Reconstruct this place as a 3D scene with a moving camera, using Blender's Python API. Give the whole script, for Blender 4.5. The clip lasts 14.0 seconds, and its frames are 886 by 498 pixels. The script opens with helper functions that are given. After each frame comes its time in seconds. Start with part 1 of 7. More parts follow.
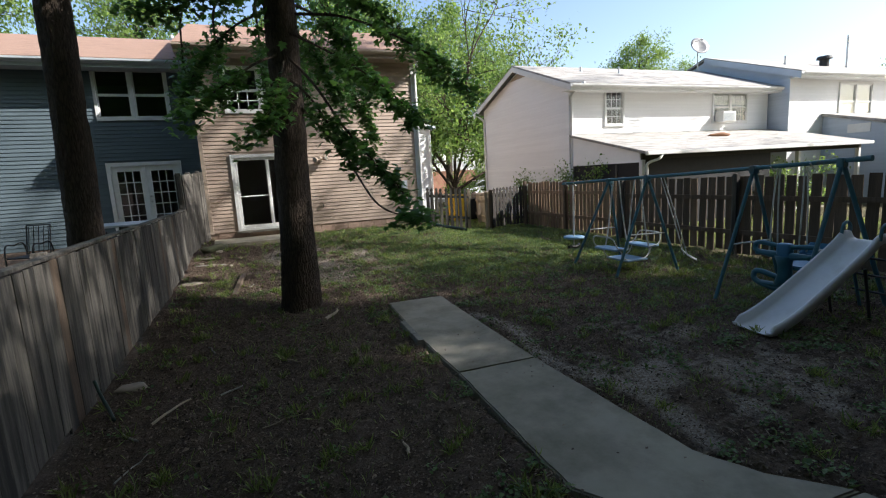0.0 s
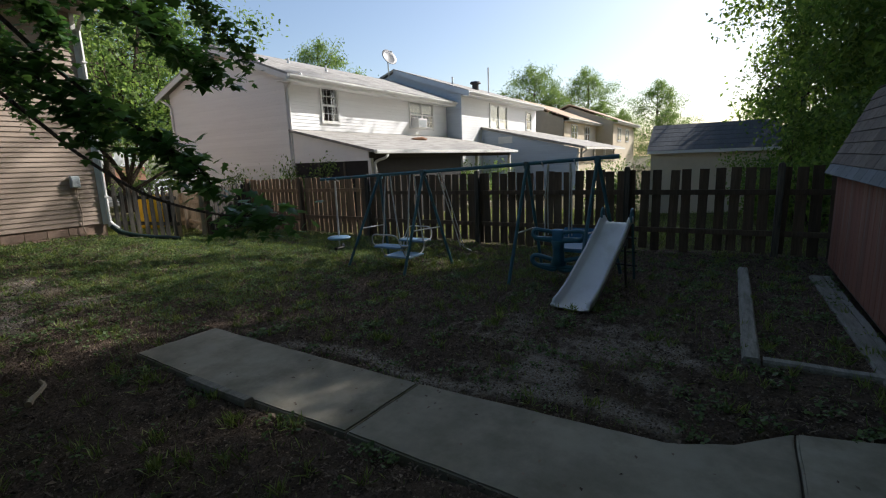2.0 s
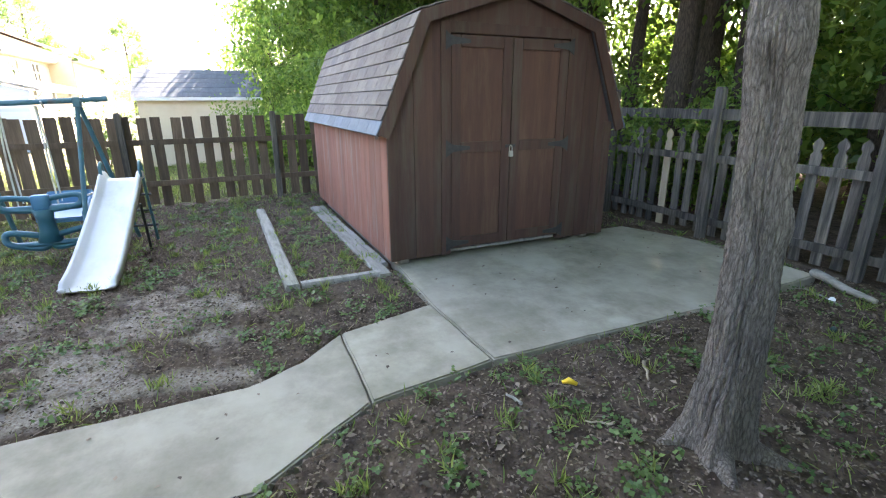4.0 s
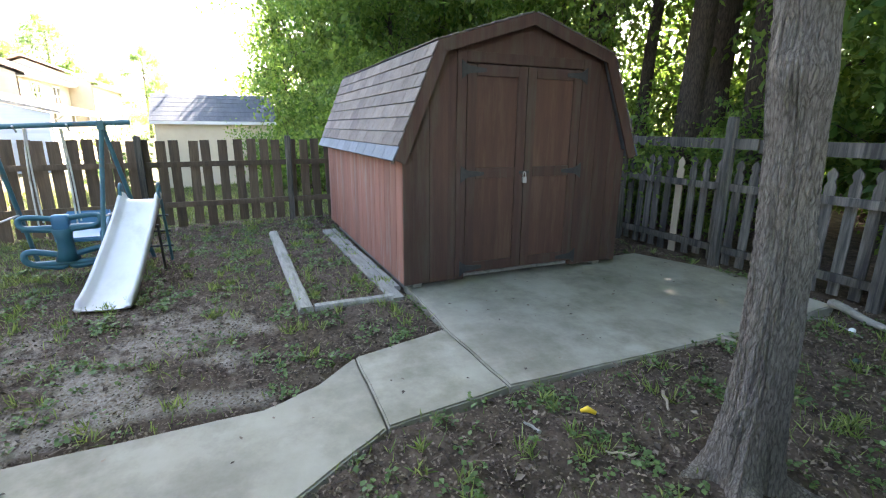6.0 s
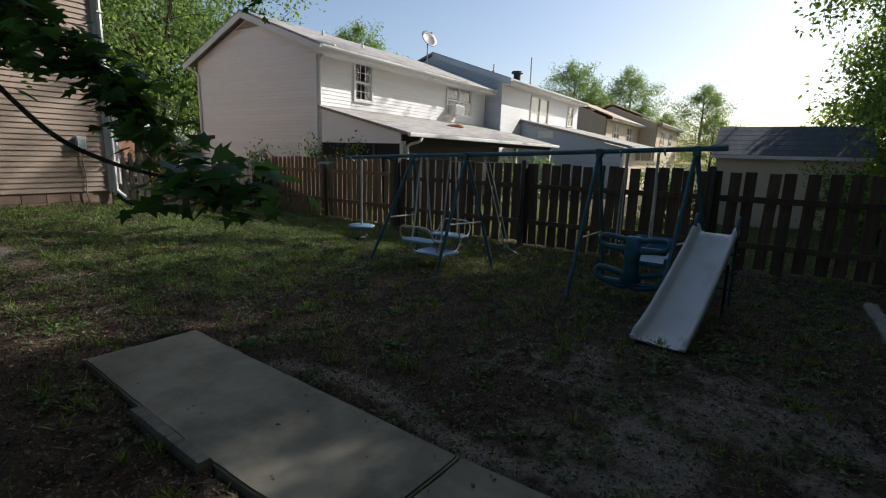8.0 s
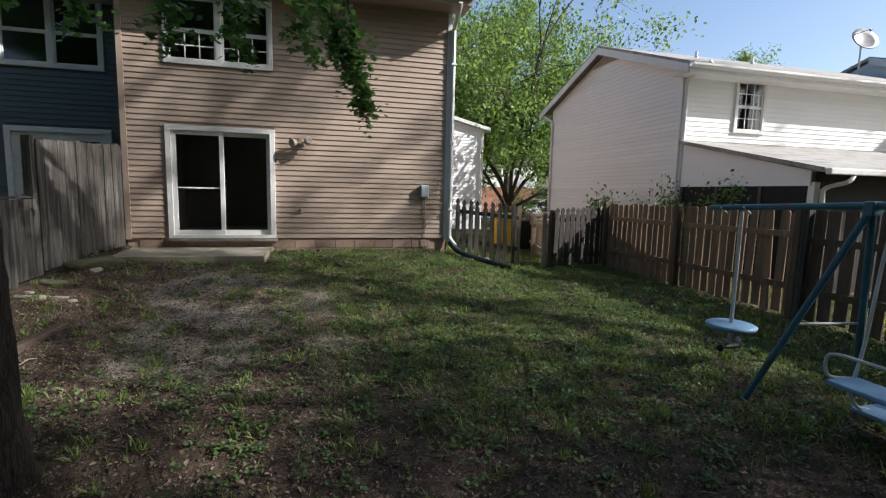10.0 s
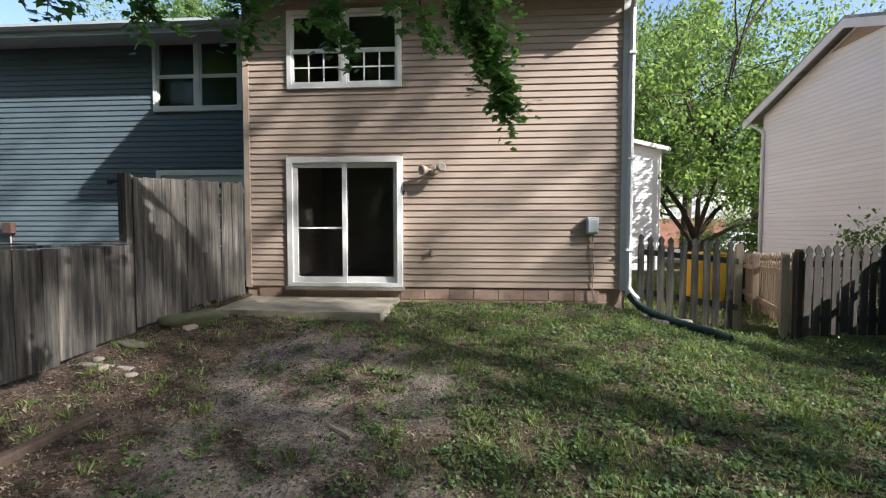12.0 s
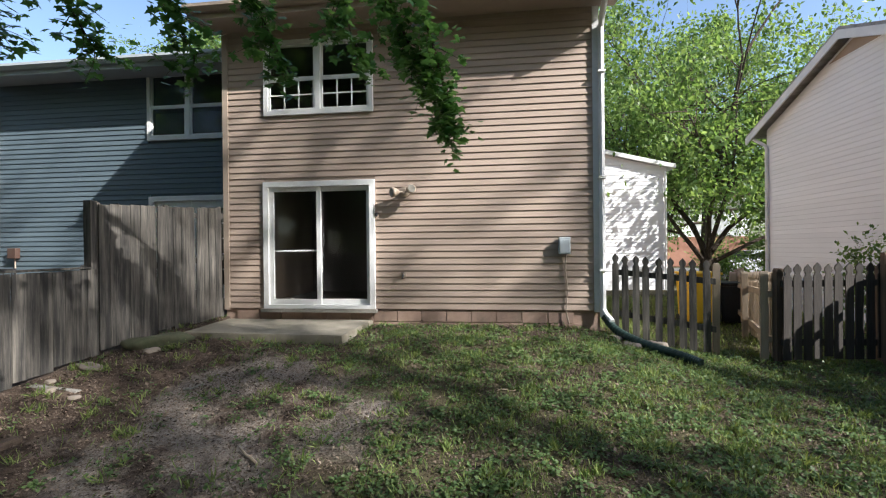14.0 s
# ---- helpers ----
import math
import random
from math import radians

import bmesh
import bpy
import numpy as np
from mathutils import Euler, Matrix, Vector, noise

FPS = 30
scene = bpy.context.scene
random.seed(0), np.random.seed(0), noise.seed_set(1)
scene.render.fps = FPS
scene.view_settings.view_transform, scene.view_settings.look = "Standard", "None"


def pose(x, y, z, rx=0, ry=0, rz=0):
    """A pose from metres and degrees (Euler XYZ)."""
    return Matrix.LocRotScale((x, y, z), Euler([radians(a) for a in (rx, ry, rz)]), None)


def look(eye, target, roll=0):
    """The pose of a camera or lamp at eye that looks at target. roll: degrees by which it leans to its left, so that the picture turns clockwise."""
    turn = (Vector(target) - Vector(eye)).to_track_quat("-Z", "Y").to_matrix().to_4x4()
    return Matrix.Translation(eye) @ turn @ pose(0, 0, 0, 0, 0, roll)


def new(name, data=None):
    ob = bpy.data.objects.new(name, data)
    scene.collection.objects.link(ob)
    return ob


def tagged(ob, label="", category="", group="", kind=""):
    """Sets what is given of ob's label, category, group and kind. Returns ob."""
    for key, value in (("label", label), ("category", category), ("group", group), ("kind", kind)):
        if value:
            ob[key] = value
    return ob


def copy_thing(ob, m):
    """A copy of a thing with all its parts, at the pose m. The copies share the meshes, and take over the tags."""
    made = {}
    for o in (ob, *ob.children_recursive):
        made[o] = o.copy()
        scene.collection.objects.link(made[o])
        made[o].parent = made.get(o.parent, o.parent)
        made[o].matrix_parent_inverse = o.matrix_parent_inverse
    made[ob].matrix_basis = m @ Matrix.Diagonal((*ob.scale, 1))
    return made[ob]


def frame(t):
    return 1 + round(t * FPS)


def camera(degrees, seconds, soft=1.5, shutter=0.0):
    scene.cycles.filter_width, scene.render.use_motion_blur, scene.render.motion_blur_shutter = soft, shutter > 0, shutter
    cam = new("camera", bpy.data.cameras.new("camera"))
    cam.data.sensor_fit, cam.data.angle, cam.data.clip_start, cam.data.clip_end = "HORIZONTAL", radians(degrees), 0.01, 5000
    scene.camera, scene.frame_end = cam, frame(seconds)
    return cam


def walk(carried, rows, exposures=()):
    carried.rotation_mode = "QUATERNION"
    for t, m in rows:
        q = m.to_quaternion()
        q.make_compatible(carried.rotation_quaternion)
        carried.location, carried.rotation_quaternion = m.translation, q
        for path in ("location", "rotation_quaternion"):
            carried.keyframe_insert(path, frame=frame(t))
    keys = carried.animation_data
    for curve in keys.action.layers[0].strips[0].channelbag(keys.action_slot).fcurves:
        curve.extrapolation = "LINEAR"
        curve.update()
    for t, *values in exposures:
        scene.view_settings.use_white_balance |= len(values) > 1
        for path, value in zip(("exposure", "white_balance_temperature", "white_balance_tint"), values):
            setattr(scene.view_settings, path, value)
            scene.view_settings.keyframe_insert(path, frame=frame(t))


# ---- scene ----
cam = camera(86.2, 14.0, 1.15)
PATH = [
    (0, (0.027, 0.004, 1.518), (0.739, 1.847, 1.21), -3.4),
    (0.5, (-0.192, 0.475, 1.476), (0.51, 2.325, 1.19), -3.0),
    (1, (-0.362, 0.91, 1.438), (0.422, 2.725, 1.141), -2.3),
    (1.5, (-0.424, 1.337, 1.431), (0.8, 2.875, 1.062), -2.1),
    (2, (-0.479, 1.713, 1.452), (1.196, 2.743, 1.087), -2.1),
    (2.5, (-0.398, 1.886, 1.426), (1.51, 2.321, 1.014), -2.1),
    (3, (-0.338, 1.932, 1.395), (1.592, 1.806, 0.884), -1.3),
    (3.5, (-0.368, 1.979, 1.404), (1.449, 1.424, 0.777), -0.3),
    (4, (-0.371, 1.907, 1.401), (1.367, 1.118, 0.803), -0.2),
    (4.2, (-0.384, 1.92, 1.413), (1.333, 1.071, 0.837), -0.0),
    (6.5, (-0.312, 2.025, 1.396), (1.517, 1.346, 0.959), 0.5),
    (7, (-0.178, 2.151, 1.334), (1.779, 2.146, 0.918), -0.1),
    (7.5, (0.035, 2.303, 1.365), (1.878, 2.963, 0.956), 1.2),
    (8, (0.455, 2.577, 1.281), (2.075, 3.683, 0.891), 1.8),
    (8.5, (0.774, 2.933, 1.319), (2.154, 4.341, 0.979), 1.2),
    (8.7, (0.945, 3.109, 1.317), (2.175, 4.646, 0.967), 2.0),
    (9.2, (1.70, 3.47, 1.31), (2.73, 5.16, 0.99), 1.8),
    (9.75, (2.30, 4.12, 1.29), (2.97, 5.98, 1.02), 1.5),
    (10.3, (2.26, 4.84, 1.26), (2.62, 6.79, 1.06), 1.2),
    (10.8, (1.988, 5.462, 1.25), (2.248, 7.44, 1.105), 1.1),
    (11, (2.095, 5.698, 1.255), (2.267, 7.687, 1.13), 1.4),
    (11.5, (2.358, 6.284, 1.279), (2.295, 8.279, 1.16), 0.9),
    (12, (2.649, 6.79, 1.268), (2.495, 8.782, 1.175), 0.0),
    (12.5, (2.924, 7.257, 1.275), (2.658, 9.239, 1.243), 0.8),
    (13, (3.219, 7.508, 1.263), (2.945, 9.489, 1.271), -0.6),
    (13.5, (3.439, 7.39, 1.3), (3.183, 9.373, 1.332), -0.6),
    (14, (3.507, 6.912, 1.284), (3.244, 8.895, 1.277), -0.6),
]
EXPOSURES = [(0.0, 1.25, 6300, 11), (0.5, 1.0, 6300, 11), (1.0, 0.9, 6300, 11), (2.0, 0.6, 6400, 11), (3.0, 0.55, 6600, 12), (3.3, 1.9, 6800, 14), (3.6, 3.75, 6900, 17), (4.0, 4.3, 7000, 18),
             (6.5, 3.95, 6800, 16), (7.0, 2.5, 6500, 13), (7.5, 0.85, 6500, 12), (8.5, 0.3, 6300, 11), (11.0, 1.2, 6200, 12), (12.5, 1.32, 6200, 12), (13.5, 1.24, 6150, 11), (14.0, 1.26, 6150, 11)]
walk(cam, [(t, look(eye, target, roll)) for t, eye, target, roll in PATH], EXPOSURES)

# ---------------------------------------------------------------- light
SUN = Vector((2.05, -1.0, 1.65)).normalized()          # towards the sun
world = bpy.data.worlds.new("sky_world")
scene.world = world
world.use_nodes = True
wn = world.node_tree.nodes
sky = wn.new("ShaderNodeTexSky")
sky.sky_type, sky.sun_disc = "NISHITA", False
sky.sun_elevation = math.asin(SUN.z)
sky.sun_rotation = math.atan2(SUN.x, SUN.y)
sky.air_density, sky.dust_density, sky.ozone_density = 1.0, 1.6, 1.0
wn["Background"].inputs["Strength"].default_value = 0.11
world.node_tree.links.new(sky.outputs[0], wn["Background"].inputs[0])
sun_data = bpy.data.lights.new("sun", "SUN")
sun_data.energy, sun_data.angle, sun_data.color = 5.0, radians(0.6), (1.0, 0.955, 0.89)
sun = new("sun", sun_data)
sun.matrix_world = look(SUN * 60, (0, 0, 0))


# ---------------------------------------------------------------- materials
def node(nt, kind, **sets):
    n = nt.nodes.new(kind)
    for k, v in sets.items():
        n.inputs[k].default_value = v
    return n


def surf(name, c1, c2, scale=10.0, rough=0.7, bump=0.25, stretch=(1, 1, 1), stain=None, stain_at=0.62, stain_scale=1.3,
         rand=0.0, metal=0.0, depth=0.01, spec=0.4, fine=6.0):
    """A worn surface: two scales of colour variation, stains and fine relief; rand varies single pieces."""
    m = bpy.data.materials.new(name)
    m.use_nodes = True
    nt = m.node_tree
    b = nt.nodes["Principled BSDF"]
    L = nt.links.new
    tc = nt.nodes.new("ShaderNodeTexCoord")
    info = nt.nodes.new("ShaderNodeObjectInfo")
    off = nt.nodes.new("ShaderNodeVectorMath"); off.operation = "SCALE"
    off.inputs[0].default_value = (37.0, 51.0, 23.0)
    L(info.outputs["Random"], off.inputs["Scale"])
    add = nt.nodes.new("ShaderNodeVectorMath"); add.operation = "ADD"
    L(tc.outputs["Object"], add.inputs[0]); L(off.outputs[0], add.inputs[1])
    mp = nt.nodes.new("ShaderNodeMapping")
    mp.inputs["Scale"].default_value = stretch
    L(add.outputs[0], mp.inputs["Vector"])
    n1 = node(nt, "ShaderNodeTexNoise", Scale=scale, Detail=8.0, Roughness=0.65)
    n2 = node(nt, "ShaderNodeTexNoise", Scale=scale * 0.17, Detail=4.0, Roughness=0.6)
    nf = node(nt, "ShaderNodeTexNoise", Scale=scale * fine, Detail=3.0)
    for n in (n1, n2, nf):
        L(mp.outputs[0], n.inputs["Vector"])
    avg = nt.nodes.new("ShaderNodeMath"); avg.operation = "ADD"
    L(n1.outputs["Fac"], avg.inputs[0]); L(n2.outputs["Fac"], avg.inputs[1])
    mr = nt.nodes.new("ShaderNodeMapRange")
    mr.inputs["From Min"].default_value, mr.inputs["From Max"].default_value = 0.72, 1.28
    L(avg.outputs[0], mr.inputs["Value"])
    mix = nt.nodes.new("ShaderNodeMix"); mix.data_type = "RGBA"
    mix.inputs["A"].default_value, mix.inputs["B"].default_value = (*c1, 1), (*c2, 1)
    L(mr.outputs[0], mix.inputs["Factor"])
    out = mix.outputs["Result"]
    if stain:
        ns = node(nt, "ShaderNodeTexNoise", Scale=stain_scale, Detail=6.0, Roughness=0.7)
        L(mp.outputs[0], ns.inputs["Vector"])
        sr = nt.nodes.new("ShaderNodeMapRange")
        sr.inputs["From Min"].default_value, sr.inputs["From Max"].default_value = stain_at - 0.12, stain_at + 0.1
        L(ns.outputs["Fac"], sr.inputs["Value"])
        mx = nt.nodes.new("ShaderNodeMix"); mx.data_type = "RGBA"
        mx.inputs["B"].default_value = (*stain, 1)
        L(sr.outputs[0], mx.inputs["Factor"]); L(out, mx.inputs["A"])
        out = mx.outputs["Result"]
    if rand:
        rr = nt.nodes.new("ShaderNodeMapRange")
        rr.inputs["To Min"].default_value, rr.inputs["To Max"].default_value = 1 - rand, 1 + rand
        L(info.outputs["Random"], rr.inputs["Value"])
        hs = nt.nodes.new("ShaderNodeHueSaturation")
        L(rr.outputs[0], hs.inputs["Value"]); L(out, hs.inputs["Color"])
        out = hs.outputs["Color"]
    L(out, b.inputs["Base Color"])
    rg = nt.nodes.new("ShaderNodeMapRange")
    rg.inputs["To Min"].default_value, rg.inputs["To Max"].default_value = max(rough - 0.12, 0.05), min(rough + 0.12, 1)
    L(n1.outputs["Fac"], rg.inputs["Value"]); L(rg.outputs[0], b.inputs["Roughness"])
    b.inputs["Metallic"].default_value = metal
    b.inputs["Specular IOR Level"].default_value = spec
    if bump:
        both = nt.nodes.new("ShaderNodeMath"); both.operation = "MULTIPLY_ADD"
        both.inputs[1].default_value = 0.4
        L(nf.outputs["Fac"], both.inputs[0]); L(n1.outputs["Fac"], both.inputs[2])
        bp = node(nt, "ShaderNodeBump", Strength=bump, Distance=depth)
        L(both.outputs[0], bp.inputs["Height"]); L(bp.outputs[0], b.inputs["Normal"])
    return m


def leafy(name, c1, c2, trans=0.35, rough=0.45):
    """Leaves: each its own shade between two greens, with light let through."""
    m = bpy.data.materials.new(name)
    m.use_nodes = True
    nt = m.node_tree
    b = nt.nodes["Principled BSDF"]
    L = nt.links.new
    g = nt.nodes.new("ShaderNodeNewGeometry")
    mix = nt.nodes.new("ShaderNodeMix"); mix.data_type = "RGBA"
    mix.inputs["A"].default_value, mix.inputs["B"].default_value = (*c1, 1), (*c2, 1)
    L(g.outputs["Random Per Island"], mix.inputs["Factor"])
    L(mix.outputs["Result"], b.inputs["Base Color"])
    b.inputs["Roughness"].default_value = rough
    b.inputs["Specular IOR Level"].default_value = 0.35
    tr = nt.nodes.new("ShaderNodeBsdfTranslucent")
    hs = node(nt, "ShaderNodeHueSaturation", Hue=0.47, Saturation=1.15, Value=1.6)
    L(mix.outputs["Result"], hs.inputs["Color"]); L(hs.outputs[0], tr.inputs["Color"])
    ms = nt.nodes.new("ShaderNodeMixShader")
    ms.inputs[0].default_value = trans
    L(b.outputs[0], ms.inputs[1]); L(tr.outputs[0], ms.inputs[2])
    L(ms.outputs[0], nt.nodes["Material Output"].inputs["Surface"])
    return m


def barky(name, dark, light, scale):
    """Furrowed bark: long uneven plates between deep cracks, with the cracks' shade painted dark into the colour."""
    m = bpy.data.materials.new(name)
    m.use_nodes = True
    nt = m.node_tree
    b = nt.nodes["Principled BSDF"]
    L = nt.links.new
    tc = nt.nodes.new("ShaderNodeTexCoord")
    wob = node(nt, "ShaderNodeTexNoise", Scale=9.0, Detail=4.0)
    L(tc.outputs["Object"], wob.inputs["Vector"])
    mv = nt.nodes.new("ShaderNodeVectorMath"); mv.operation = "MULTIPLY_ADD"
    mv.inputs[1].default_value = (0.03, 0.03, 0.12)
    L(wob.outputs["Color"], mv.inputs[0]); L(tc.outputs["Object"], mv.inputs[2])
    mp = nt.nodes.new("ShaderNodeMapping")
    mp.inputs["Scale"].default_value = (1, 1, 0.2)
    L(mv.outputs[0], mp.inputs["Vector"])
    vo = nt.nodes.new("ShaderNodeTexVoronoi"); vo.feature = "DISTANCE_TO_EDGE"
    vo.inputs["Scale"].default_value = scale
    L(mp.outputs[0], vo.inputs["Vector"])
    fine = node(nt, "ShaderNodeTexNoise", Scale=scale * 2.2, Detail=6.0, Roughness=0.7)
    L(mp.outputs[0], fine.inputs["Vector"])
    mr = nt.nodes.new("ShaderNodeMapRange")
    mr.inputs["From Min"].default_value, mr.inputs["From Max"].default_value = 0.0, 0.24
    L(vo.outputs["Distance"], mr.inputs["Value"])
    mul = nt.nodes.new("ShaderNodeMath"); mul.operation = "MULTIPLY_ADD"
    mul.inputs[1].default_value = 0.4
    sub = nt.nodes.new("ShaderNodeMath"); sub.operation = "MULTIPLY_ADD"
    sub.inputs[1].default_value, sub.inputs[2].default_value = 1.7, -0.43
    L(fine.outputs["Fac"], sub.inputs[0])
    L(mr.outputs[0], mul.inputs[0]); L(sub.outputs[0], mul.inputs[2])
    mul.use_clamp = True
    # the dark colour deepens the shade in the furrows
    mix = nt.nodes.new("ShaderNodeMix"); mix.data_type = "RGBA"
    mix.inputs["A"].default_value, mix.inputs["B"].default_value = (*dark, 1), (*light, 1)
    L(mul.outputs[0], mix.inputs["Factor"])
    L(mix.outputs["Result"], b.inputs["Base Color"])
    b.inputs["Roughness"].default_value = 0.95
    b.inputs["Specular IOR Level"].default_value = 0.2
    bp = node(nt, "ShaderNodeBump", Strength=1.0, Distance=0.035)
    L(mul.outputs[0], bp.inputs["Height"]); L(bp.outputs[0], b.inputs["Normal"])
    return m


def glassy(name, tint=(0.9, 0.93, 0.92)):
    m = bpy.data.materials.new(name)
    m.use_nodes = True
    b = m.node_tree.nodes["Principled BSDF"]
    b.inputs["Base Color"].default_value = (*tint, 1)
    b.inputs["Transmission Weight"].default_value = 1.0
    b.inputs["Roughness"].default_value = 0.02
    b.inputs["IOR"].default_value = 1.45
    return m


def ground_mat():
    """Bare soil, leaf litter and thin grass, mixed by the lawn's own cover."""
    m = bpy.data.materials.new("soil_and_grass")
    m.use_nodes = True
    nt = m.node_tree
    b = nt.nodes["Principled BSDF"]
    L = nt.links.new
    tc = nt.nodes.new("ShaderNodeTexCoord")
    at = nt.nodes.new("ShaderNodeAttribute"); at.attribute_name = "lush"
    pale = nt.nodes.new("ShaderNodeAttribute"); pale.attribute_name = "pale"

    def noise_tex(scale, detail=8.0, rough=0.65):
        n = node(nt, "ShaderNodeTexNoise", Scale=scale, Detail=detail, Roughness=rough)
        L(tc.outputs["Object"], n.inputs["Vector"])
        return n

    def ramp(src, a, z):
        r = nt.nodes.new("ShaderNodeMapRange")
        r.inputs["From Min"].default_value, r.inputs["From Max"].default_value = a, z
        L(src, r.inputs["Value"])
        return r.outputs[0]

    def blend(fac, a, c):
        x = nt.nodes.new("ShaderNodeMix"); x.data_type = "RGBA"
        L(fac, x.inputs["Factor"])
        for key, v in (("A", a), ("B", c)):
            if isinstance(v, tuple):
                x.inputs[key].default_value = (*v, 1)
            else:
                L(v, x.inputs[key])
        return x.outputs["Result"]

    big, mid, small = noise_tex(0.9), noise_tex(7.0), noise_tex(42.0, 6.0, 0.7)
    soil = blend(ramp(mid.outputs["Fac"], 0.35, 0.65), (0.045, 0.031, 0.023), (0.145, 0.104, 0.077))
    # real sand, and the painted brightness of sunlit lawn soil
    sand_and_sunlit = blend(ramp(small.outputs["Fac"], 0.35, 0.65), (0.20, 0.165, 0.13), (0.40, 0.35, 0.30))
    edge = nt.nodes.new("ShaderNodeMath"); edge.operation = "MULTIPLY_ADD"
    L(mid.outputs["Fac"], edge.inputs[0]); edge.inputs[1].default_value = 1.3
    L(pale.outputs["Fac"], edge.inputs[2])
    soil = blend(ramp(edge.outputs[0], 0.85, 1.25), soil, sand_and_sunlit)
    chips = nt.nodes.new("ShaderNodeTexVoronoi")
    chips.inputs["Scale"].default_value = 34.0
    L(tc.outputs["Object"], chips.inputs["Vector"])
    litter = blend(ramp(chips.outputs["Color"], 0.1, 0.9), (0.035, 0.025, 0.018), (0.25, 0.19, 0.14))
    soil = blend(ramp(chips.outputs["Distance"], 0.33, 0.2), soil, litter)
    soil = blend(ramp(big.outputs["Fac"], 0.4, 1.3), soil, (0.15, 0.11, 0.085))
    turf = blend(ramp(small.outputs["Fac"], 0.3, 0.7), (0.045, 0.042, 0.022), (0.15, 0.13, 0.072))
    addn = nt.nodes.new("ShaderNodeMath"); addn.operation = "ADD"
    L(at.outputs["Fac"], addn.inputs[0])
    sub = nt.nodes.new("ShaderNodeMath"); sub.operation = "SUBTRACT"
    L(mid.outputs["Fac"], sub.inputs[0]); sub.inputs[1].default_value = 0.5
    L(sub.outputs[0], addn.inputs[1])
    col = blend(ramp(addn.outputs[0], 0.3, 0.75), soil, turf)
    L(col, b.inputs["Base Color"])
    b.inputs["Roughness"].default_value = 0.95
    b.inputs["Specular IOR Level"].default_value = 0.125
    mixh = nt.nodes.new("ShaderNodeMath"); mixh.operation = "MULTIPLY_ADD"
    mixh.inputs[1].default_value = 0.5
    L(small.outputs["Fac"], mixh.inputs[0]); L(mid.outputs["Fac"], mixh.inputs[2])
    bp = node(nt, "ShaderNodeBump", Strength=1.0, Distance=0.075)
    L(mixh.outputs[0], bp.inputs["Height"]); L(bp.outputs[0], b.inputs["Normal"])
    return m


M_GROUND = ground_mat()
M_CONCRETE = surf("concrete", (0.228, 0.203, 0.155), (0.33, 0.298, 0.235), 5, 0.85, 0.25, stain=(0.165, 0.147, 0.105), stain_at=0.56, rand=0.05, depth=0.006)
M_BROWN_SIDING = surf("tan_vinyl", (0.33, 0.255, 0.20), (0.385, 0.30, 0.24), 4, 0.55, 0.08, (0.3, 1, 3), rand=0.035, depth=0.003)
M_BLUE_SIDING = surf("slate_blue_vinyl", (0.075, 0.102, 0.118), (0.10, 0.132, 0.15), 4, 0.5, 0.08, (0.3, 1, 3), rand=0.04, depth=0.003)
M_WHITE_SIDING = surf("white_vinyl", (0.76, 0.76, 0.76), (0.83, 0.83, 0.83), 3, 0.5, 0.08, (0.3, 1, 2), rand=0.025, depth=0.003)
# pale blue of lean-to and rake; also paints shade on the white west gable
M_GREY_SIDING = surf("pale_blue_and_shaded_white_vinyl", (0.42, 0.48, 0.56), (0.50, 0.56, 0.64), 3, 0.5, 0.08, (0.3, 1, 2), rand=0.03, depth=0.003)
M_CREAM = surf("cream_siding", (0.56, 0.47, 0.34), (0.64, 0.55, 0.41), 3, 0.6, 0.1)
M_TRIM = surf("white_trim", (0.66, 0.66, 0.64), (0.76, 0.76, 0.74), 6, 0.45, 0.08, stain=(0.5, 0.49, 0.45), stain_at=0.68)
M_TAN_TRIM = surf("tan_trim", (0.34, 0.27, 0.21), (0.40, 0.32, 0.25), 6, 0.5, 0.08)
M_GREY_TRIM = surf("grey_blue_trim", (0.36, 0.40, 0.42), (0.44, 0.48, 0.50), 6, 0.5, 0.08)
M_BLOCK = surf("foundation_block", (0.27, 0.185, 0.14), (0.38, 0.27, 0.21), 9, 0.9, 0.5, rand=0.12, stain=(0.16, 0.13, 0.10))
M_ROOF_BROWN = surf("brown_shingle", (0.20, 0.125, 0.09), (0.30, 0.19, 0.14), 14, 0.95, 0.5, (1, 3, 3))
M_ROOF_TAN = surf("tan_shingle", (0.40, 0.28, 0.19), (0.50, 0.37, 0.26), 14, 0.95, 0.4, (1, 3, 3))
M_ROOF_GREY = surf("grey_shingle", (0.27, 0.255, 0.235), (0.42, 0.40, 0.37), 10, 0.95, 0.5, (1, 3, 3), stain=(0.17, 0.16, 0.145), stain_at=0.6)
M_ROOF_DARK = surf("charcoal_shingle", (0.075, 0.085, 0.10), (0.12, 0.13, 0.15), 14, 0.9, 0.5, (1, 3, 3))
M_SHED_SHINGLE = surf("brown_grey_shingle", (0.098, 0.08, 0.068), (0.18, 0.15, 0.128), 22, 0.95, 0.6, rand=0.2, stain=(0.11, 0.105, 0.10), stain_at=0.64)
M_DRIP = surf("blue_grey_edge_shingle", (0.10, 0.12, 0.145), (0.16, 0.18, 0.20), 16, 0.9, 0.4, rand=0.1)
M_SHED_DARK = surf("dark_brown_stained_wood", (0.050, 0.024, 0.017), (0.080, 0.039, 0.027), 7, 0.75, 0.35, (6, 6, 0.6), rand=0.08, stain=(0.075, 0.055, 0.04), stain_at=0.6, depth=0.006)
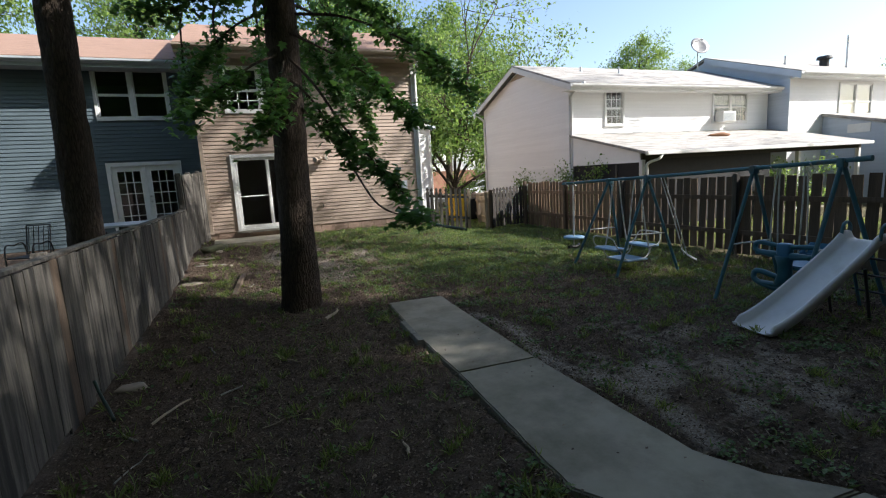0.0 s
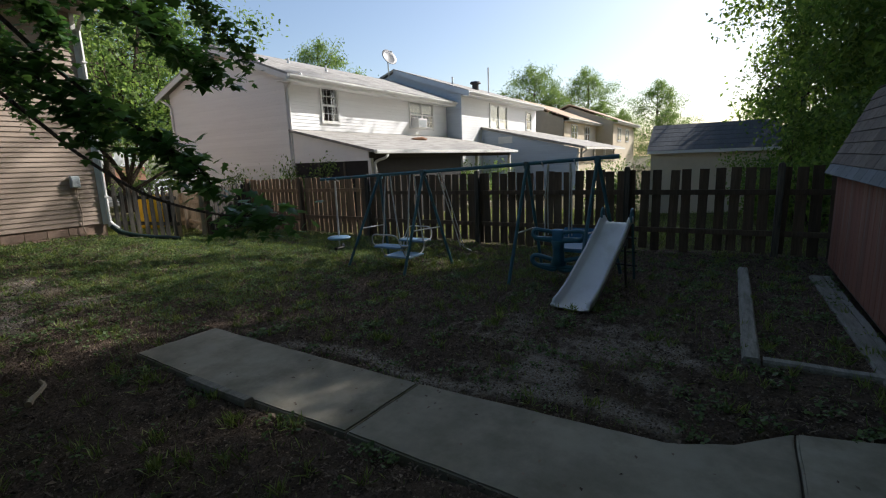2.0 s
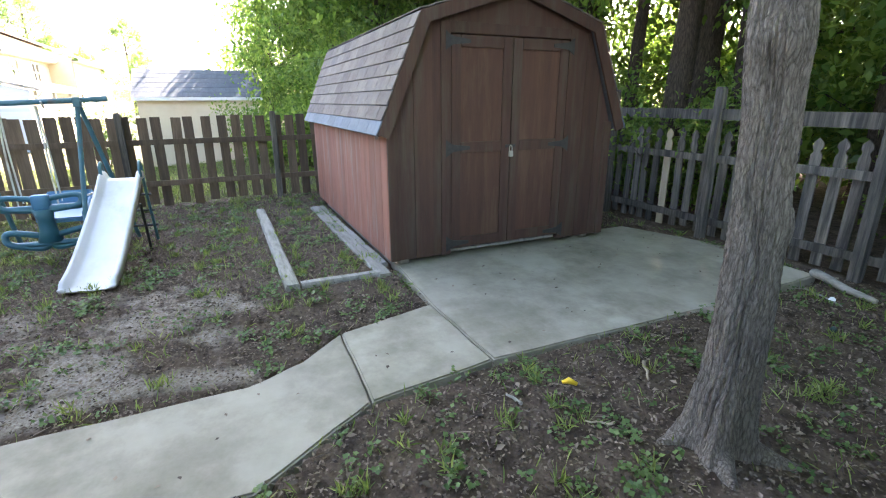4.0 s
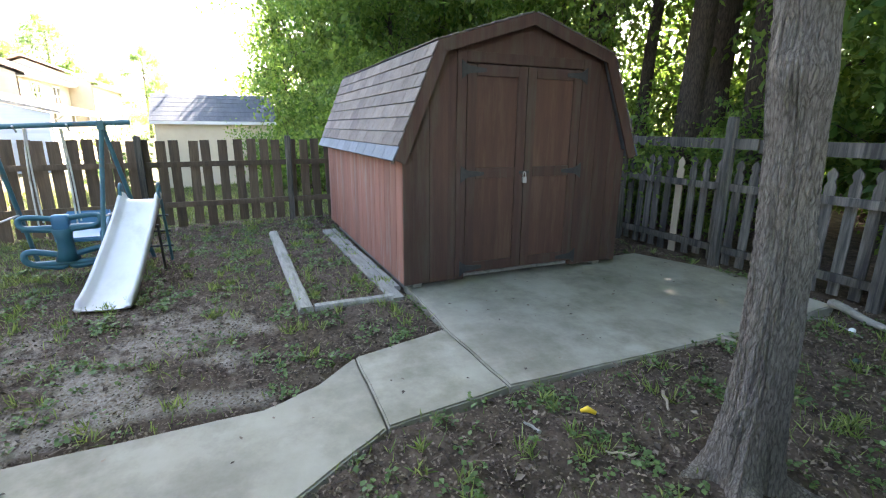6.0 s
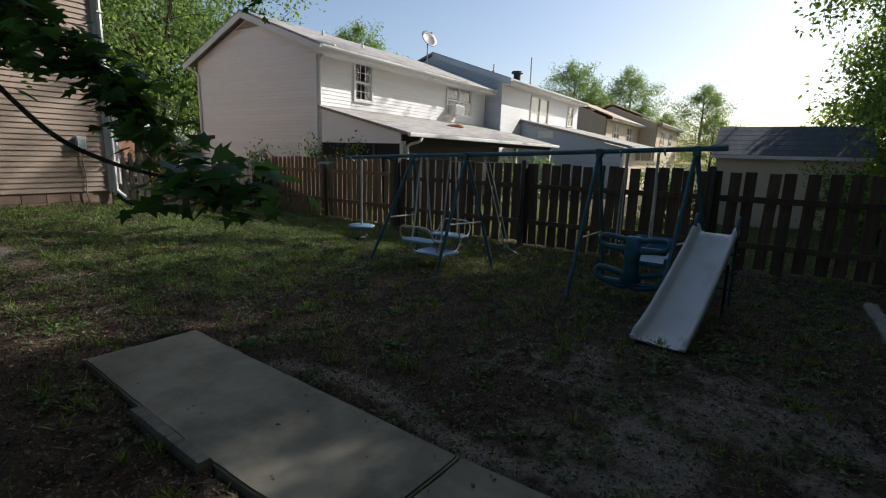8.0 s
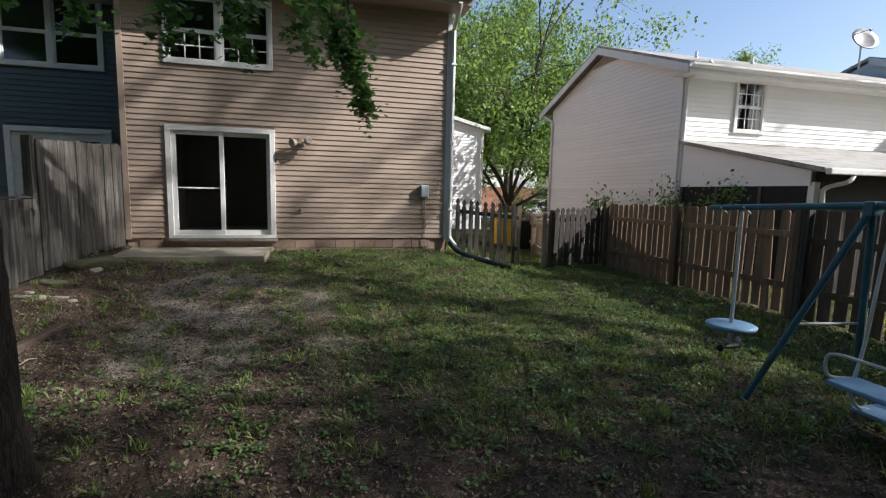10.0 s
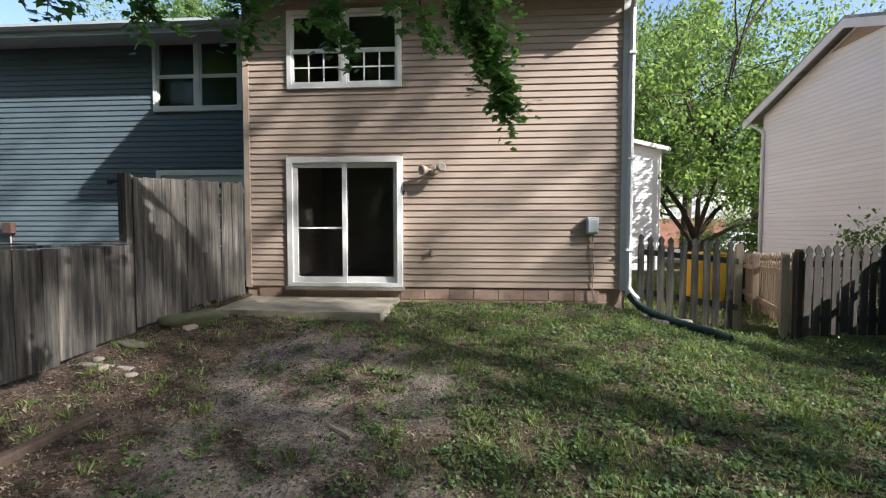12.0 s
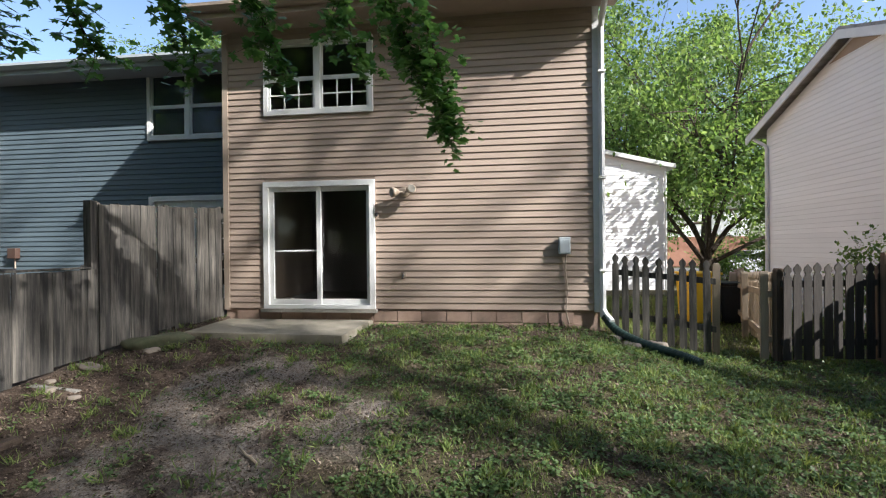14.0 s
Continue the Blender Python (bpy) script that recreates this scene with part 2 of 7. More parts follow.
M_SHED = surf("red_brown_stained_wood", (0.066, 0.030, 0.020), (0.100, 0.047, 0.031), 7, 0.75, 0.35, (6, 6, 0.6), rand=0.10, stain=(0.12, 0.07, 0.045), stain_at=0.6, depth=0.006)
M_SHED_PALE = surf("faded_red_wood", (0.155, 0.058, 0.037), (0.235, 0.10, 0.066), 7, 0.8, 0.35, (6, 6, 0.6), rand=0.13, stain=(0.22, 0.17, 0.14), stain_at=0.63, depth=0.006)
M_IRON = surf("black_iron", (0.02, 0.02, 0.022), (0.045, 0.043, 0.042), 30, 0.6, 0.3)
M_STEEL = surf("dull_steel", (0.45, 0.44, 0.42), (0.6, 0.59, 0.57), 20, 0.4, 0.1, metal=0.9)
M_FENCE_GREY = surf("weathered_grey_wood", (0.068, 0.061, 0.052), (0.195, 0.175, 0.146), 9, 0.9, 0.5, (7, 7, 0.45), rand=0.26, stain=(0.036, 0.034, 0.031), stain_at=0.50, stain_scale=2.2)
M_FENCE_BROWN = surf("brown_weathered_wood", (0.062, 0.043, 0.030), (0.15, 0.108, 0.074), 9, 0.9, 0.5, (7, 7, 0.45), rand=0.24, stain=(0.08, 0.055, 0.04), stain_at=0.6, stain_scale=2.0)
M_FENCE_RED = surf("reddish_cedar", (0.14, 0.088, 0.054), (0.29, 0.195, 0.125), 9, 0.85, 0.4, (7, 7, 0.45), rand=0.28, stain=(0.13, 0.09, 0.06))
# dark stain, taken darker still to paint in the gateway panel's shade
M_FENCE_DARK = surf("dark_stained_shaded_wood", (0.026, 0.022, 0.019), (0.064, 0.055, 0.047), 9, 0.85, 0.4, (7, 7, 0.45), rand=0.25)
M_FENCE_TAN = surf("tan_picket_wood", (0.27, 0.21, 0.145), (0.40, 0.325, 0.235), 9, 0.85, 0.4, (7, 7, 0.45), rand=0.16)
M_TIMBER = surf("grey_timber", (0.17, 0.16, 0.135), (0.30, 0.28, 0.245), 10, 0.9, 0.5, (1.5, 9, 9), stain=(0.10, 0.10, 0.07), rand=0.1)
M_BLUE_STEEL = surf("blue_green_paint", (0.035, 0.11, 0.15), (0.06, 0.17, 0.21), 14, 0.45, 0.1, stain=(0.16, 0.085, 0.05), stain_at=0.68, stain_scale=5)
M_BLUE_PLASTIC = surf("blue_plastic", (0.035, 0.14, 0.25), (0.05, 0.18, 0.31), 6, 0.4, 0.05)
M_PALE_BLUE = surf("pale_blue_plastic", (0.16, 0.30, 0.44), (0.22, 0.37, 0.52), 6, 0.45, 0.05, stain=(0.25, 0.27, 0.28))
M_TEAL_PLASTIC = surf("teal_plastic", (0.018, 0.09, 0.13), (0.03, 0.13, 0.18), 6, 0.4, 0.05)
M_SLIDE = surf("grey_white_plastic", (0.56, 0.55, 0.57), (0.66, 0.65, 0.66), 4, 0.4, 0.06, stain=(0.47, 0.45, 0.43), stain_at=0.63)
M_WHITE_PAINT = surf("chipped_white_paint", (0.5, 0.5, 0.48), (0.68, 0.67, 0.64), 12, 0.5, 0.1, stain=(0.25, 0.14, 0.08), stain_at=0.68, stain_scale=6)
M_RUBBER = surf("black_plastic", (0.012, 0.012, 0.013), (0.03, 0.03, 0.03), 10, 0.5, 0.1)
M_GREEN_PIPE = surf("dark_green_pipe", (0.012, 0.032, 0.024), (0.03, 0.06, 0.048), 10, 0.45, 0.1)
M_YELLOW = surf("yellow_plastic", (0.68, 0.42, 0.02), (0.80, 0.52, 0.04), 5, 0.45, 0.05)
M_ROCK = surf("fieldstone", (0.17, 0.14, 0.11), (0.32, 0.27, 0.22), 8, 0.9, 0.6, rand=0.15)
M_MOSS_ROCK = surf("mossy_log", (0.05, 0.06, 0.028), (0.11, 0.105, 0.065), 9, 0.95, 0.6)
M_BARK = barky("grey_brown_bark", (0.05, 0.039, 0.032), (0.40, 0.34, 0.28), 62.0)
M_BARK_DARK = barky("dark_bark", (0.022, 0.017, 0.013), (0.115, 0.088, 0.068), 30.0)
M_LEAF_MAPLE = leafy("maple_leaf", (0.038, 0.11, 0.03), (0.095, 0.20, 0.06), 0.45, 0.36)
M_LEAF_WOODS = leafy("woods_leaf", (0.05, 0.12, 0.03), (0.16, 0.25, 0.07), 0.64)
M_LEAF_FAR = leafy("sunny_leaf", (0.06, 0.125, 0.035), (0.17, 0.26, 0.085), 0.55)
M_GRASS = leafy("grass_blade", (0.07, 0.128, 0.03), (0.23, 0.285, 0.095), 0.35, 0.5)
M_WEED = leafy("ground_ivy", (0.042, 0.085, 0.026), (0.13, 0.19, 0.066), 0.3, 0.5)
M_LITTER = leafy("dry_leaf", (0.03, 0.021, 0.016), (0.25, 0.19, 0.14), 0.05, 0.9)
M_GLASS = glassy("window_glass")
M_SCREEN = surf("insect_screen", (0.012, 0.012, 0.013), (0.022, 0.022, 0.023), 40, 0.8, 0.1)
# plaster coloured dark: the dimness of the rooms is put into it
M_ROOM = surf("darkened_room_plaster", (0.12, 0.11, 0.10), (0.16, 0.15, 0.135), 3, 0.9, 0.05)
M_BLIND = surf("white_blind", (0.62, 0.61, 0.58), (0.70, 0.69, 0.66), 5, 0.7, 0.05)
M_CAR_WHITE = surf("white_car_paint", (0.70, 0.71, 0.72), (0.74, 0.75, 0.76), 2, 0.25, 0.0)
M_CAR_BLUE = surf("blue_car_paint", (0.04, 0.12, 0.30), (0.05, 0.14, 0.34), 2, 0.25, 0.0)
M_BRICK_FAR = surf("far_brick", (0.30, 0.15, 0.10), (0.38, 0.20, 0.14), 6, 0.9, 0.2)


# ---------------------------------------------------------------- building helpers
def thing(name, label, category, group="", kind="", at=(0, 0, 0)):
    """An Empty that holds a thing's parts."""
    ob = new(name)
    ob.location = at
    ob.empty_display_size = 0.1
    return tagged(ob, label, category, group, kind)


def mesh_of(name, bm, material, smooth=False):
    me = bpy.data.meshes.new(name)
    bm.to_mesh(me)
    bm.free()
    me.materials.append(material)
    if smooth:
        me.shade_smooth()
    return me


def part(name, bm, material, parent=None, label="", smooth=False, at=None):
    """One mesh object from a bmesh (or a ready mesh) under a thing or a part."""
    me = bm if isinstance(bm, bpy.types.Mesh) else mesh_of(name, bm, material, smooth)
    ob = new(name, me)
    if at is not None:
        ob.matrix_basis = at if isinstance(at, Matrix) else Matrix.Translation(at)
    if parent is not None:
        ob.parent = parent
    return tagged(ob, label)


def box(bm, lo, hi, m=None, bevel=0.0):
    """A box from corner to corner, optionally bevelled and moved by m."""
    c = [(a + b) / 2 for a, b in zip(lo, hi)]
    s = [abs(b - a) for a, b in zip(lo, hi)]
    made = bmesh.ops.create_cube(bm, size=1.0, matrix=Matrix.Translation(c) @ Matrix.Diagonal((*s, 1)))["verts"]
    if bevel:
        edges = list({e for v in made for e in v.link_edges})
        res = bmesh.ops.bevel(bm, geom=edges, offset=bevel, segments=2, affect="EDGES", profile=0.6)
        made = list({v for f in res["faces"] for v in f.verts} | {v for v in made if v.is_valid})
    if m is not None:
        bmesh.ops.transform(bm, matrix=m, verts=made)
    return bm


def boxes(*items, bevel=0.0):
    bm = bmesh.new()
    for lo, hi in items:
        box(bm, lo, hi, bevel=bevel)
    return bm


def tube(bm, pts, radii, sides=10, caps=True, ring=None):
    """A tube through the points with a radius at each."""
    pts = [Vector(p) for p in pts]
    if not hasattr(radii, "__len__"):
        radii = [radii] * len(pts)
    rings = []
    d0 = (pts[1] - pts[0]).normalized()
    u = d0.orthogonal().normalized()
    for i, p in enumerate(pts):
        d = (pts[min(i + 1, len(pts) - 1)] - pts[max(i - 1, 0)]).normalized()
        u = (u - d * u.dot(d)).normalized()
        v = d.cross(u)
        rings.append([bm.verts.new(p + (u * math.cos(a) + v * math.sin(a)) * radii[i])
                      for a in (2 * math.pi * k / sides for k in range(sides))])
    for a, b in zip(rings, rings[1:]):
        for k in range(sides):
            bm.faces.new((a[k], a[(k + 1) % sides], b[(k + 1) % sides], b[k]))
    if caps:
        bm.faces.new(rings[0][::-1])
        bm.faces.new(rings[-1])
    return bm


def curve_pts(pts, n=8):
    """Points along a smooth curve through the given ones."""
    P = [Vector(p) for p in pts]
    P = [P[0] * 2 - P[1]] + P + [P[-1] * 2 - P[-2]]
    out = []
    for i in range(1, len(P) - 2):
        a, b, c, d = P[i - 1:i + 3]
        for k in range(n):
            t = k / n
            out.append(0.5 * (2 * b + (c - a) * t + (2 * a - 5 * b + 4 * c - d) * t * t + (3 * b - a - 3 * c + d) * t ** 3))
    return out + [P[-2]]


def prism(bm, outline, axis, lo, hi):
    """A flat outline pushed out along an axis from lo to hi. The outline gives the two other coordinates in order."""
    def at(p, d):
        q = list(p)
        q.insert("xyz".index(axis), d)
        return q
    a = [bm.verts.new(at(p, lo)) for p in outline]
    b = [bm.verts.new(at(p, hi)) for p in outline]
    n = len(a)
    bm.faces.new(a[::-1])
    bm.faces.new(b)
    for i in range(n):
        bm.faces.new((a[i], a[(i + 1) % n], b[(i + 1) % n], b[i]))
    bmesh.ops.recalc_face_normals(bm, faces=bm.faces)
    return bm


def cut_rows(u0, u1, z0, z1, holes):
    """The rectangle u0..u1, z0..z1 less the holes (u0, u1, z0, z1), as rectangles."""
    us = sorted({u0, u1, *[min(max(h[k], u0), u1) for h in holes for k in (0, 1)]})
    out = []
    for a, b in zip(us, us[1:]):
        z = z0
        for h in sorted((h for h in holes if h[0] <= a + 1e-6 and h[1] >= b - 1e-6), key=lambda h: h[2]):
            if h[2] > z + 1e-4:
                out.append((a, b, z, min(h[2], z1)))
            z = max(z, h[3])
        if z1 > z + 1e-4:
            out.append((a, b, z, z1))
    return out


LAPS = {}


def lap_mesh(length, height, material):
    """One course of lap siding, along x, thin at the top and proud at the bottom edge, facing -y."""
    key = (round(length, 3), round(height, 3), material.name)
    if key not in LAPS:
        bm = bmesh.new()
        lip = -0.017 if material in (M_WHITE_SIDING, M_GREY_SIDING) else -0.021
        prism(bm, [(0.004, 0), (lip * 0.5, 0), (lip * 0.55, 0.009), (lip, 0.007), (lip, 0.012), (-0.004, height + 0.004), (0.004, height + 0.004)], "x", 0, length)
        LAPS[key] = mesh_of("siding_board", bm, material)
    return LAPS[key]


def siding(wall, m, u0, u1, z0, z1, holes, step, material):
    """Courses of siding over a wall plane; m carries (u, 0, z) to the world, facing -y of m."""
    n = round((z1 - z0) / step)
    for i in range(n):
        a, b = z0 + i * step, z0 + (i + 1) * step
        cuts = sorted((h[0], h[1]) for h in holes if h[2] < b - 0.03 and h[3] > a + 0.03)
        u = u0
        for c, d in cuts + [(u1, u1)]:
            if c > u + 0.02:
                part("siding_board", lap_mesh(c - u, step, material), material, wall, at=m @ Matrix.Translation((u, 0, a)))
            u = max(u, d)


def window(parent, m, w, h, material, lites=(1, 1), sash=True, grid_lower=False, blind=0.0, label=""):
    """A window of w x h with casing, sash, glass and glazing bars; m carries it, facing -y, to its lower left corner."""
    win = part("window", boxes(((0, -0.045, 0), (w, 0.02, 0.07)), ((0, -0.045, h - 0.07), (w, 0.02, h)),
                               ((0, -0.045, 0.07), (0.07, 0.02, h - 0.07)), ((w - 0.07, -0.045, 0.07), (w, 0.02, h - 0.07))),
               material, parent, label, at=m)
    n = lites[0]
    cell = (w - 0.14) / n
    for i in range(n):
        x = 0.07 + i * cell
        if i:
            part("mullion", boxes(((x - 0.045, -0.042, 0.07), (x + 0.045, 0.02, h - 0.07))), material, win)
        a, b = x + (0.045 if i else 0), x + cell - (0.045 if i < n - 1 else 0)
        mid = 0.07 + (h - 0.14) * 0.48
        for k, (lo, hi, y) in enumerate(((0.07, mid, -0.005), (mid, h - 0.07, 0.015)) if sash else ((0.07, h - 0.07, 0.0),)):
            f = 0.038
            part("sash", boxes(((a, y - 0.02, lo), (b, y + 0.012, lo + f)), ((a, y - 0.02, hi - f), (b, y + 0.012, hi)),
                               ((a, y - 0.02, lo + f), (a + f, y + 0.012, hi - f)), ((b - f, y - 0.02, lo + f), (b, y + 0.012, hi - f))), material, win)
            pane = part("pane", boxes(((a + f, y - 0.004, lo + f), (b - f, y + 0.002, hi - f))), M_GLASS, win)
            pane.visible_shadow = False
            if grid_lower and (k == 0 or grid_lower == "both"):
                gx, gz = (3, 2)
                bars = [((a + f + (b - a - 2 * f) * q / gx - 0.011, y - 0.012, lo + f), (a + f + (b - a - 2 * f) * q / gx + 0.011, y - 0.0045, hi - f)) for q in range(1, gx)]
                bars += [((a + f, y - 0.0125, lo + f + (hi - lo - 2 * f) * q / gz - 0.011), (b - f, y - 0.005, lo + f + (hi - lo - 2 * f) * q / gz + 0.011)) for q in range(1, gz)]
                part("glazing_grid", boxes(*bars), material, win)
        if blind:
            part("blind", boxes(((a, 0.05, h - 0.07 - (h - 0.14) * blind), (b, 0.056, h - 0.07))), M_BLIND, win)
    return win


def facade(house, m, u0, u1, z0, z1, holes, material, step=0.127, thick=0.2, name="wall", siding_on=True):
    bm = boxes(*[((a, 0.004, c), (b, thick, d)) for a, b, c, d in cut_rows(u0, u1, z0, z1, holes)])
    wall = part(name, bm, material, house, at=m)
    if siding_on:
        siding(wall, Matrix(), u0, u1, z0, z1, holes, step, material)
    return wall


def facing(x, y, way):
    """Carries (u, depth, z) to a wall whose first corner is (x, y): way 'S' faces -y, 'W' faces -x (u runs towards -y), 'E' faces +x."""
    return {"S": pose(x, y, 0), "W": pose(x, y, 0, 0, 0, -90), "E": pose(x, y, 0, 0, 0, 90)}[way]


# ---------------------------------------------------------------- the lie of the land
def smooth(a, b, v):
    t = np.clip((v - a) / (b - a), 0, 1)
    return t * t * (3 - 2 * t)


def waves(x, y, seed, size):
    """Soft uneven noise from a few crossed waves."""
    r = np.random.RandomState(seed)
    out = 0
    for k in range(7):
        a = r.uniform(0, 6.283)
        f = r.uniform(0.6, 1.9) / size * 6.283
        out = out + np.sin((x * math.cos(a) + y * math.sin(a)) * f + r.uniform(0, 6.283))
    return out / 7


def on_paving(x, y, m=0.0):
    left = np.interp(y, [0.49, 1.33, 1.98, 2.77, 4.72, 6.5], [1.96, 1.87, 1.46, 1.50, 1.55, 1.65])
    right = np.interp(y, [0.5, 1.31, 1.62, 1.95, 3.7, 6.5], [2.93, 2.755, 2.48, 2.335, 2.34, 2.47])
    on_walk = (y > 0.45) & (y < 6.55 + m) & (x > left - m) & (x < right + m)
    on_patio = (y < 0.5) & (y > -3.05) & (x > 1.95 - m) & (x < 4.2)
    on_shed = (x > 3.9) & (x < 7.8) & (y > -2.2) & (y < 0.53)
    on_stoop = (y > 13.02) & (x > -1.1) & (x < 1.35)
    return on_walk | on_patio | on_shed | on_stoop


def height(x, y):
    x, y = np.asarray(x, float), np.asarray(y, float)
    z = -0.217 - 0.085 * smooth(1.0, 6.0, y)
    bank = (1 - smooth(4.2, 6.6, x)) * smooth(9.2, 14.2, y)
    z = z + 0.35 * bank
    z = z + 0.10 * (1 - smooth(-1.4, 0.6, x)) * smooth(2.0, 9.0, y)
    z = z - 0.16 * smooth(9.0, 12.0, x) * smooth(-2, 4, y)
    z = z + 0.012 * waves(x, y, 3, 1.1) + 0.02 * waves(x, y, 4, 4.0) + 0.012 * waves(x, y, 6, 0.42) + 0.008 * waves(x, y, 7, 0.2)
    z = np.where(on_paving(x, y, 0.02), np.minimum(z, -0.30 - 0.05 * smooth(1.0, 6.0, y)), z)
    return z + 0.25 * smooth(30, 90, np.hypot(x, y)) * waves(x, y, 5, 60.0)


def lushness(x, y):
    """0 bare soil .. 1 full lawn."""
    x, y = np.asarray(x, float), np.asarray(y, float)
    lawn = smooth(1.2, 3.4, x + 0.25 * (y - 9)) * smooth(5.5, 8.2, y)
    lawn = np.maximum(lawn, smooth(4.4, 5.6, x) * smooth(2.4, 4.6, y) * 0.8)
    lawn = lawn * (1 - 0.6 * smooth(12.6, 14.2, y) * (1 - smooth(4.0, 5.5, x)))
    thin = 0.22 + 0.16 * waves(x, y, 9, 1.6)
    v = np.maximum(thin, lawn * (0.78 + 0.42 * waves(x, y, 8, 1.3) + 0.25 * waves(x, y, 18, 3.1)))
    v = np.where((x > 8.6) & (y > -1), 0.85, v)
    return np.clip(np.where((x < -1.5) | (y < -3.4), 0.15, v), 0, 1)


def paleness(x, y):
    """Dry sandy ground between the walk and the play set, and sunlight painted pale into the lawn."""
    d = np.hypot((x - 3.6) / 0.85, (y - 2.9) / 1.2)
    p = (1 - smooth(0.5, 1.5, d)) * np.clip(0.4 + 1.1 * waves(x, y, 11, 0.9) + 0.7 * waves(x, y, 14, 0.23), 0, 1)
    e = np.exp(-((x - (2.55 + 0.1 * np.sin(y * 3))) / 0.12) ** 2) * (y > 1.9) * (y < 5.5)
    # sun patches on the left of the lawn, painted in as paler soil
    dry = 0.85 * smooth(7.8, 9.4, y) * (1 - smooth(12.0, 13.2, y)) * smooth(-0.5, 0.5, x) * (1 - smooth(1.6, 4.2, x)) * np.clip(0.6 + 1.2 * waves(x, y, 12, 1.1), 0.25, 1.0)
    return np.clip(p + 0.7 * e + dry, 0, 1)


def spread(name, verts, faces, material, kind="stuff", label="", category="", parent=None):
    """One mesh from arrays; faces all of one size."""
    me = bpy.data.meshes.new(name)
    nv, nf, k = len(verts), len(faces), faces.shape[1]
    me.vertices.add(nv)
    me.vertices.foreach_set("co", np.ascontiguousarray(verts, dtype=np.float32).ravel())
    me.loops.add(nf * k)
    me.loops.foreach_set("vertex_index", np.ascontiguousarray(faces, dtype=np.int32).ravel())
    me.polygons.add(nf)
    me.polygons.foreach_set("loop_start", np.arange(nf, dtype=np.int32) * k)
    me.update(calc_edges=True)
    me.materials.append(material)
    ob = new(name, me)
    if parent is not None:
        ob.parent = parent
    return tagged(ob, label, category, "", kind)


def scatter_shapes(centres, shape, faces, size, tilt, rng, yaw=None, droop=0.0):
    """Copies of a small flat shape (K x 3, in its own plane) at the centres, turned at random. Returns verts and faces."""
    n, k = len(centres), len(shape)
    yaw = rng.uniform(0, 6.283, n) if yaw is None else yaw
    pitch = rng.normal(0, tilt, n) + droop
    roll = rng.normal(0, tilt, n)
    s = size * rng.uniform(0.65, 1.3, n)
    P = shape[None] * s[:, None, None]
    cr, sr, cp, sp, cy, sy = np.cos(roll), np.sin(roll), np.cos(pitch), np.sin(pitch), np.cos(yaw), np.sin(yaw)
    x, y, z = P[..., 0], P[..., 1], P[..., 2]
    x, z = x * cr[:, None] + z * sr[:, None], -x * sr[:, None] + z * cr[:, None]
    y, z = y * cp[:, None] - z * sp[:, None], y * sp[:, None] + z * cp[:, None]
    x, y = x * cy[:, None] - y * sy[:, None], x * sy[:, None] + y * cy[:, None]
    V = np.stack((x, y, z), -1) + centres[:, None, :]
    F = faces[None] + (np.arange(n) * k)[:, None, None]
    return V.reshape(-1, 3), F.reshape(-1, faces.shape[1])


LEAF = np.array([(0, 0, 0), (0.28, 0.45, 0.06), (0, 1, -0.05), (-0.28, 0.45, 0.06)])
LEAF_F = np.array([(0, 1, 2), (0, 2, 3)])
_lobes = [(0, 0), (0.22, -0.06), (0.50, 0.08), (0.30, 0.26), (0.60, 0.52), (0.24, 0.52), (0.0, 1.0), (-0.24, 0.52), (-0.60, 0.52), (-0.30, 0.26), (-0.50, 0.08), (-0.22, -0.06)]
MAPLE = np.array([(0, 0.3, 0.03)] + [(a, b, -0.12 * (abs(a) + max(b - 0.4, 0))) for a, b in _lobes])
MAPLE_F = np.array([(0, 1 + i, 1 + (i + 1) % 12) for i in range(12)])
BLADE = np.array([(-0.035, 0, 0), (0.035, 0, 0), (0.02, 0.1, 0.6), (0.0, 0.32, 1.0)])
BLADE_F = np.array([(0, 1, 2), (0, 2, 3)])

# ---------------------------------------------------------------- ground, paving
def axis_steps(lo, hi, step, far):
    near = np.arange(lo, hi + step / 2, step)
    out = [near]
    grow = []
    d = step
    v = hi
    while v < far:
        d = min(d * 1.35, 60)
        v += d
        grow.append(v)
    shrink = []
    d = step
    v = lo
    while v > -far:
        d = min(d * 1.35, 60)
        v -= d
        shrink.append(v)
    return np.concatenate((shrink[::-1], near, grow))


gx, gy = axis_steps(-2.0, 9.0, 0.07, 500), axis_steps(-3.6, 15.0, 0.07, 500)
GX, GY = np.meshgrid(gx, gy)
GZ = height(GX, GY)
ids = np.arange(GX.size).reshape(GX.shape)
quads = np.stack((ids[:-1, :-1], ids[:-1, 1:], ids[1:, 1:], ids[1:, :-1]), -1).reshape(-1, 4)
ground = spread("ground", np.stack((GX, GY, GZ), -1).reshape(-1, 3), quads, M_GROUND, "structure",
                "bare trodden soil with leaf litter and patchy green lawn", "ground")
for key, values in (("lush", lushness(GX, GY)), ("pale", paleness(GX, GY))):
    layer = ground.data.attributes.new(key, "FLOAT", "POINT")
    layer.data.foreach_set("value", values.astype(np.float32).ravel())
ground.data.shade_smooth()


def walk_z(y):
    return -0.195 - 0.085 * min(max((y - 0.5) / 5.5, 0), 1)


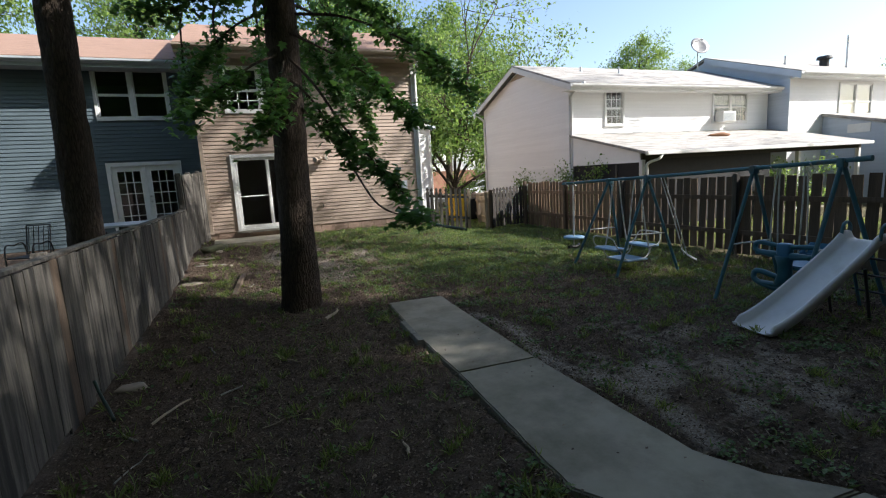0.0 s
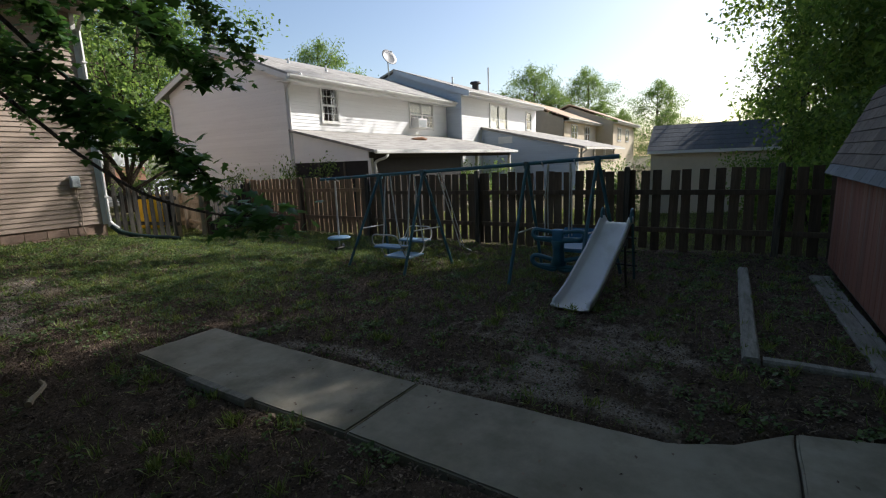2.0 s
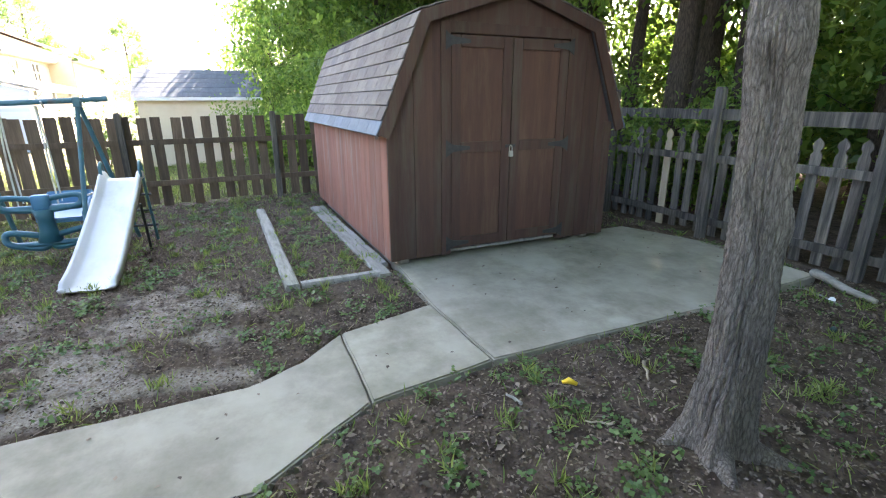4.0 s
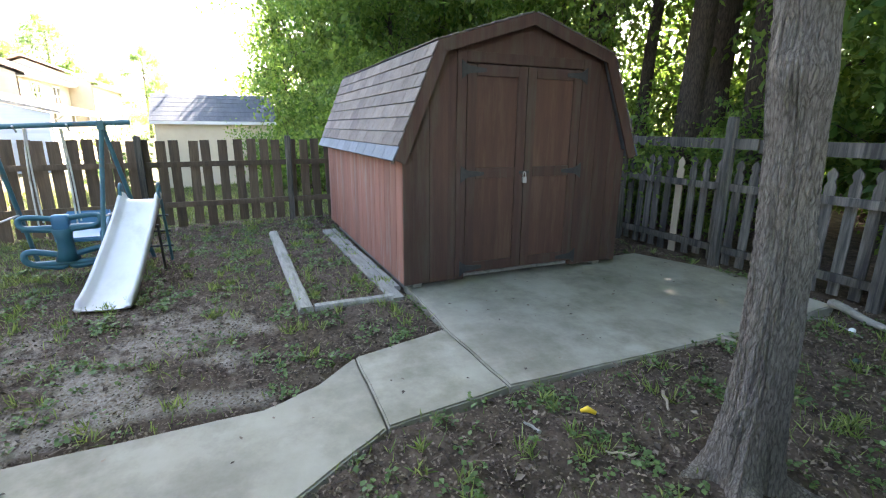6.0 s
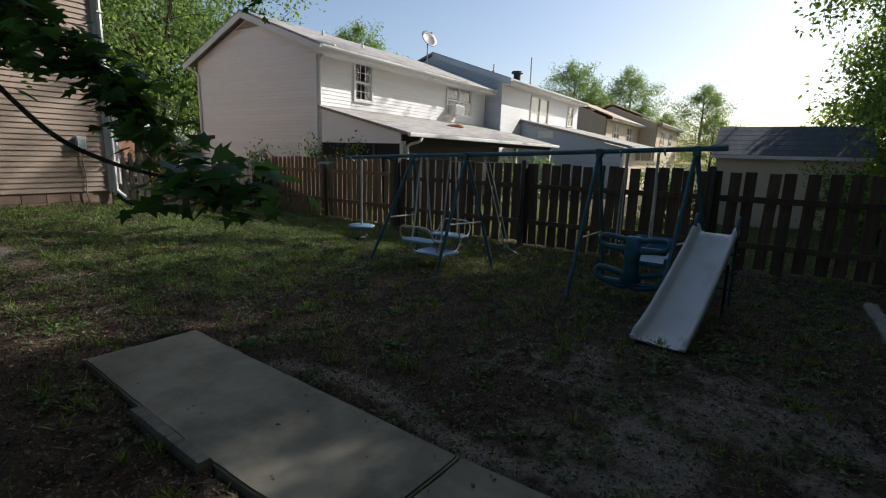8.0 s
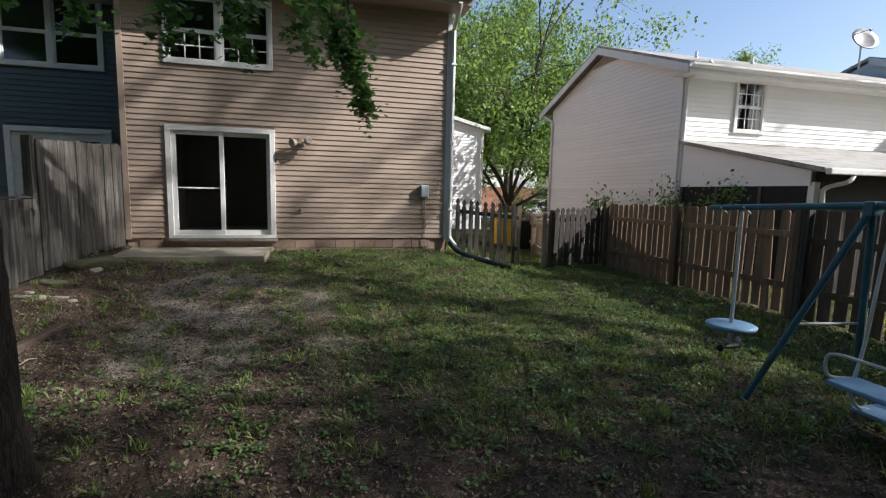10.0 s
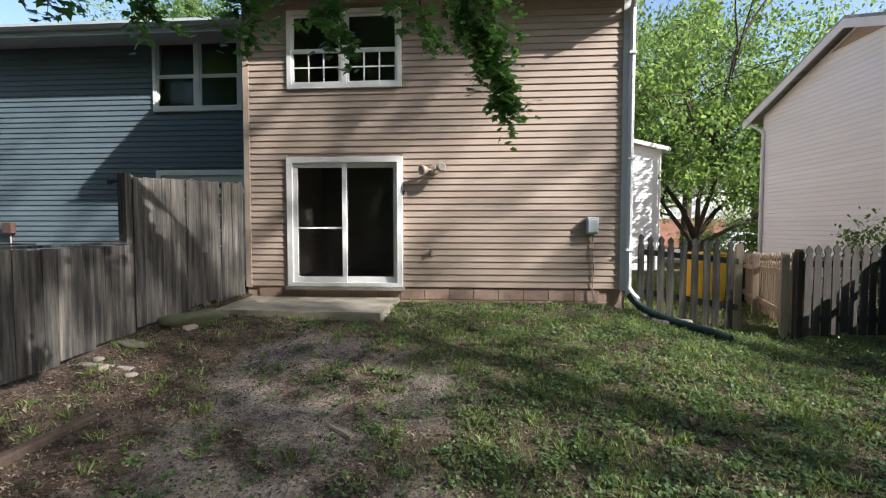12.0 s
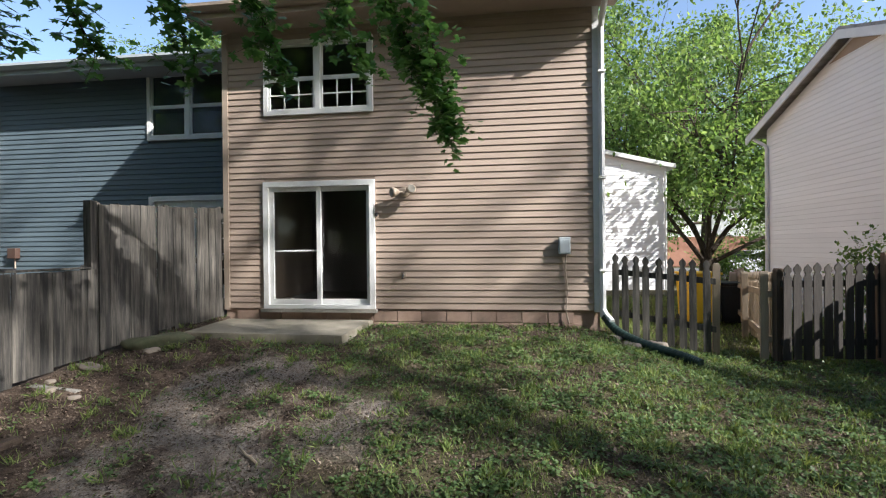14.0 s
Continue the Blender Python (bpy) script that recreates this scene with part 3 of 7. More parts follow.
def slab(name, outline, parent, thick=0.1, wob=0.012, drop=None):
    """A concrete slab with slightly broken edges; the outline is in plan."""
    bm = bmesh.new()
    pts = []
    for (x0, y0), (x1, y1) in zip(outline, outline[1:] + outline[:1]):
        n = max(2, int(math.hypot(x1 - x0, y1 - y0) / 0.12))
        for k in range(n):
            t = k / n
            w = wob if 0 < k else 0
            x, y = x0 + (x1 - x0) * t, y0 + (y1 - y0) * t
            pts.append((x + w * noise.noise((x * 5, y * 5, 1)), y + w * noise.noise((x * 5, y * 5, 9))))
    top = [bm.verts.new((x, y, walk_z(y) if drop is None else drop)) for x, y in pts]
    f = bm.faces.new(top)
    if f.normal.z < 0:
        f.normal_flip()
    ext = bmesh.ops.extrude_face_region(bm, geom=[f])
    low = [v for v in ext["geom"] if isinstance(v, bmesh.types.BMVert)]
    for v in low:
        v.co.z -= thick
    bm.faces.ensure_lookup_table()
    bmesh.ops.recalc_face_normals(bm, faces=bm.faces)
    bm.normal_update()
    rim = [e for e in bm.edges if all(abs(v.co.z - (walk_z(v.co.y) if drop is None else drop)) < 1e-4 for v in e.verts)]
    bmesh.ops.bevel(bm, geom=rim, offset=0.012, segments=2, affect="EDGES")
    return part(name, bm, M_CONCRETE, parent)


pavement = thing("pavement", "worn grey concrete garden walk in cast slabs", "path", kind="structure")
slab("slab", [(1.66, 6.58), (2.48, 6.54), (2.34, 3.72), (1.555, 3.76), (1.56, 4.72)], pavement)
slab("slab", [(1.553, 3.748), (2.34, 3.708), (2.335, 1.95), (2.48, 1.62), (2.755, 1.31), (1.865, 1.34), (1.46, 1.98), (1.50, 2.77)], pavement)
slab("slab", [(1.87, 1.328), (2.76, 1.298), (2.935, 0.525), (1.965, 0.498)], pavement)
patio = thing("patio", "grey concrete pad in front of the shed doors", "patio", kind="structure")
slab("slab", [(1.967, 0.486), (2.936, 0.513), (4.2, 0.44), (4.2, -2.78), (3.6, -3.0), (3.08, -3.16), (2.01, -3.08), (1.93, -1.53)], patio)
stoop = thing("stoop", "low worn concrete stoop below the sliding door", "stoop", kind="structure")
slab("slab", [(-1.05, 13.05), (1.33, 12.98), (1.36, 14.37), (-1.15, 14.37)], stoop, 0.2, 0.015, 0.12)

# ---------------------------------------------------------------- tan town house
ROOMS = []


def roof_slopes(house, x0, x1, y_eave, y_ridge, y_back, z_eave, z_ridge, material, over=0.45, thick=0.14, trim=M_TRIM, side=0.25):
    """Two roof slopes with fascia, gutter, soffit and ceiling closing the house."""
    bm = bmesh.new()
    s = (z_ridge - z_eave) / (y_ridge - y_eave)
    zf = z_eave - 0.0
    prism(bm, [(y_eave - over, zf - s * over + 0.10), (y_ridge, z_ridge + 0.10), (y_back + over, zf - s * over + 0.10),
               (y_back + over, zf - s * over + 0.02), (y_ridge, z_ridge), (y_eave - over, zf - s * over + 0.02)], "x", x0 - side, x1 + side)
    roof = part("roof", bm, material, house)
    bm = boxes(((x0 - side, y_eave - over - 0.02, zf - s * over - 0.15), (x1 + side, y_eave - over + 0.005, zf - s * over + 0.06)))
    part("fascia", bm, trim, roof)
    gz = zf - s * over + 0.05
    bm = bmesh.new()
    prism(bm, [(y_eave - over - 0.14, gz), (y_eave - over - 0.14, gz - 0.05), (y_eave - over - 0.09, gz - 0.11), (y_eave - over - 0.022, gz - 0.11),
               (y_eave - over - 0.022, gz - 0.085), (y_eave - over - 0.085, gz - 0.085), (y_eave - over - 0.12, gz - 0.04), (y_eave - over - 0.12, gz)], "x", x0 - side, x1 + side)
    part("gutter", bm, trim, roof)
    part("soffit", boxes(((x0 - side, y_eave - over + 0.006, zf - s * over - 0.14), (x1 + side, y_eave + 0.0, zf - s * over - 0.12))), trim, roof)
    return roof


def downspout(house, pts, material, w=0.04):
    bm = bmesh.new()
    tube(bm, pts, w, 8)
    return part("downspout", bm, material, house)


tan = thing("town_house", "two-storey town house clad in tan vinyl siding", "house")
TX0, TX1, TY = -1.22, 4.93, 14.4
SD = (-0.50, 1.41, 0.30, 2.40)
UW = (-0.47, 1.40, 3.50, 4.74)
tm = facing(0, TY, "S")
wall = facade(tan, tm, TX0, TX1, 0.29, 5.12, [SD, UW], M_BROWN_SIDING, 0.1035)
part("side_wall", boxes(((TX1 - 0.2, TY + 0.2, -0.2), (TX1, 23.0, 5.12)), ((TX0, TY + 0.2, -0.2), (TX0 + 0.2, 23.0, 5.12)), ((TX0, 23.0, -0.2), (TX1, 23.2, 5.12))), M_BROWN_SIDING, tan)
part("side_wall", boxes(((TX0 + 0.2, TY + 0.205, 0.08), (TX1 - 0.2, 22.99, 0.28)), ((TX0 + 0.2, TY + 0.205, 2.75), (TX1 - 0.2, 22.99, 2.95)), ((TX0 + 0.2, TY + 0.205, 5.1), (TX1 - 0.2, 22.99, 5.2)), ((TX0 + 0.2, 17.6, 0.28), (TX1 - 0.2, 17.7, 5.1))), M_ROOM, tan, "plastered rooms inside, dimness put into their dark colour")
gable = bmesh.new()
part("gable", prism(gable, [(TY, 5.12), (18.7, 6.85), (23.2, 5.12)], "x", TX1 - 0.2, TX1), M_BROWN_SIDING, tan)
part("gable", prism(bmesh.new(), [(TY, 5.12), (18.7, 6.85), (23.2, 5.12)], "x", TX0, TX0 + 0.2), M_BROWN_SIDING, tan)
roof_slopes(tan, TX0, TX1, TY, 18.8, 23.2, 5.12 + 0.16, 6.95, M_ROOF_BROWN, 0.55, trim=M_TAN_TRIM)
found = part("foundation", boxes(((TX0, TY + 0.03, -0.3), (TX1, TY + 0.2, 0.29))), M_BLOCK, tan, "red-brown block footing")
x = TX0 + 0.02
bx = mesh_of("block", box(bmesh.new(), (0, 0, 0), (0.385, 0.03, 0.188), bevel=0.006), M_BLOCK)
for r in range(2):
    x = TX0 + (0.01 if r else -0.19)
    while x < TX1 - 0.39:
        if x >= TX0:
            part("block", bx, M_BLOCK, found, at=(x, TY + 0.003, 0.092 - 0.2 * r))
        x += 0.397
for cx in (TX0 - 0.005, TX1 - 0.09):
    part("corner_trim", boxes(((cx, TY - 0.03, 0.27), (cx + 0.095, TY + 0.0, 5.12))), M_TAN_TRIM if cx < 0 else M_TRIM, tan)
part("frieze", boxes(((TX0, TY - 0.028, 4.86), (TX1, TY - 0.002, 5.0))), M_TAN_TRIM, tan)
window(tan, tm @ Matrix.Translation((UW[0], -0.01, UW[2])), UW[1] - UW[0], UW[3] - UW[2], M_TRIM, (2, 1), True, True, label="white double window with glazing bars in its lower sashes")


def sliding_door(house, m, w, h):
    """A white two-leaf sliding glass door on its lower left corner."""
    d = part("sliding_door", boxes(((0, -0.05, 0), (w, 0.12, 0.06)), ((0, -0.05, h - 0.09), (w, 0.12, h)), ((0, -0.05, 0.06), (0.09, 0.12, h - 0.09)), ((w - 0.09, -0.05, 0.06), (w, 0.12, h - 0.09)), bevel=0.004), M_TRIM, house, "white sliding glass patio door, closed", at=m)
    mid = w / 2
    for a, b, y in ((0.09, mid + 0.03, 0.0), (mid - 0.06, w - 0.09, 0.05)):
        f = 0.075
        part("leaf_frame", boxes(((a, y, 0.06), (b, y + 0.04, 0.06 + f * 1.2)), ((a, y, h - 0.09 - f), (b, y + 0.04, h - 0.09)), ((a, y, 0.06 + f * 1.2), (a + f, y + 0.04, h - 0.09 - f)), ((b - f, y, 0.06 + f * 1.2), (b, y + 0.04, h - 0.09 - f)), bevel=0.004), M_TRIM, d)
        g = part("pane", boxes(((a + f, y + 0.016, 0.06 + f * 1.2), (b - f, y + 0.024, h - 0.09 - f))), M_GLASS, d)
        g.visible_shadow = False
    part("security_bar", boxes(((0.165, 0.06, 0.94), (mid - 0.045, 0.08, 0.965))), M_TRIM, d)
    part("handle", boxes(((w - 0.085, -0.03, 0.95), (w - 0.06, 0.0, 1.2)), bevel=0.005), M_IRON, d, "dark pull handle")
    part("sill", boxes(((-0.03, -0.09, -0.06), (w + 0.03, -0.0, -0.002))), M_TIMBER, d)
    return d


sliding_door(tan, tm @ Matrix.Translation((SD[0], -0.01, SD[2])), SD[1] - SD[0], SD[3] - SD[2])
sp = downspout(tan, curve_pts([(4.93, 13.78, 4.95), (4.95, 13.95, 4.82), (4.96, 14.30, 4.62), (4.96, 14.33, 4.2), (4.96, 14.33, 0.55), (4.97, 14.30, 0.30), (5.05, 14.15, 0.16)], 4), M_TRIM, 0.045)
tagged(sp, "white metal downspout")
for z in (0.9, 2.3, 3.9):
    part("bracket", boxes(((4.905, 14.27, z), (5.015, 14.37, z + 0.03))), M_TRIM, sp)

# ---------------------------------------------------------------- slate-blue town house
blue = thing("town_house", "two-storey town house clad in slate-blue vinyl siding", "house")
BX0, BX1, BY = -7.40, -1.24, 15.75
FD = (-3.70, -1.86, 0.28, 2.38)
BW = (-3.72, -1.92, 3.52, 4.92)
wm = facing(0, BY, "S")
facade(blue, wm, BX0, BX1, 0.15, 4.98, [FD, BW], M_BLUE_SIDING, 0.1035)
part("side_wall", boxes(((BX0, BY + 0.2, -0.2), (BX0 + 0.2, 24.0, 5.0)), ((BX0, 24.0, -0.2), (BX1, 24.2, 5.0))), M_BLUE_SIDING, blue)
part("side_wall", boxes(((BX0 + 0.2, BY + 0.205, 0.0), (BX1, 23.99, 0.2)), ((BX0 + 0.2, BY + 0.205, 2.7), (BX1, 23.99, 2.9)), ((BX0 + 0.2, BY + 0.205, 4.97), (BX1, 23.99, 5.07)), ((BX0 + 0.2, 18.6, 0.2), (BX1, 18.7, 4.97))), M_ROOM, blue, "plastered rooms inside, dimness put into their dark colour")
gable = bmesh.new()
prism(gable, [(BY, 5.0), (20, 6.55), (24.2, 5.0)], "x", BX0, BX0 + 0.2)
part("gable", gable, M_BLUE_SIDING, blue)
roof_slopes(blue, BX0, BX1, BY, 20.0, 24.2, 5.16, 6.72, M_ROOF_BROWN, 0.55, trim=M_GREY_TRIM, side=0.0)
window(blue, wm @ Matrix.Translation((BW[0], -0.01, BW[2])), BW[1] - BW[0], BW[3] - BW[2], M_TRIM, (2, 1), True, label="white double window with plain sashes")


def french_door(house, m, w, h):
    d = part("french_door", boxes(((0, -0.05, h - 0.10), (w, 0.1, h)), ((0, -0.05, 0), (0.10, 0.1, h - 0.1)), ((w - 0.10, -0.05, 0), (w, 0.1, h - 0.1))), M_TRIM, house, "pair of white glazed garden doors, closed", at=m)
    mid = w / 2
    for a, b in ((0.10, mid - 0.003), (mid + 0.003, w - 0.10)):
        f = 0.13
        leaf = part("leaf", boxes(((a, 0, 0.02), (b, 0.045, 0.3)), ((a, 0, h - 0.25), (b, 0.045, h - 0.1)), ((a, 0, 0.3), (a + f, 0.045, h - 0.25)), ((b - f, 0, 0.3), (b, 0.045, h - 0.25))), M_TRIM, d)
        g = part("pane", boxes(((a + f, 0.015, 0.3), (b - f, 0.022, h - 0.25))), M_GLASS, d)
        g.visible_shadow = False
        bars = [((a + f + (b - a - 2 * f) * q / 3 - 0.011, 0.002, 0.3), (a + f + (b - a - 2 * f) * q / 3 + 0.011, 0.0145, h - 0.25)) for q in (1, 2)]
        bars += [((a + f, 0.0015, 0.3 + (h - 0.55) * q / 5 - 0.011), (b - f, 0.014, 0.3 + (h - 0.55) * q / 5 + 0.011)) for q in (1, 2, 3, 4)]
        part("glazing_grid", boxes(*bars), M_TRIM, d)
    for z in (0.98, 1.13):
        bm = bmesh.new()
        tube(bm, [(mid + 0.07, 0.0, z), (mid + 0.07, -0.025, z), (mid + 0.07, -0.05, z), (mid + 0.07, -0.065, z)], [0.015, 0.013, 0.03, 0.018], 12)
        part("knob", bm, M_STEEL, d)
    return d


french_door(blue, wm @ Matrix.Translation((FD[0], -0.01, FD[2])), FD[1] - FD[0], FD[3] - FD[2])
downspout(blue, curve_pts([(-7.36, 15.12, 4.8), (-7.36, 15.5, 4.6), (-7.36, 15.68, 4.3), (-7.36, 15.68, 0.3)], 3), M_TRIM, 0.045)

# ---------------------------------------------------------------- white terrace across the fence
GROUND_W = -0.55
wh1 = thing("terrace_house", "end house of a white-sided terrace with a screened porch", "house")
WX0, WX1, WY, WB = 10.66, 20.9, 14.38, 21.0
W1 = (12.18, 13.10, 2.92, 4.26)
W2 = (17.60, 19.62, 2.95, 4.28)
m1 = facing(0, WY, "S")
facade(wh1, m1, WX0, WX1, GROUND_W, 4.42, [W1, W2, (12.5, 15.5, 0, 1.9)], M_WHITE_SIDING, 0.115)
gw = part("gable_wall", prism(bmesh.new(), [(WY + 0.004, GROUND_W), (WB, GROUND_W), (WB, 4.42), ((WY + WB) / 2, 5.60), (WY + 0.004, 4.42)], "x", WX0 + 0.004, WX0 + 0.2), M_WHITE_SIDING, wh1)
siding(gw, facing(WX0, WB, "W"), 0.0, WB - WY, GROUND_W, 4.40, [], 0.115, M_WHITE_SIDING)
k = 0
while 4.395 + k * 0.115 < 5.5:
    z = 4.395 + k * 0.115
    half = (5.60 - z - 0.115) / 1.18 * (WB - WY) / 2
    if half > 0.2:
        part("siding_board", lap_mesh(2 * half, 0.115, M_WHITE_SIDING), M_WHITE_SIDING, gw, at=facing(WX0, (WY + WB) / 2 + half, "W") @ Matrix.Translation((0, 0, z)))
    k += 1
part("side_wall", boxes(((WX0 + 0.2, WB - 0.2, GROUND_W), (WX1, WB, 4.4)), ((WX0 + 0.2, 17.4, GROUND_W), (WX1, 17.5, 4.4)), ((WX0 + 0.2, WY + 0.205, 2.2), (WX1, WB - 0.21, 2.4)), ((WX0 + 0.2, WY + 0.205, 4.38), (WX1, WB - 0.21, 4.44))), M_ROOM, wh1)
roof_slopes(wh1, WX0, WX1 + 0.1, WY, (WY + WB) / 2, WB, 4.45, 5.66, M_ROOF_GREY, 0.5, side=0.3)
rake = bmesh.new()
ym = (WY + WB) / 2
for a, b in ((WY - 0.5, ym), (WB + 0.5, ym)):
    za = 4.45 - 1.21 / (ym - WY) * 0.5
    prism(rake, [(a, za - 0.16), (b, 5.66 - 0.16), (b, 5.66 + 0.03), (a, za + 0.03)], "x", WX0 - 0.325, WX0 - 0.29)
part("bargeboard", rake, M_TRIM, wh1)
part("gable_vent", prism(bmesh.new(), [(ym - 0.75, 5.24), (ym, 5.50), (ym + 0.75, 5.24)], "x", WX0 - 0.03, WX0 + 0.0), M_TAN_TRIM, wh1, "triangular louvred gable vent")
window(wh1, m1 @ Matrix.Translation((W1[0], -0.015, W1[2])), W1[1] - W1[0], W1[3] - W1[2], M_TRIM, (1, 1), True, "both", label="white sash window with glazing bars")
window(wh1, m1 @ Matrix.Translation((W2[0], -0.015, W2[2])), W2[1] - W2[0], W2[3] - W2[2], M_TRIM, (2, 1), True, "both", blind=0.45, label="white double window with pale blinds")
downspout(wh1, curve_pts([(10.85, 13.75, 4.36), (10.78, 14.0, 4.22), (10.72, 14.3, 4.0), (10.72, 14.32, 3.5), (10.72, 14.32, -0.3)], 4), M_TRIM, 0.045)
downspout(wh1, curve_pts([(10.42, 21.4, 4.3), (10.5, 21.1, 4.1), (10.60, 20.92, 3.9), (10.60, 20.92, 3.4), (10.60, 20.92, -0.3)], 4), M_TRIM, 0.045)
# porch
PY, PX0, PX1 = 11.05, 10.75, 21.4
porch = part("porch", prism(bmesh.new(), [(PY - 0.25, 1.86), (WY - 0.03, 2.66), (WY - 0.03, 2.58), (PY - 0.25, 1.78)], "x", PX0 - 0.12, PX1), M_ROOF_GREY, wh1, "lean-to porch roof in worn grey shingle with a leaf pile")
part("porch_gutter", boxes(((PX0 - 0.12, PY - 0.36, 1.74), (PX1, PY - 0.255, 1.85)), bevel=0.02), M_TRIM, porch)
part("porch_gable", prism(bmesh.new(), [(PY + 0.05, 1.55), (WY - 0.03, 1.55), (WY - 0.03, 2.57), (PY + 0.05, 1.82)], "x", PX0 - 0.03, PX0 + 0.02), M_WHITE_SIDING, porch)
part("porch_beam", boxes(((PX0, PY, 1.62), (PX1 - 0.1, PY + 0.1, 1.80))), M_FENCE_DARK, porch)
for px in (10.80, 17.8, 21.2):
    part("porch_post", boxes(((px - 0.06, PY - 0.02, GROUND_W), (px + 0.06, PY + 0.1, 1.62))), M_TRIM, porch)
for py in (12.1, 13.2, 14.25):
    part("porch_post", boxes(((PX0 - 0.03, py - 0.04, GROUND_W), (PX0 + 0.03, py + 0.04, 1.55))), M_FENCE_GREY, porch)
part("porch_screen", boxes(((PX0, PY + 0.1, 0.75), (PX0 + 0.006, WY - 0.05, 1.55))), M_SCREEN, porch, "dark insect screen")
part("porch_screen", boxes(((PX0, PY + 0.1, GROUND_W), (PX0 + 0.02, WY - 0.05, 0.7))), M_SCREEN, porch)
part("porch_rail", boxes(((PX0 - 0.02, PY + 0.1, 0.69), (PX0 + 0.04, WY - 0.05, 0.76))), M_FENCE_GREY, porch)
part("porch_screen", boxes(((PX0, PY + 0.05, GROUND_W), (16.4, PY + 0.056, 1.62))), M_SCREEN, porch, "dark insect screen")
part("porch_floor", boxes(((PX0, PY, GROUND_W), (PX1, WY - 0.03, GROUND_W + 0.12))), M_CONCRETE, porch)
downspout(wh1, curve_pts([(11.25, PY - 0.3, 1.76), (11.1, PY - 0.3, 1.62), (10.9, PY - 0.08, 1.5), (10.88, PY - 0.07, 1.2), (10.88, PY - 0.07, -0.4)], 4), M_TRIM, 0.04)

# second house, set forward
wh2 = thing("terrace_house", "middle house of the white-sided terrace, set forward", "house")
VX0, VX1, VY, VB = 21.0, 31.5, 13.55, 21.5
W3 = (24.2, 26.6, 2.95, 4.5)
W4 = (29.6, 30.6, 3.2, 4.45)
m2 = facing(0, VY, "S")
facade(wh2, m2, VX0, VX1, GROUND_W, 4.75, [W3, W4], M_WHITE_SIDING, 0.115)
# white gable wall whose shade is painted in as grey-blue siding
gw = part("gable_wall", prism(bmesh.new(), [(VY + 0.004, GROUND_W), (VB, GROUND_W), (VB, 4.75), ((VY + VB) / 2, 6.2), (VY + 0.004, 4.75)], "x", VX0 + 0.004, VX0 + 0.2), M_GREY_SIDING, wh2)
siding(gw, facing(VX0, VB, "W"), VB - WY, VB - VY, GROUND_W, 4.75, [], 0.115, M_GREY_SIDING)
part("side_wall", boxes(((VX0 + 0.2, VB - 0.2, GROUND_W), (VX1, VB, 4.75)), ((VX1 - 0.2, VY + 0.2, GROUND_W), (VX1, VB - 0.2, 4.75)), ((VX0 + 0.2, 16.5, GROUND_W), (VX1 - 0.2, 16.6, 4.7)), ((VX0 + 0.2, VY + 0.205, 4.72), (VX1 - 0.2, VB - 0.21, 4.8))), M_ROOM, wh2)
roof_slopes(wh2, VX0, VX1, VY, (VY + VB) / 2, VB, 4.9, 6.25, M_ROOF_GREY, 0.5, side=0.12)
rake = bmesh.new()
ym2 = (VY + VB) / 2
za = 4.9 - 1.35 / (ym2 - VY) * 0.5
prism(rake, [(VY - 0.5, za - 0.2), (ym2, 6.25 - 0.2), (ym2, 6.25 + 0.06), (VY - 0.5, za + 0.06)], "x", VX0 - 0.15, VX0 - 0.115)
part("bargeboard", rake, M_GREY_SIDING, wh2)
window(wh2, m2 @ Matrix.Translation((W3[0], -0.015, W3[2])), W3[1] - W3[0], W3[3] - W3[2], M_TRIM, (2, 1), True, blind=0.9, label="white double window with drawn blinds")
window(wh2, m2 @ Matrix.Translation((W4[0], -0.015, W4[2])), W4[1] - W4[0], W4[3] - W4[2], M_TRIM, (1, 1), True, label="single sash window")
# pale blue lean-to
LX0, LX1, LY = 23.2, 32.5, 8.3
lean = part("lean_to", prism(bmesh.new(), [(LY - 0.35, 1.92), (VY - 0.03, 3.18), (VY - 0.03, 3.06), (LY - 0.35, 1.80)], "x", LX0 - 0.15, LX1), M_ROOF_GREY, wh2, "lean-to extension with grey shingle roof")
lw = part("lean_to_wall", prism(bmesh.new(), [(LY, GROUND_W), (VY - 0.03, GROUND_W), (VY - 0.03, 3.04), (LY, 1.84)], "x", LX0 + 0.004, LX0 + 0.1), M_GREY_SIDING, lean, "pale blue siding")
for i in range(30):
    z = GROUND_W + i * 0.115
    y0 = LY if z < 1.74 else LY + (z + 0.115 - 1.84) / 1.2 * (VY - LY)
    if y0 < VY - 0.3:
        part("siding_board", lap_mesh(VY - 0.03 - y0, 0.115, M_GREY_SIDING), M_GREY_SIDING, lw, at=facing(LX0, VY - 0.03, "W") @ Matrix.Translation((0, 0, z)))
part("lean_to_front", boxes(((LX0 + 0.1, LY, GROUND_W), (LX1, LY + 0.1, 1.3))), M_CREAM, lean)
for px in (24.0, 26.5, 29.0, 31.5):
    part("porch_post", boxes(((px - 0.07, LY, 1.3), (px + 0.07, LY + 0.1, 1.84))), M_TRIM, lean)
part("porch_gutter", boxes(((LX0 - 0.15, LY - 0.46, 1.78), (LX1, LY - 0.36, 1.88))), M_TRIM, lean)
part("louvre", boxes(((LX0 - 0.04, 11.75, 2.25), (LX0 - 0.005, 12.55, 2.6))), M_TRIM, lw)
downspout(wh2, curve_pts([(23.4, LY - 0.4, 1.8), (23.3, LY - 0.2, 1.6), (23.14, LY + 0.05, 1.45), (23.14, LY + 0.05, -0.4)], 3), M_TRIM, 0.045)

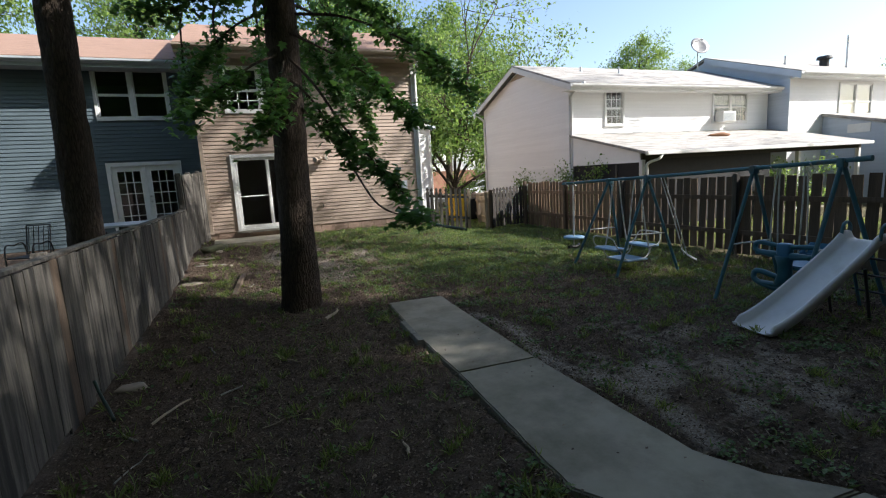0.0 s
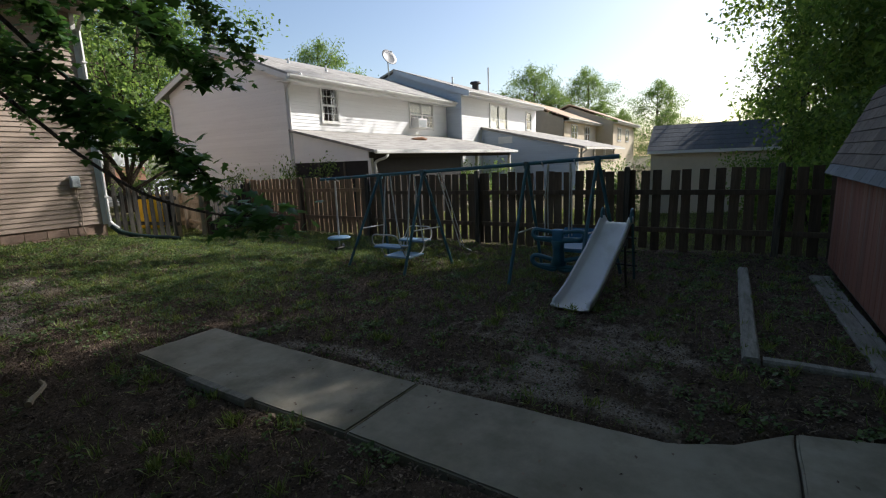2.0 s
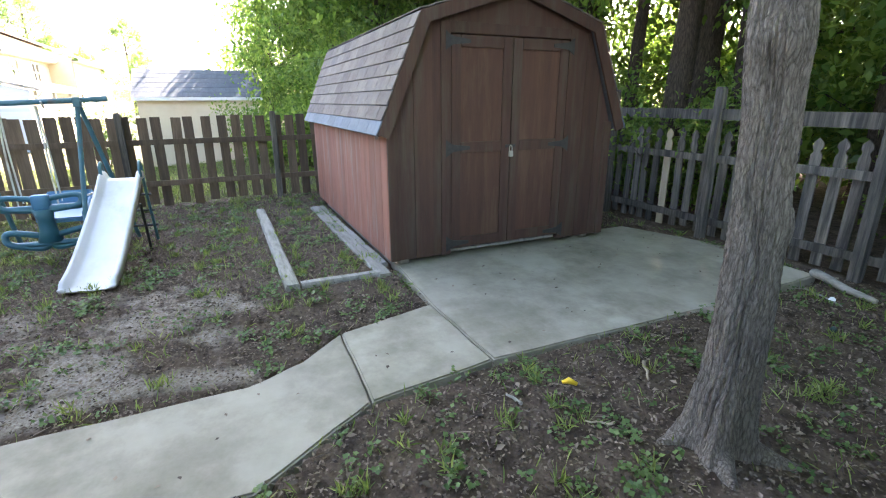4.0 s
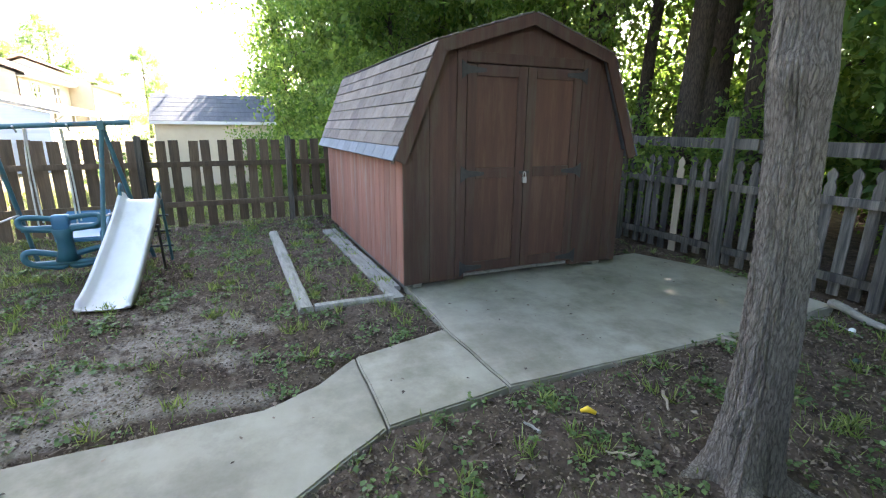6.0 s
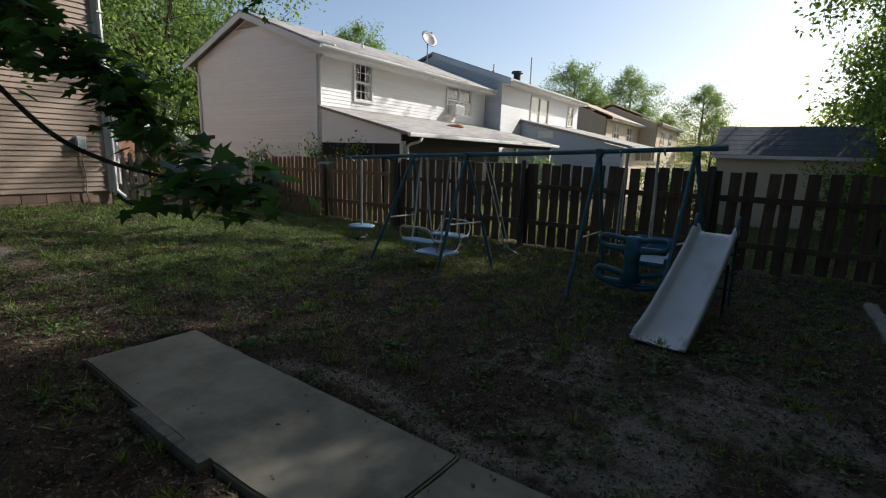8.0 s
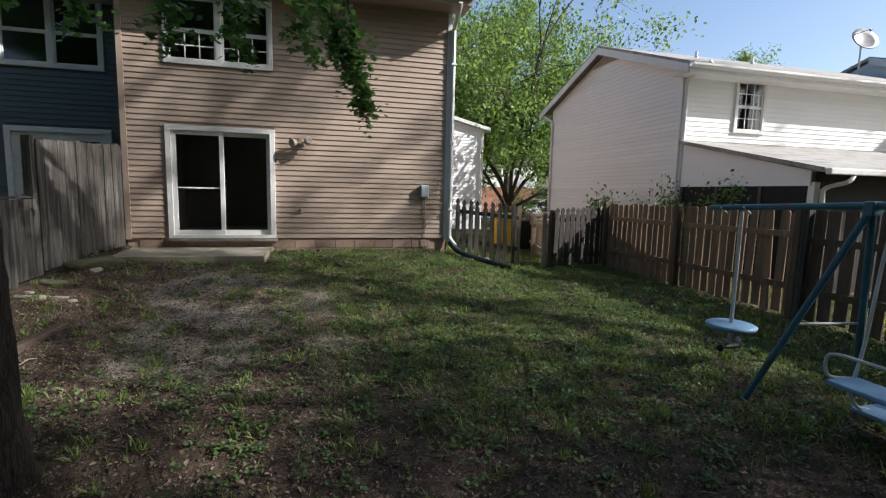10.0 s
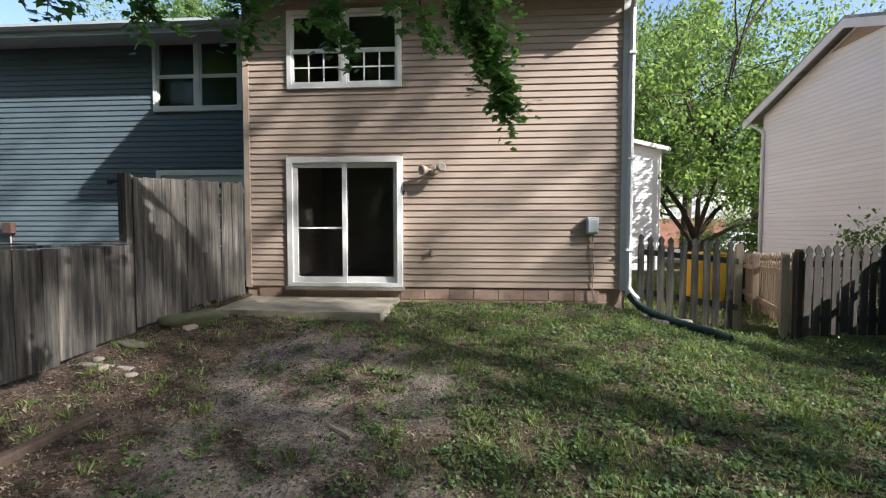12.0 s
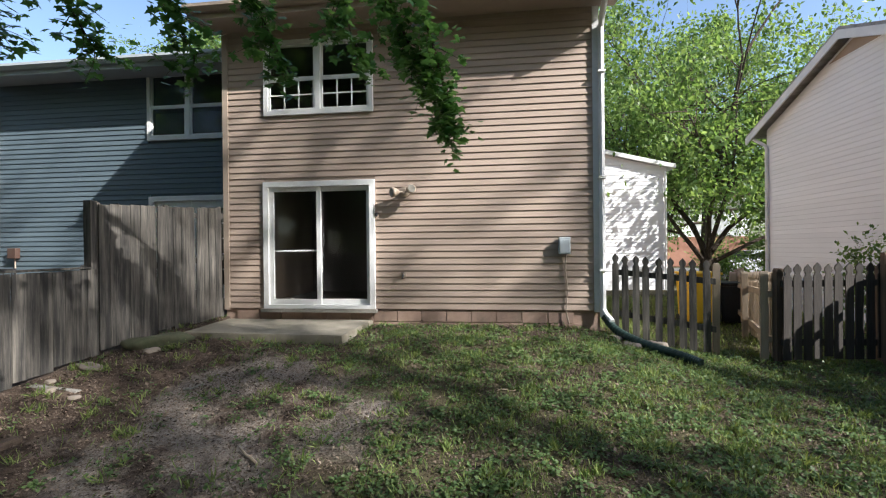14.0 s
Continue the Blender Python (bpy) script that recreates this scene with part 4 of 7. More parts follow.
# far tan terrace
for fx0, fx1, fy, fz in ((36.0, 46.0, 13.0, 4.3), (46.0, 57.0, 11.5, 4.5)):
    far = thing("terrace_house", "distant cream-sided terrace house with tan shingle roof", "house", "far terrace houses")
    holes = [(fx0 + 2, fx0 + 3.6, 2.7, 4.0), (fx0 + 6, fx0 + 7.6, 2.7, 4.0)]
    facade(far, facing(0, fy, "S"), fx0, fx1, GROUND_W, fz, holes, M_CREAM, siding_on=False)
    gw = part("gable_wall", prism(bmesh.new(), [(fy + 0.004, GROUND_W), (fy + 8, GROUND_W), (fy + 8, fz), (fy + 4, fz + 1.6), (fy + 0.004, fz)], "x", fx0 + 0.004, fx0 + 0.2), M_CREAM, far)
    part("side_wall", boxes(((fx0, fy + 7.8, GROUND_W), (fx1, fy + 8, fz)), ((fx1 - 0.2, fy + 0.2, GROUND_W), (fx1, fy + 7.8, fz)), ((fx0 + 0.2, fy + 3, GROUND_W), (fx1 - 0.2, fy + 3.1, fz))), M_ROOM, far)
    roof_slopes(far, fx0, fx1, fy, fy + 4, fy + 8, fz + 0.15, fz + 1.75, M_ROOF_TAN, 0.5)
    for h in holes:
        window(far, facing(0, fy, "S") @ Matrix.Translation((h[0], -0.015, h[2])), 1.6, 1.3, M_TRIM, (2, 1), True)

# white house behind the side passage
back = thing("garage_house", "white-sided building with a shallow sloping roof", "house")
gm = facing(0, 24.5, "S")
facade(back, gm, 4.0, 9.15, -0.4, 4.0, [], M_WHITE_SIDING, 0.127)
part("gable", prism(bmesh.new(), [(4.0, 4.0), (9.15, 4.0), (4.0, 5.3)], "y", 24.505, 24.7), M_WHITE_SIDING, back)
for i in range(10):
    z = 4.01 + i * 0.127
    w = 5.15 * (1 - (z + 0.127 - 4.0) / 1.3)
    if w > 0.2:
        part("siding_board", lap_mesh(w, 0.127, M_WHITE_SIDING), M_WHITE_SIDING, back, at=gm @ Matrix.Translation((4.0, 0, z)))
part("side_wall", boxes(((8.95, 24.7, -0.4), (9.15, 31, 4.0)), ((4.0, 30.8, -0.4), (8.95, 31, 4.0))), M_WHITE_SIDING, back)
part("roof", prism(bmesh.new(), [(3.9, 5.32), (9.4, 3.96), (9.4, 4.10), (3.9, 5.46)], "y", 24.3, 31.2), M_TRIM, back)
tube_b = tube(bmesh.new(), [(8.2, 26, 4.0), (8.2, 26, 4.55)], 0.06, 8)
part("vent_pipe", tube_b, M_TRIM, back)
downspout(back, [(9.08, 24.42, 3.9), (9.08, 24.42, -0.3)], M_TRIM, 0.04)

# ---------------------------------------------------------------- fences
def zg(x, y):
    return float(height(x, y))


BOARDS = {}


def board_mesh(w, h, t, top, material):
    """A fence board, in x (width) and z, with a flat, dog-eared or pointed gothic top."""
    key = (round(w, 3), round(h, 2), round(t, 3), top, material.name)
    if key not in BOARDS:
        a = w / 2
        if top == "gothic":
            o = [(-a, 0), (a, 0), (a, h - 0.17), (a * 0.62, h - 0.14), (a * 0.62, h - 0.12), (a, h - 0.085), (a * 0.85, h - 0.05), (0, h), (-a * 0.85, h - 0.05), (-a, h - 0.085), (-a * 0.62, h - 0.12), (-a * 0.62, h - 0.14), (-a, h - 0.17)]
        elif top == "ear":
            o = [(-a, 0), (a, 0), (a, h - 0.03), (a - 0.03, h), (-a + 0.03, h), (-a, h - 0.03)]
        else:
            o = [(-a, 0), (a, 0), (a, h), (-a, h)]
        bm = prism(bmesh.new(), o, "y", -t / 2, t / 2)
        BOARDS[key] = mesh_of("board", bm, material)
    return BOARDS[key]


def fence_run(label, p0, p1, top0, top1, material, w=0.14, gap=0.004, top="flat", rails=(0.25, 0.8), posts=2.4, side=1, t=0.018, seed=1,
              lean=0.008, post_up=0.05, post_mat=None, lift=0.03, name="fence", post_first=True, odd=None, rail_mat=None, topvar=0.012, post_last=True):
    """A board fence from p0 to p1. side: +1 puts the rails and posts to the right of the way from p0 to p1, -1 to its left."""
    rng = random.Random(seed)
    f = thing(name, label, "fence")
    a, b = Vector((*p0, 0)), Vector((*p1, 0))
    d = (b - a)
    run = d.length
    d.normalize()
    n = Vector((d.y, -d.x, 0)) * side
    yaw = math.degrees(math.atan2(d.y, d.x))
    x = w / 2
    while x < run:
        p = a + d * x
        g = zg(p.x, p.y) + lift + rng.uniform(-0.015, 0.015)
        tz = top0 + (top1 - top0) * x / run + rng.uniform(-topvar, topvar)
        h = round((tz - g) / 0.05) * 0.05
        q = p - n * (t / 2 + rng.uniform(0, 0.004))
        m = odd if odd and rng.random() < 0.05 else material
        part("board", board_mesh(w, h, t, top, m), m, f, at=pose(q.x, q.y, tz - h, 0, math.degrees(rng.gauss(0, lean)), yaw))
        x += w + gap * rng.uniform(0.5, 1.5)
    for r in rails:
        za = [zg(*(a + d * s).to_2d()) + r * ((top0 + (top1 - top0) * s / run) - zg(*(a + d * s).to_2d())) for s in (0, run)]
        bm = bmesh.new()
        c0, c1 = a + n * 0.022, b + n * 0.022
        vs = []
        for c, z in ((c0, za[0]), (c1, za[1])):
            for dn, dz in ((-0.02, -0.042), (0.02, -0.042), (0.02, 0.042), (-0.02, 0.042)):
                vs.append(bm.verts.new(c + n * dn + Vector((0, 0, z + dz))))
        for k in range(4):
            bm.faces.new((vs[k], vs[(k + 1) % 4], vs[4 + (k + 1) % 4], vs[4 + k]))
        bm.faces.new(vs[:4][::-1]); bm.faces.new(vs[4:])
        bmesh.ops.recalc_face_normals(bm, faces=bm.faces)
        part("rail", bm, rail_mat or material, f)
    k = 0
    count = max(1, round(run / posts))
    for i in range(count + 1):
        if (i == 0 and not post_first) or (i == count and not post_last):
            continue
        s = run * i / count
        p = a + d * s + n * 0.088
        g = zg(p.x, p.y) - 0.1
        tz = top0 + (top1 - top0) * s / run + post_up
        bm = bmesh.new()
        box(bm, (-0.045, -0.045, 0), (0.045, 0.045, tz - g - 0.03), bevel=0.005)
        prism(bm, [(-0.045, tz - g - 0.031), (0.045, tz - g - 0.031), (0.028, tz - g), (-0.028, tz - g)], "y", -0.045, 0.045)
        part("post", bm, post_mat or material, f, at=pose(p.x, p.y, g, rng.gauss(0, 0.5), rng.gauss(0, 0.5), yaw))
    return f


# neighbour's side: rails and posts hidden behind the boards
lf = fence_run("weathered grey board fence beside the dirt strip", (-1.46, -3.2), (-1.46, 12.08), 1.05, 1.06, M_FENCE_GREY, 0.142, 0.005, rails=(0.2, 0.93), side=-1, seed=3, post_up=0.06, odd=M_FENCE_BROWN, topvar=0.008)
part("cap_rail", boxes(((-1.53, -3.2, 1.07), (-1.44, 12.0, 1.095)), bevel=0.004), M_FENCE_GREY, lf)
hf = fence_run("tall weathered grey privacy fence panel by the house", (-1.46, 12.12), (-1.22, 14.36), 1.86, 1.98, M_FENCE_GREY, 0.142, 0.004, rails=(0.15, 0.55, 0.93), side=-1, seed=4, posts=1.2, post_up=0.03, topvar=0.006)
part("end_post", boxes(((-1.56, 12.02, -0.2), (-1.46, 12.12, 1.9)), bevel=0.005), M_FENCE_GREY, hf)

# play-set side
fence_run("closed reddish cedar board fence", (8.42, 13.66), (8.42, 9.3), 1.12, 1.15, M_FENCE_RED, 0.13, 0.028, "ear", (0.3, 0.78), side=1, seed=5, posts=2.2, post_up=0.04, topvar=0.02, lean=0.012, post_mat=M_FENCE_BROWN)
fence_run("gapped brown board fence behind the play set", (8.42, 9.2), (8.42, 3.3), 1.16, 1.18, M_FENCE_BROWN, 0.155, 0.032, "flat", (0.28, 0.73), side=1, seed=6, posts=2.4, post_up=0.06, topvar=0.02, lean=0.012, post_mat=M_FENCE_GREY, odd=M_FENCE_RED)
fence_run("gapped brown board fence beside the shed", (8.42, 3.3), (8.42, -3.3), 1.18, 1.2, M_FENCE_BROWN, 0.14, 0.085, "flat", (0.28, 0.73), side=1, seed=16, posts=2.2, post_up=0.06, topvar=0.02, lean=0.012, post_mat=M_FENCE_GREY, odd=M_FENCE_RED, post_first=False)
# this panel's shade lies in its near-black wood colour
fence_run("dark stained picket fence panel beside the gateway, shade painted into its colour", (7.08, 13.62), (8.38, 13.72), 1.02, 1.04, M_FENCE_DARK, 0.10, 0.035, "gothic", (0.22, 0.8), side=-1, seed=7, posts=1.3, post_up=-0.06, lift=0.08, post_mat=M_FENCE_BROWN)
fence_run("weathered picket fence panel beside the house corner", (5.10, 14.35), (6.42, 13.98), 1.16, 1.06, M_FENCE_GREY, 0.095, 0.055, "gothic", (0.28, 0.78), side=-1, seed=8, posts=1.35, post_up=-0.04, post_mat=M_FENCE_TAN, post_first=False)
fence_run("tan picket fence along the side passage", (7.02, 13.75), (8.15, 17.2), 0.92, 0.72, M_FENCE_TAN, 0.09, 0.05, "gothic", (0.25, 0.75), side=-1, seed=9, posts=1.8, post_up=0.0, lift=0.08)
fence_run("tan picket fence along the side passage", (8.16, 17.25), (10.3, 21.6), 0.72, 0.6, M_FENCE_TAN, 0.09, 0.05, "gothic", (0.25, 0.75), side=-1, seed=10, posts=2.4, post_up=0.0, lift=0.08)

# woods side: pickets on the far face, posts and rails towards the yard, top rail on tall posts
bf = fence_run("weathered grey picket fence with a raised top rail below the woods", (8.3, -3.36), (-1.46, -3.36), 1.06, 1.06, M_FENCE_GREY, 0.10, 0.075, "gothic", (0.17, 0.75), side=1, seed=11, posts=1.75, post_up=0.48, odd=M_FENCE_TAN, lean=0.012)
part("top_rail", boxes(((-1.46, -3.33, 1.15), (3.1, -3.29, 1.29)), ((3.12, -3.33, 1.18), (8.3, -3.29, 1.30))), M_FENCE_GREY, bf)

# ---------------------------------------------------------------- shed
def shed():
    X0, X1, Y0, Y1, Z0 = 3.94, 7.75, -2.15, 0.51, -0.14
    EZ, KZ, PZ, KN, YC = 1.17, 2.11, 2.44, 0.37, -0.82
    s = thing("garden_shed", "red-brown wooden barn shed with gambrel roof, doors shut", "shed")
    # front and back: gambrel outline, the front with a doorway
    DY0, DY1, DZ0, DZ1 = -1.50, -0.13, -0.08, 2.0
    outline = [(Y0, Z0), (Y1, Z0), (Y1, EZ), (Y1 - KN, KZ), (YC, PZ), (Y0 + KN, KZ), (Y0, EZ)]
    part("back_wall", prism(bmesh.new(), outline, "x", X1 - 0.04, X1), M_SHED, s)
    fb = bmesh.new()
    prism(fb, [(Y0, Z0), (DY0, Z0), (DY0, DZ1), (DY1, DZ1), (DY1, Z0), (Y1, Z0), (Y1, EZ), (Y1 - KN, KZ), (YC, PZ), (Y0 + KN, KZ), (Y0, EZ)], "x", X0 + 0.012, X0 + 0.05)
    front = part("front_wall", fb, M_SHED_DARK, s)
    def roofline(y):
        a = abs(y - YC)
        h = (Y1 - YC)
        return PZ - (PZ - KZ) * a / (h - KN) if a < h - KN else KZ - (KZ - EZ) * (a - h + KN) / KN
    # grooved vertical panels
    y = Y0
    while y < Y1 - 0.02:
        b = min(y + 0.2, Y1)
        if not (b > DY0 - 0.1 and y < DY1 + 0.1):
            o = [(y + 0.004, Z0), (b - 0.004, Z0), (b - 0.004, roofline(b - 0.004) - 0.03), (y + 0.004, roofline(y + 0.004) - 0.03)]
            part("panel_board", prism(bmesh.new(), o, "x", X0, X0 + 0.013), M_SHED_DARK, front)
        y += 0.2
    for yy, face in ((Y1, 1), (Y0, -1)):
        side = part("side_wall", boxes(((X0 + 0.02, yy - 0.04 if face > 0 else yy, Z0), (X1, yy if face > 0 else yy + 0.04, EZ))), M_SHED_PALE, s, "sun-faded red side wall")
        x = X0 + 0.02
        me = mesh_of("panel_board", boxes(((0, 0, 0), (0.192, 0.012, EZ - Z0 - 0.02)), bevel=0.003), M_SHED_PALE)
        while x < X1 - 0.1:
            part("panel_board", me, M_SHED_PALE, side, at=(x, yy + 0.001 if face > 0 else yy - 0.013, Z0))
            x += 0.2
    part("floor", boxes(((X0 + 0.05, Y0 + 0.05, Z0), (X1 - 0.05, Y1 - 0.05, Z0 + 0.03))), M_TIMBER, s)
    # corner and roof trim on the front
    part("corner_board", boxes(((X0 - 0.018, Y1 - 0.085, Z0), (X0 - 0.001, Y1 + 0.014, EZ)), bevel=0.003), M_SHED_DARK, s)
    part("corner_board", boxes(((X0 - 0.018, Y0 - 0.014, Z0), (X0 - 0.001, Y0 + 0.085, EZ)), bevel=0.003), M_SHED_DARK, s)
    over = 0.08
    prof = [(Y1 + 0.12, EZ - 0.06), (Y1 - KN + 0.05, KZ + 0.05), (YC, PZ + 0.04), (Y0 + KN - 0.05, KZ + 0.05), (Y0 - 0.12, EZ - 0.06)]
    inner = []
    for i, (py, pz) in enumerate(prof):
        ds = []
        for (ya, za), (yb, zb) in zip(prof, prof[1:]):
            if (py, pz) in ((ya, za), (yb, zb)):
                ds.append(Vector((za - zb, yb - ya)).normalized() * (1 if yb < ya else 1))
        ns = [v if v.y < 0 else -v for v in ds]
        n = sum(ns, Vector((0, 0)))
        n = n.normalized() / max(n.normalized().dot(ns[0]), 0.5)
        inner.append((py + n.x * 0.11, pz + n.y * 0.11))
    for i in range(4):
        part("bargeboard", prism(bmesh.new(), [prof[i], prof[i + 1], inner[i + 1], inner[i]], "x", X0 - over - 0.02, X0 - over + 0.005), M_SHED_DARK, s)
        (ya, za), (yb, zb) = prof[i], prof[i + 1]
        part("eave_board", prism(bmesh.new(), [(ya, za - 0.02), (yb, zb - 0.02), (yb, zb - 0.045), (ya, za - 0.045)], "x", X0 - over + 0.006, X0 + 0.011), M_SHED_DARK, s)
    # roof deck and shingles
    under = [(y_, z_ - 0.018) for y_, z_ in prof]
    roof = part("roof", prism(bmesh.new(), prof + under[::-1], "x", X0 - over, X1 + 0.06), M_ROOF_DARK, s, "brown-grey asphalt shingle roof")
    tabs = {}
    for k, ((ya, za), (yb, zb)) in enumerate(zip(prof, prof[1:])):
        lo, hi = ((ya, za), (yb, zb)) if za < zb else ((yb, zb), (ya, za))
        L = math.hypot(hi[0] - lo[0], hi[1] - lo[1])
        ang = math.degrees(math.atan2(hi[1] - lo[1], hi[0] - lo[0]))
        rows = max(2, round(L / 0.15))
        e = L / rows
        for r in range(rows):
            n = 11
            w = (X1 + 0.1 - (X0 - over - 0.03)) / n
            for i in range(n + (r % 2)):
                xa = X0 - over - 0.03 + (i - 0.5 * (r % 2)) * w
                xb = xa + w
                xa, xb = max(xa, X0 - over - 0.03), min(xb, X1 + 0.1)
                key = (round(xb - xa, 3), round(e, 3), k in (1, 3), r == 0)
                mt = M_DRIP if (r == 0 and k in (0, 3)) else M_SHED_SHINGLE
                key = key + (mt.name,)
                if key not in tabs:
                    bm = box(bmesh.new(), (0.004, 0.0, 0.0), (xb - xa - 0.004, e - 0.006, 0.012), bevel=0.003)
                    tabs[key] = mesh_of("shingle", bm, mt)
                u = r * e - 0.015
                m = Matrix.Translation((xa, lo[0], lo[1])) @ Matrix.Rotation(radians(ang), 4, "X")
                flip = ang > 90
                off = Matrix.Translation((0, u, -0.022 if flip else 0.010)) @ Matrix.Rotation(radians(3.5 if flip else -3.5), 4, "X")
                part("shingle", tabs[key], mt, roof, at=m @ off)
    # doors
    mid = (DY0 + DY1) / 2 + 0.0
    for ya, yb, hinge in ((mid + 0.004, DY1 - 0.006, 1), (DY0 + 0.006, mid - 0.004, -1)):
        door = part("door", boxes(((X0 + 0.006, ya, DZ0), (X0 + 0.03, yb, DZ1 - 0.01))), M_SHED, s, "panelled shed door")
        w = 0.105
        zm = 0.90
        for lo, hi in (((ya, DZ0), (ya + w, DZ1 - 0.01)), ((yb - w, DZ0), (yb, DZ1 - 0.01)), ((ya + w, DZ0), (yb - w, DZ0 + w)), ((ya + w, DZ1 - 0.01 - w), (yb - w, DZ1 - 0.01)), ((ya + w, zm), (yb - w, zm + w))):
            part("batten", boxes(((X0 - 0.018, lo[0] + 0.0015, lo[1]), (X0 + 0.0055, hi[0] - 0.0015, hi[1])), bevel=0.004), M_SHED_DARK, door)
        for z in (DZ0 + 0.05, zm + 0.05, DZ1 - 0.065):
            e = yb if hinge > 0 else ya
            o = [(e + 0.06 * hinge, z - 0.085), (e + 0.06 * hinge, z + 0.085), (e + 0.01 * hinge, z + 0.05), (e - 0.02 * hinge, z + 0.034), (e - 0.20 * hinge, z + 0.016), (e - 0.20 * hinge, z - 0.016), (e - 0.02 * hinge, z - 0.034), (e + 0.01 * hinge, z - 0.05)]
            part("hinge", prism(bmesh.new(), o, "x", X0 - 0.028, X0 - 0.0205), M_IRON, door, "black strap hinge")
    part("frame_board", boxes(((X0 - 0.02, DY1 + 0.001, Z0), (X0 - 0.0005, DY1 + 0.1, DZ1 + 0.1)), bevel=0.003), M_SHED_DARK, s)
    part("frame_board", boxes(((X0 - 0.02, DY0 - 0.1, Z0), (X0 - 0.0005, DY0 - 0.001, DZ1 + 0.1)), bevel=0.003), M_SHED_DARK, s)
    part("frame_board", boxes(((X0 - 0.019, DY0 - 0.0, DZ1 + 0.003), (X0 + 0.004, DY1, DZ1 + 0.1)), bevel=0.003), M_SHED_DARK, s)
    lk = bmesh.new()
    box(lk, (X0 - 0.045, mid - 0.025, 0.84), (X0 - 0.02, mid + 0.02, 0.9), bevel=0.005)
    tube(lk, curve_pts([(X0 - 0.03, mid - 0.018, 0.89), (X0 - 0.03, mid - 0.016, 0.94), (X0 - 0.03, mid, 0.955), (X0 - 0.03, mid + 0.012, 0.94), (X0 - 0.03, mid + 0.013, 0.89)], 4), 0.005, 6)
    part("padlock", lk, M_STEEL, s, "steel padlock on the door hasp")
    part("hasp", boxes(((X0 - 0.026, mid - 0.06, 0.935), (X0 - 0.0185, mid + 0.06, 0.965))), M_IRON, s)
    # skids
    for yy in (Y0 + 0.15, Y1 - 0.2):
        part("skid", boxes(((X0 + 0.05, yy, -0.35), (X1 - 0.05, yy + 0.1, Z0 - 0.001))), M_TIMBER, s)
    return s


shed()


def timber(p0, p1, w=0.12, h=0.09, sink=0.035, label="weathered grey landscape timber lying on the soil", mat=M_TIMBER):
    a, b = Vector((*p0, zg(*p0) - sink)), Vector((*p1, zg(*p1) - sink))
    d = b - a
    bm = bmesh.new()
    n = max(3, int(d.length / 0.35))
    rings = []
    for i in range(n + 1):
        p = a + d * (i / n)
        side = Vector((-d.y, d.x, 0)).normalized()
        j = 0.006 * noise.noise((i * 1.7, p0[0], p0[1]))
        ring = [bm.verts.new(p + side * u * (w / 2 + j) + Vector((0, 0, v * h + j))) for u, v in ((-1, 0), (-1, 0.75), (-0.75, 1), (0.75, 1), (1, 0.75), (1, 0))]
        rings.append(ring)
    for r, q in zip(rings, rings[1:]):
        for k in range(6):
            bm.faces.new((r[k], r[(k + 1) % 6], q[(k + 1) % 6], q[k]))
    bm.faces.new(rings[0]); bm.faces.new(rings[-1][::-1])
    bmesh.ops.recalc_face_normals(bm, faces=bm.faces)
    return tagged(part("landscape_timber", bm, mat), label, "timber", "landscape timbers")


timber((7.15, 1.52), (3.78, 1.50), 0.13, 0.10)
timber((3.84, 1.42), (3.84, 0.66), 0.09, 0.08, 0.04)
timber((7.1, 0.72), (3.75, 0.64), 0.14, 0.07)
timber((7.2, 0.60), (4.1, 0.55), 0.08, 0.05, 0.03)
# darker wood than the other timbers: its shade is put into the colour
timber((-0.36, 10.2), (-0.47, 8.3), 0.09, 0.075, mat=M_FENCE_BROWN)
timber((-0.72, 11.1), (-1.3, 11.15), 0.07, 0.05, label="short rotten timber end by the fence")

# ---------------------------------------------------------------- swing set
def bar_z(y):
    return 1.42 - 0.045 * (y - 3.25)


BARX = 5.97


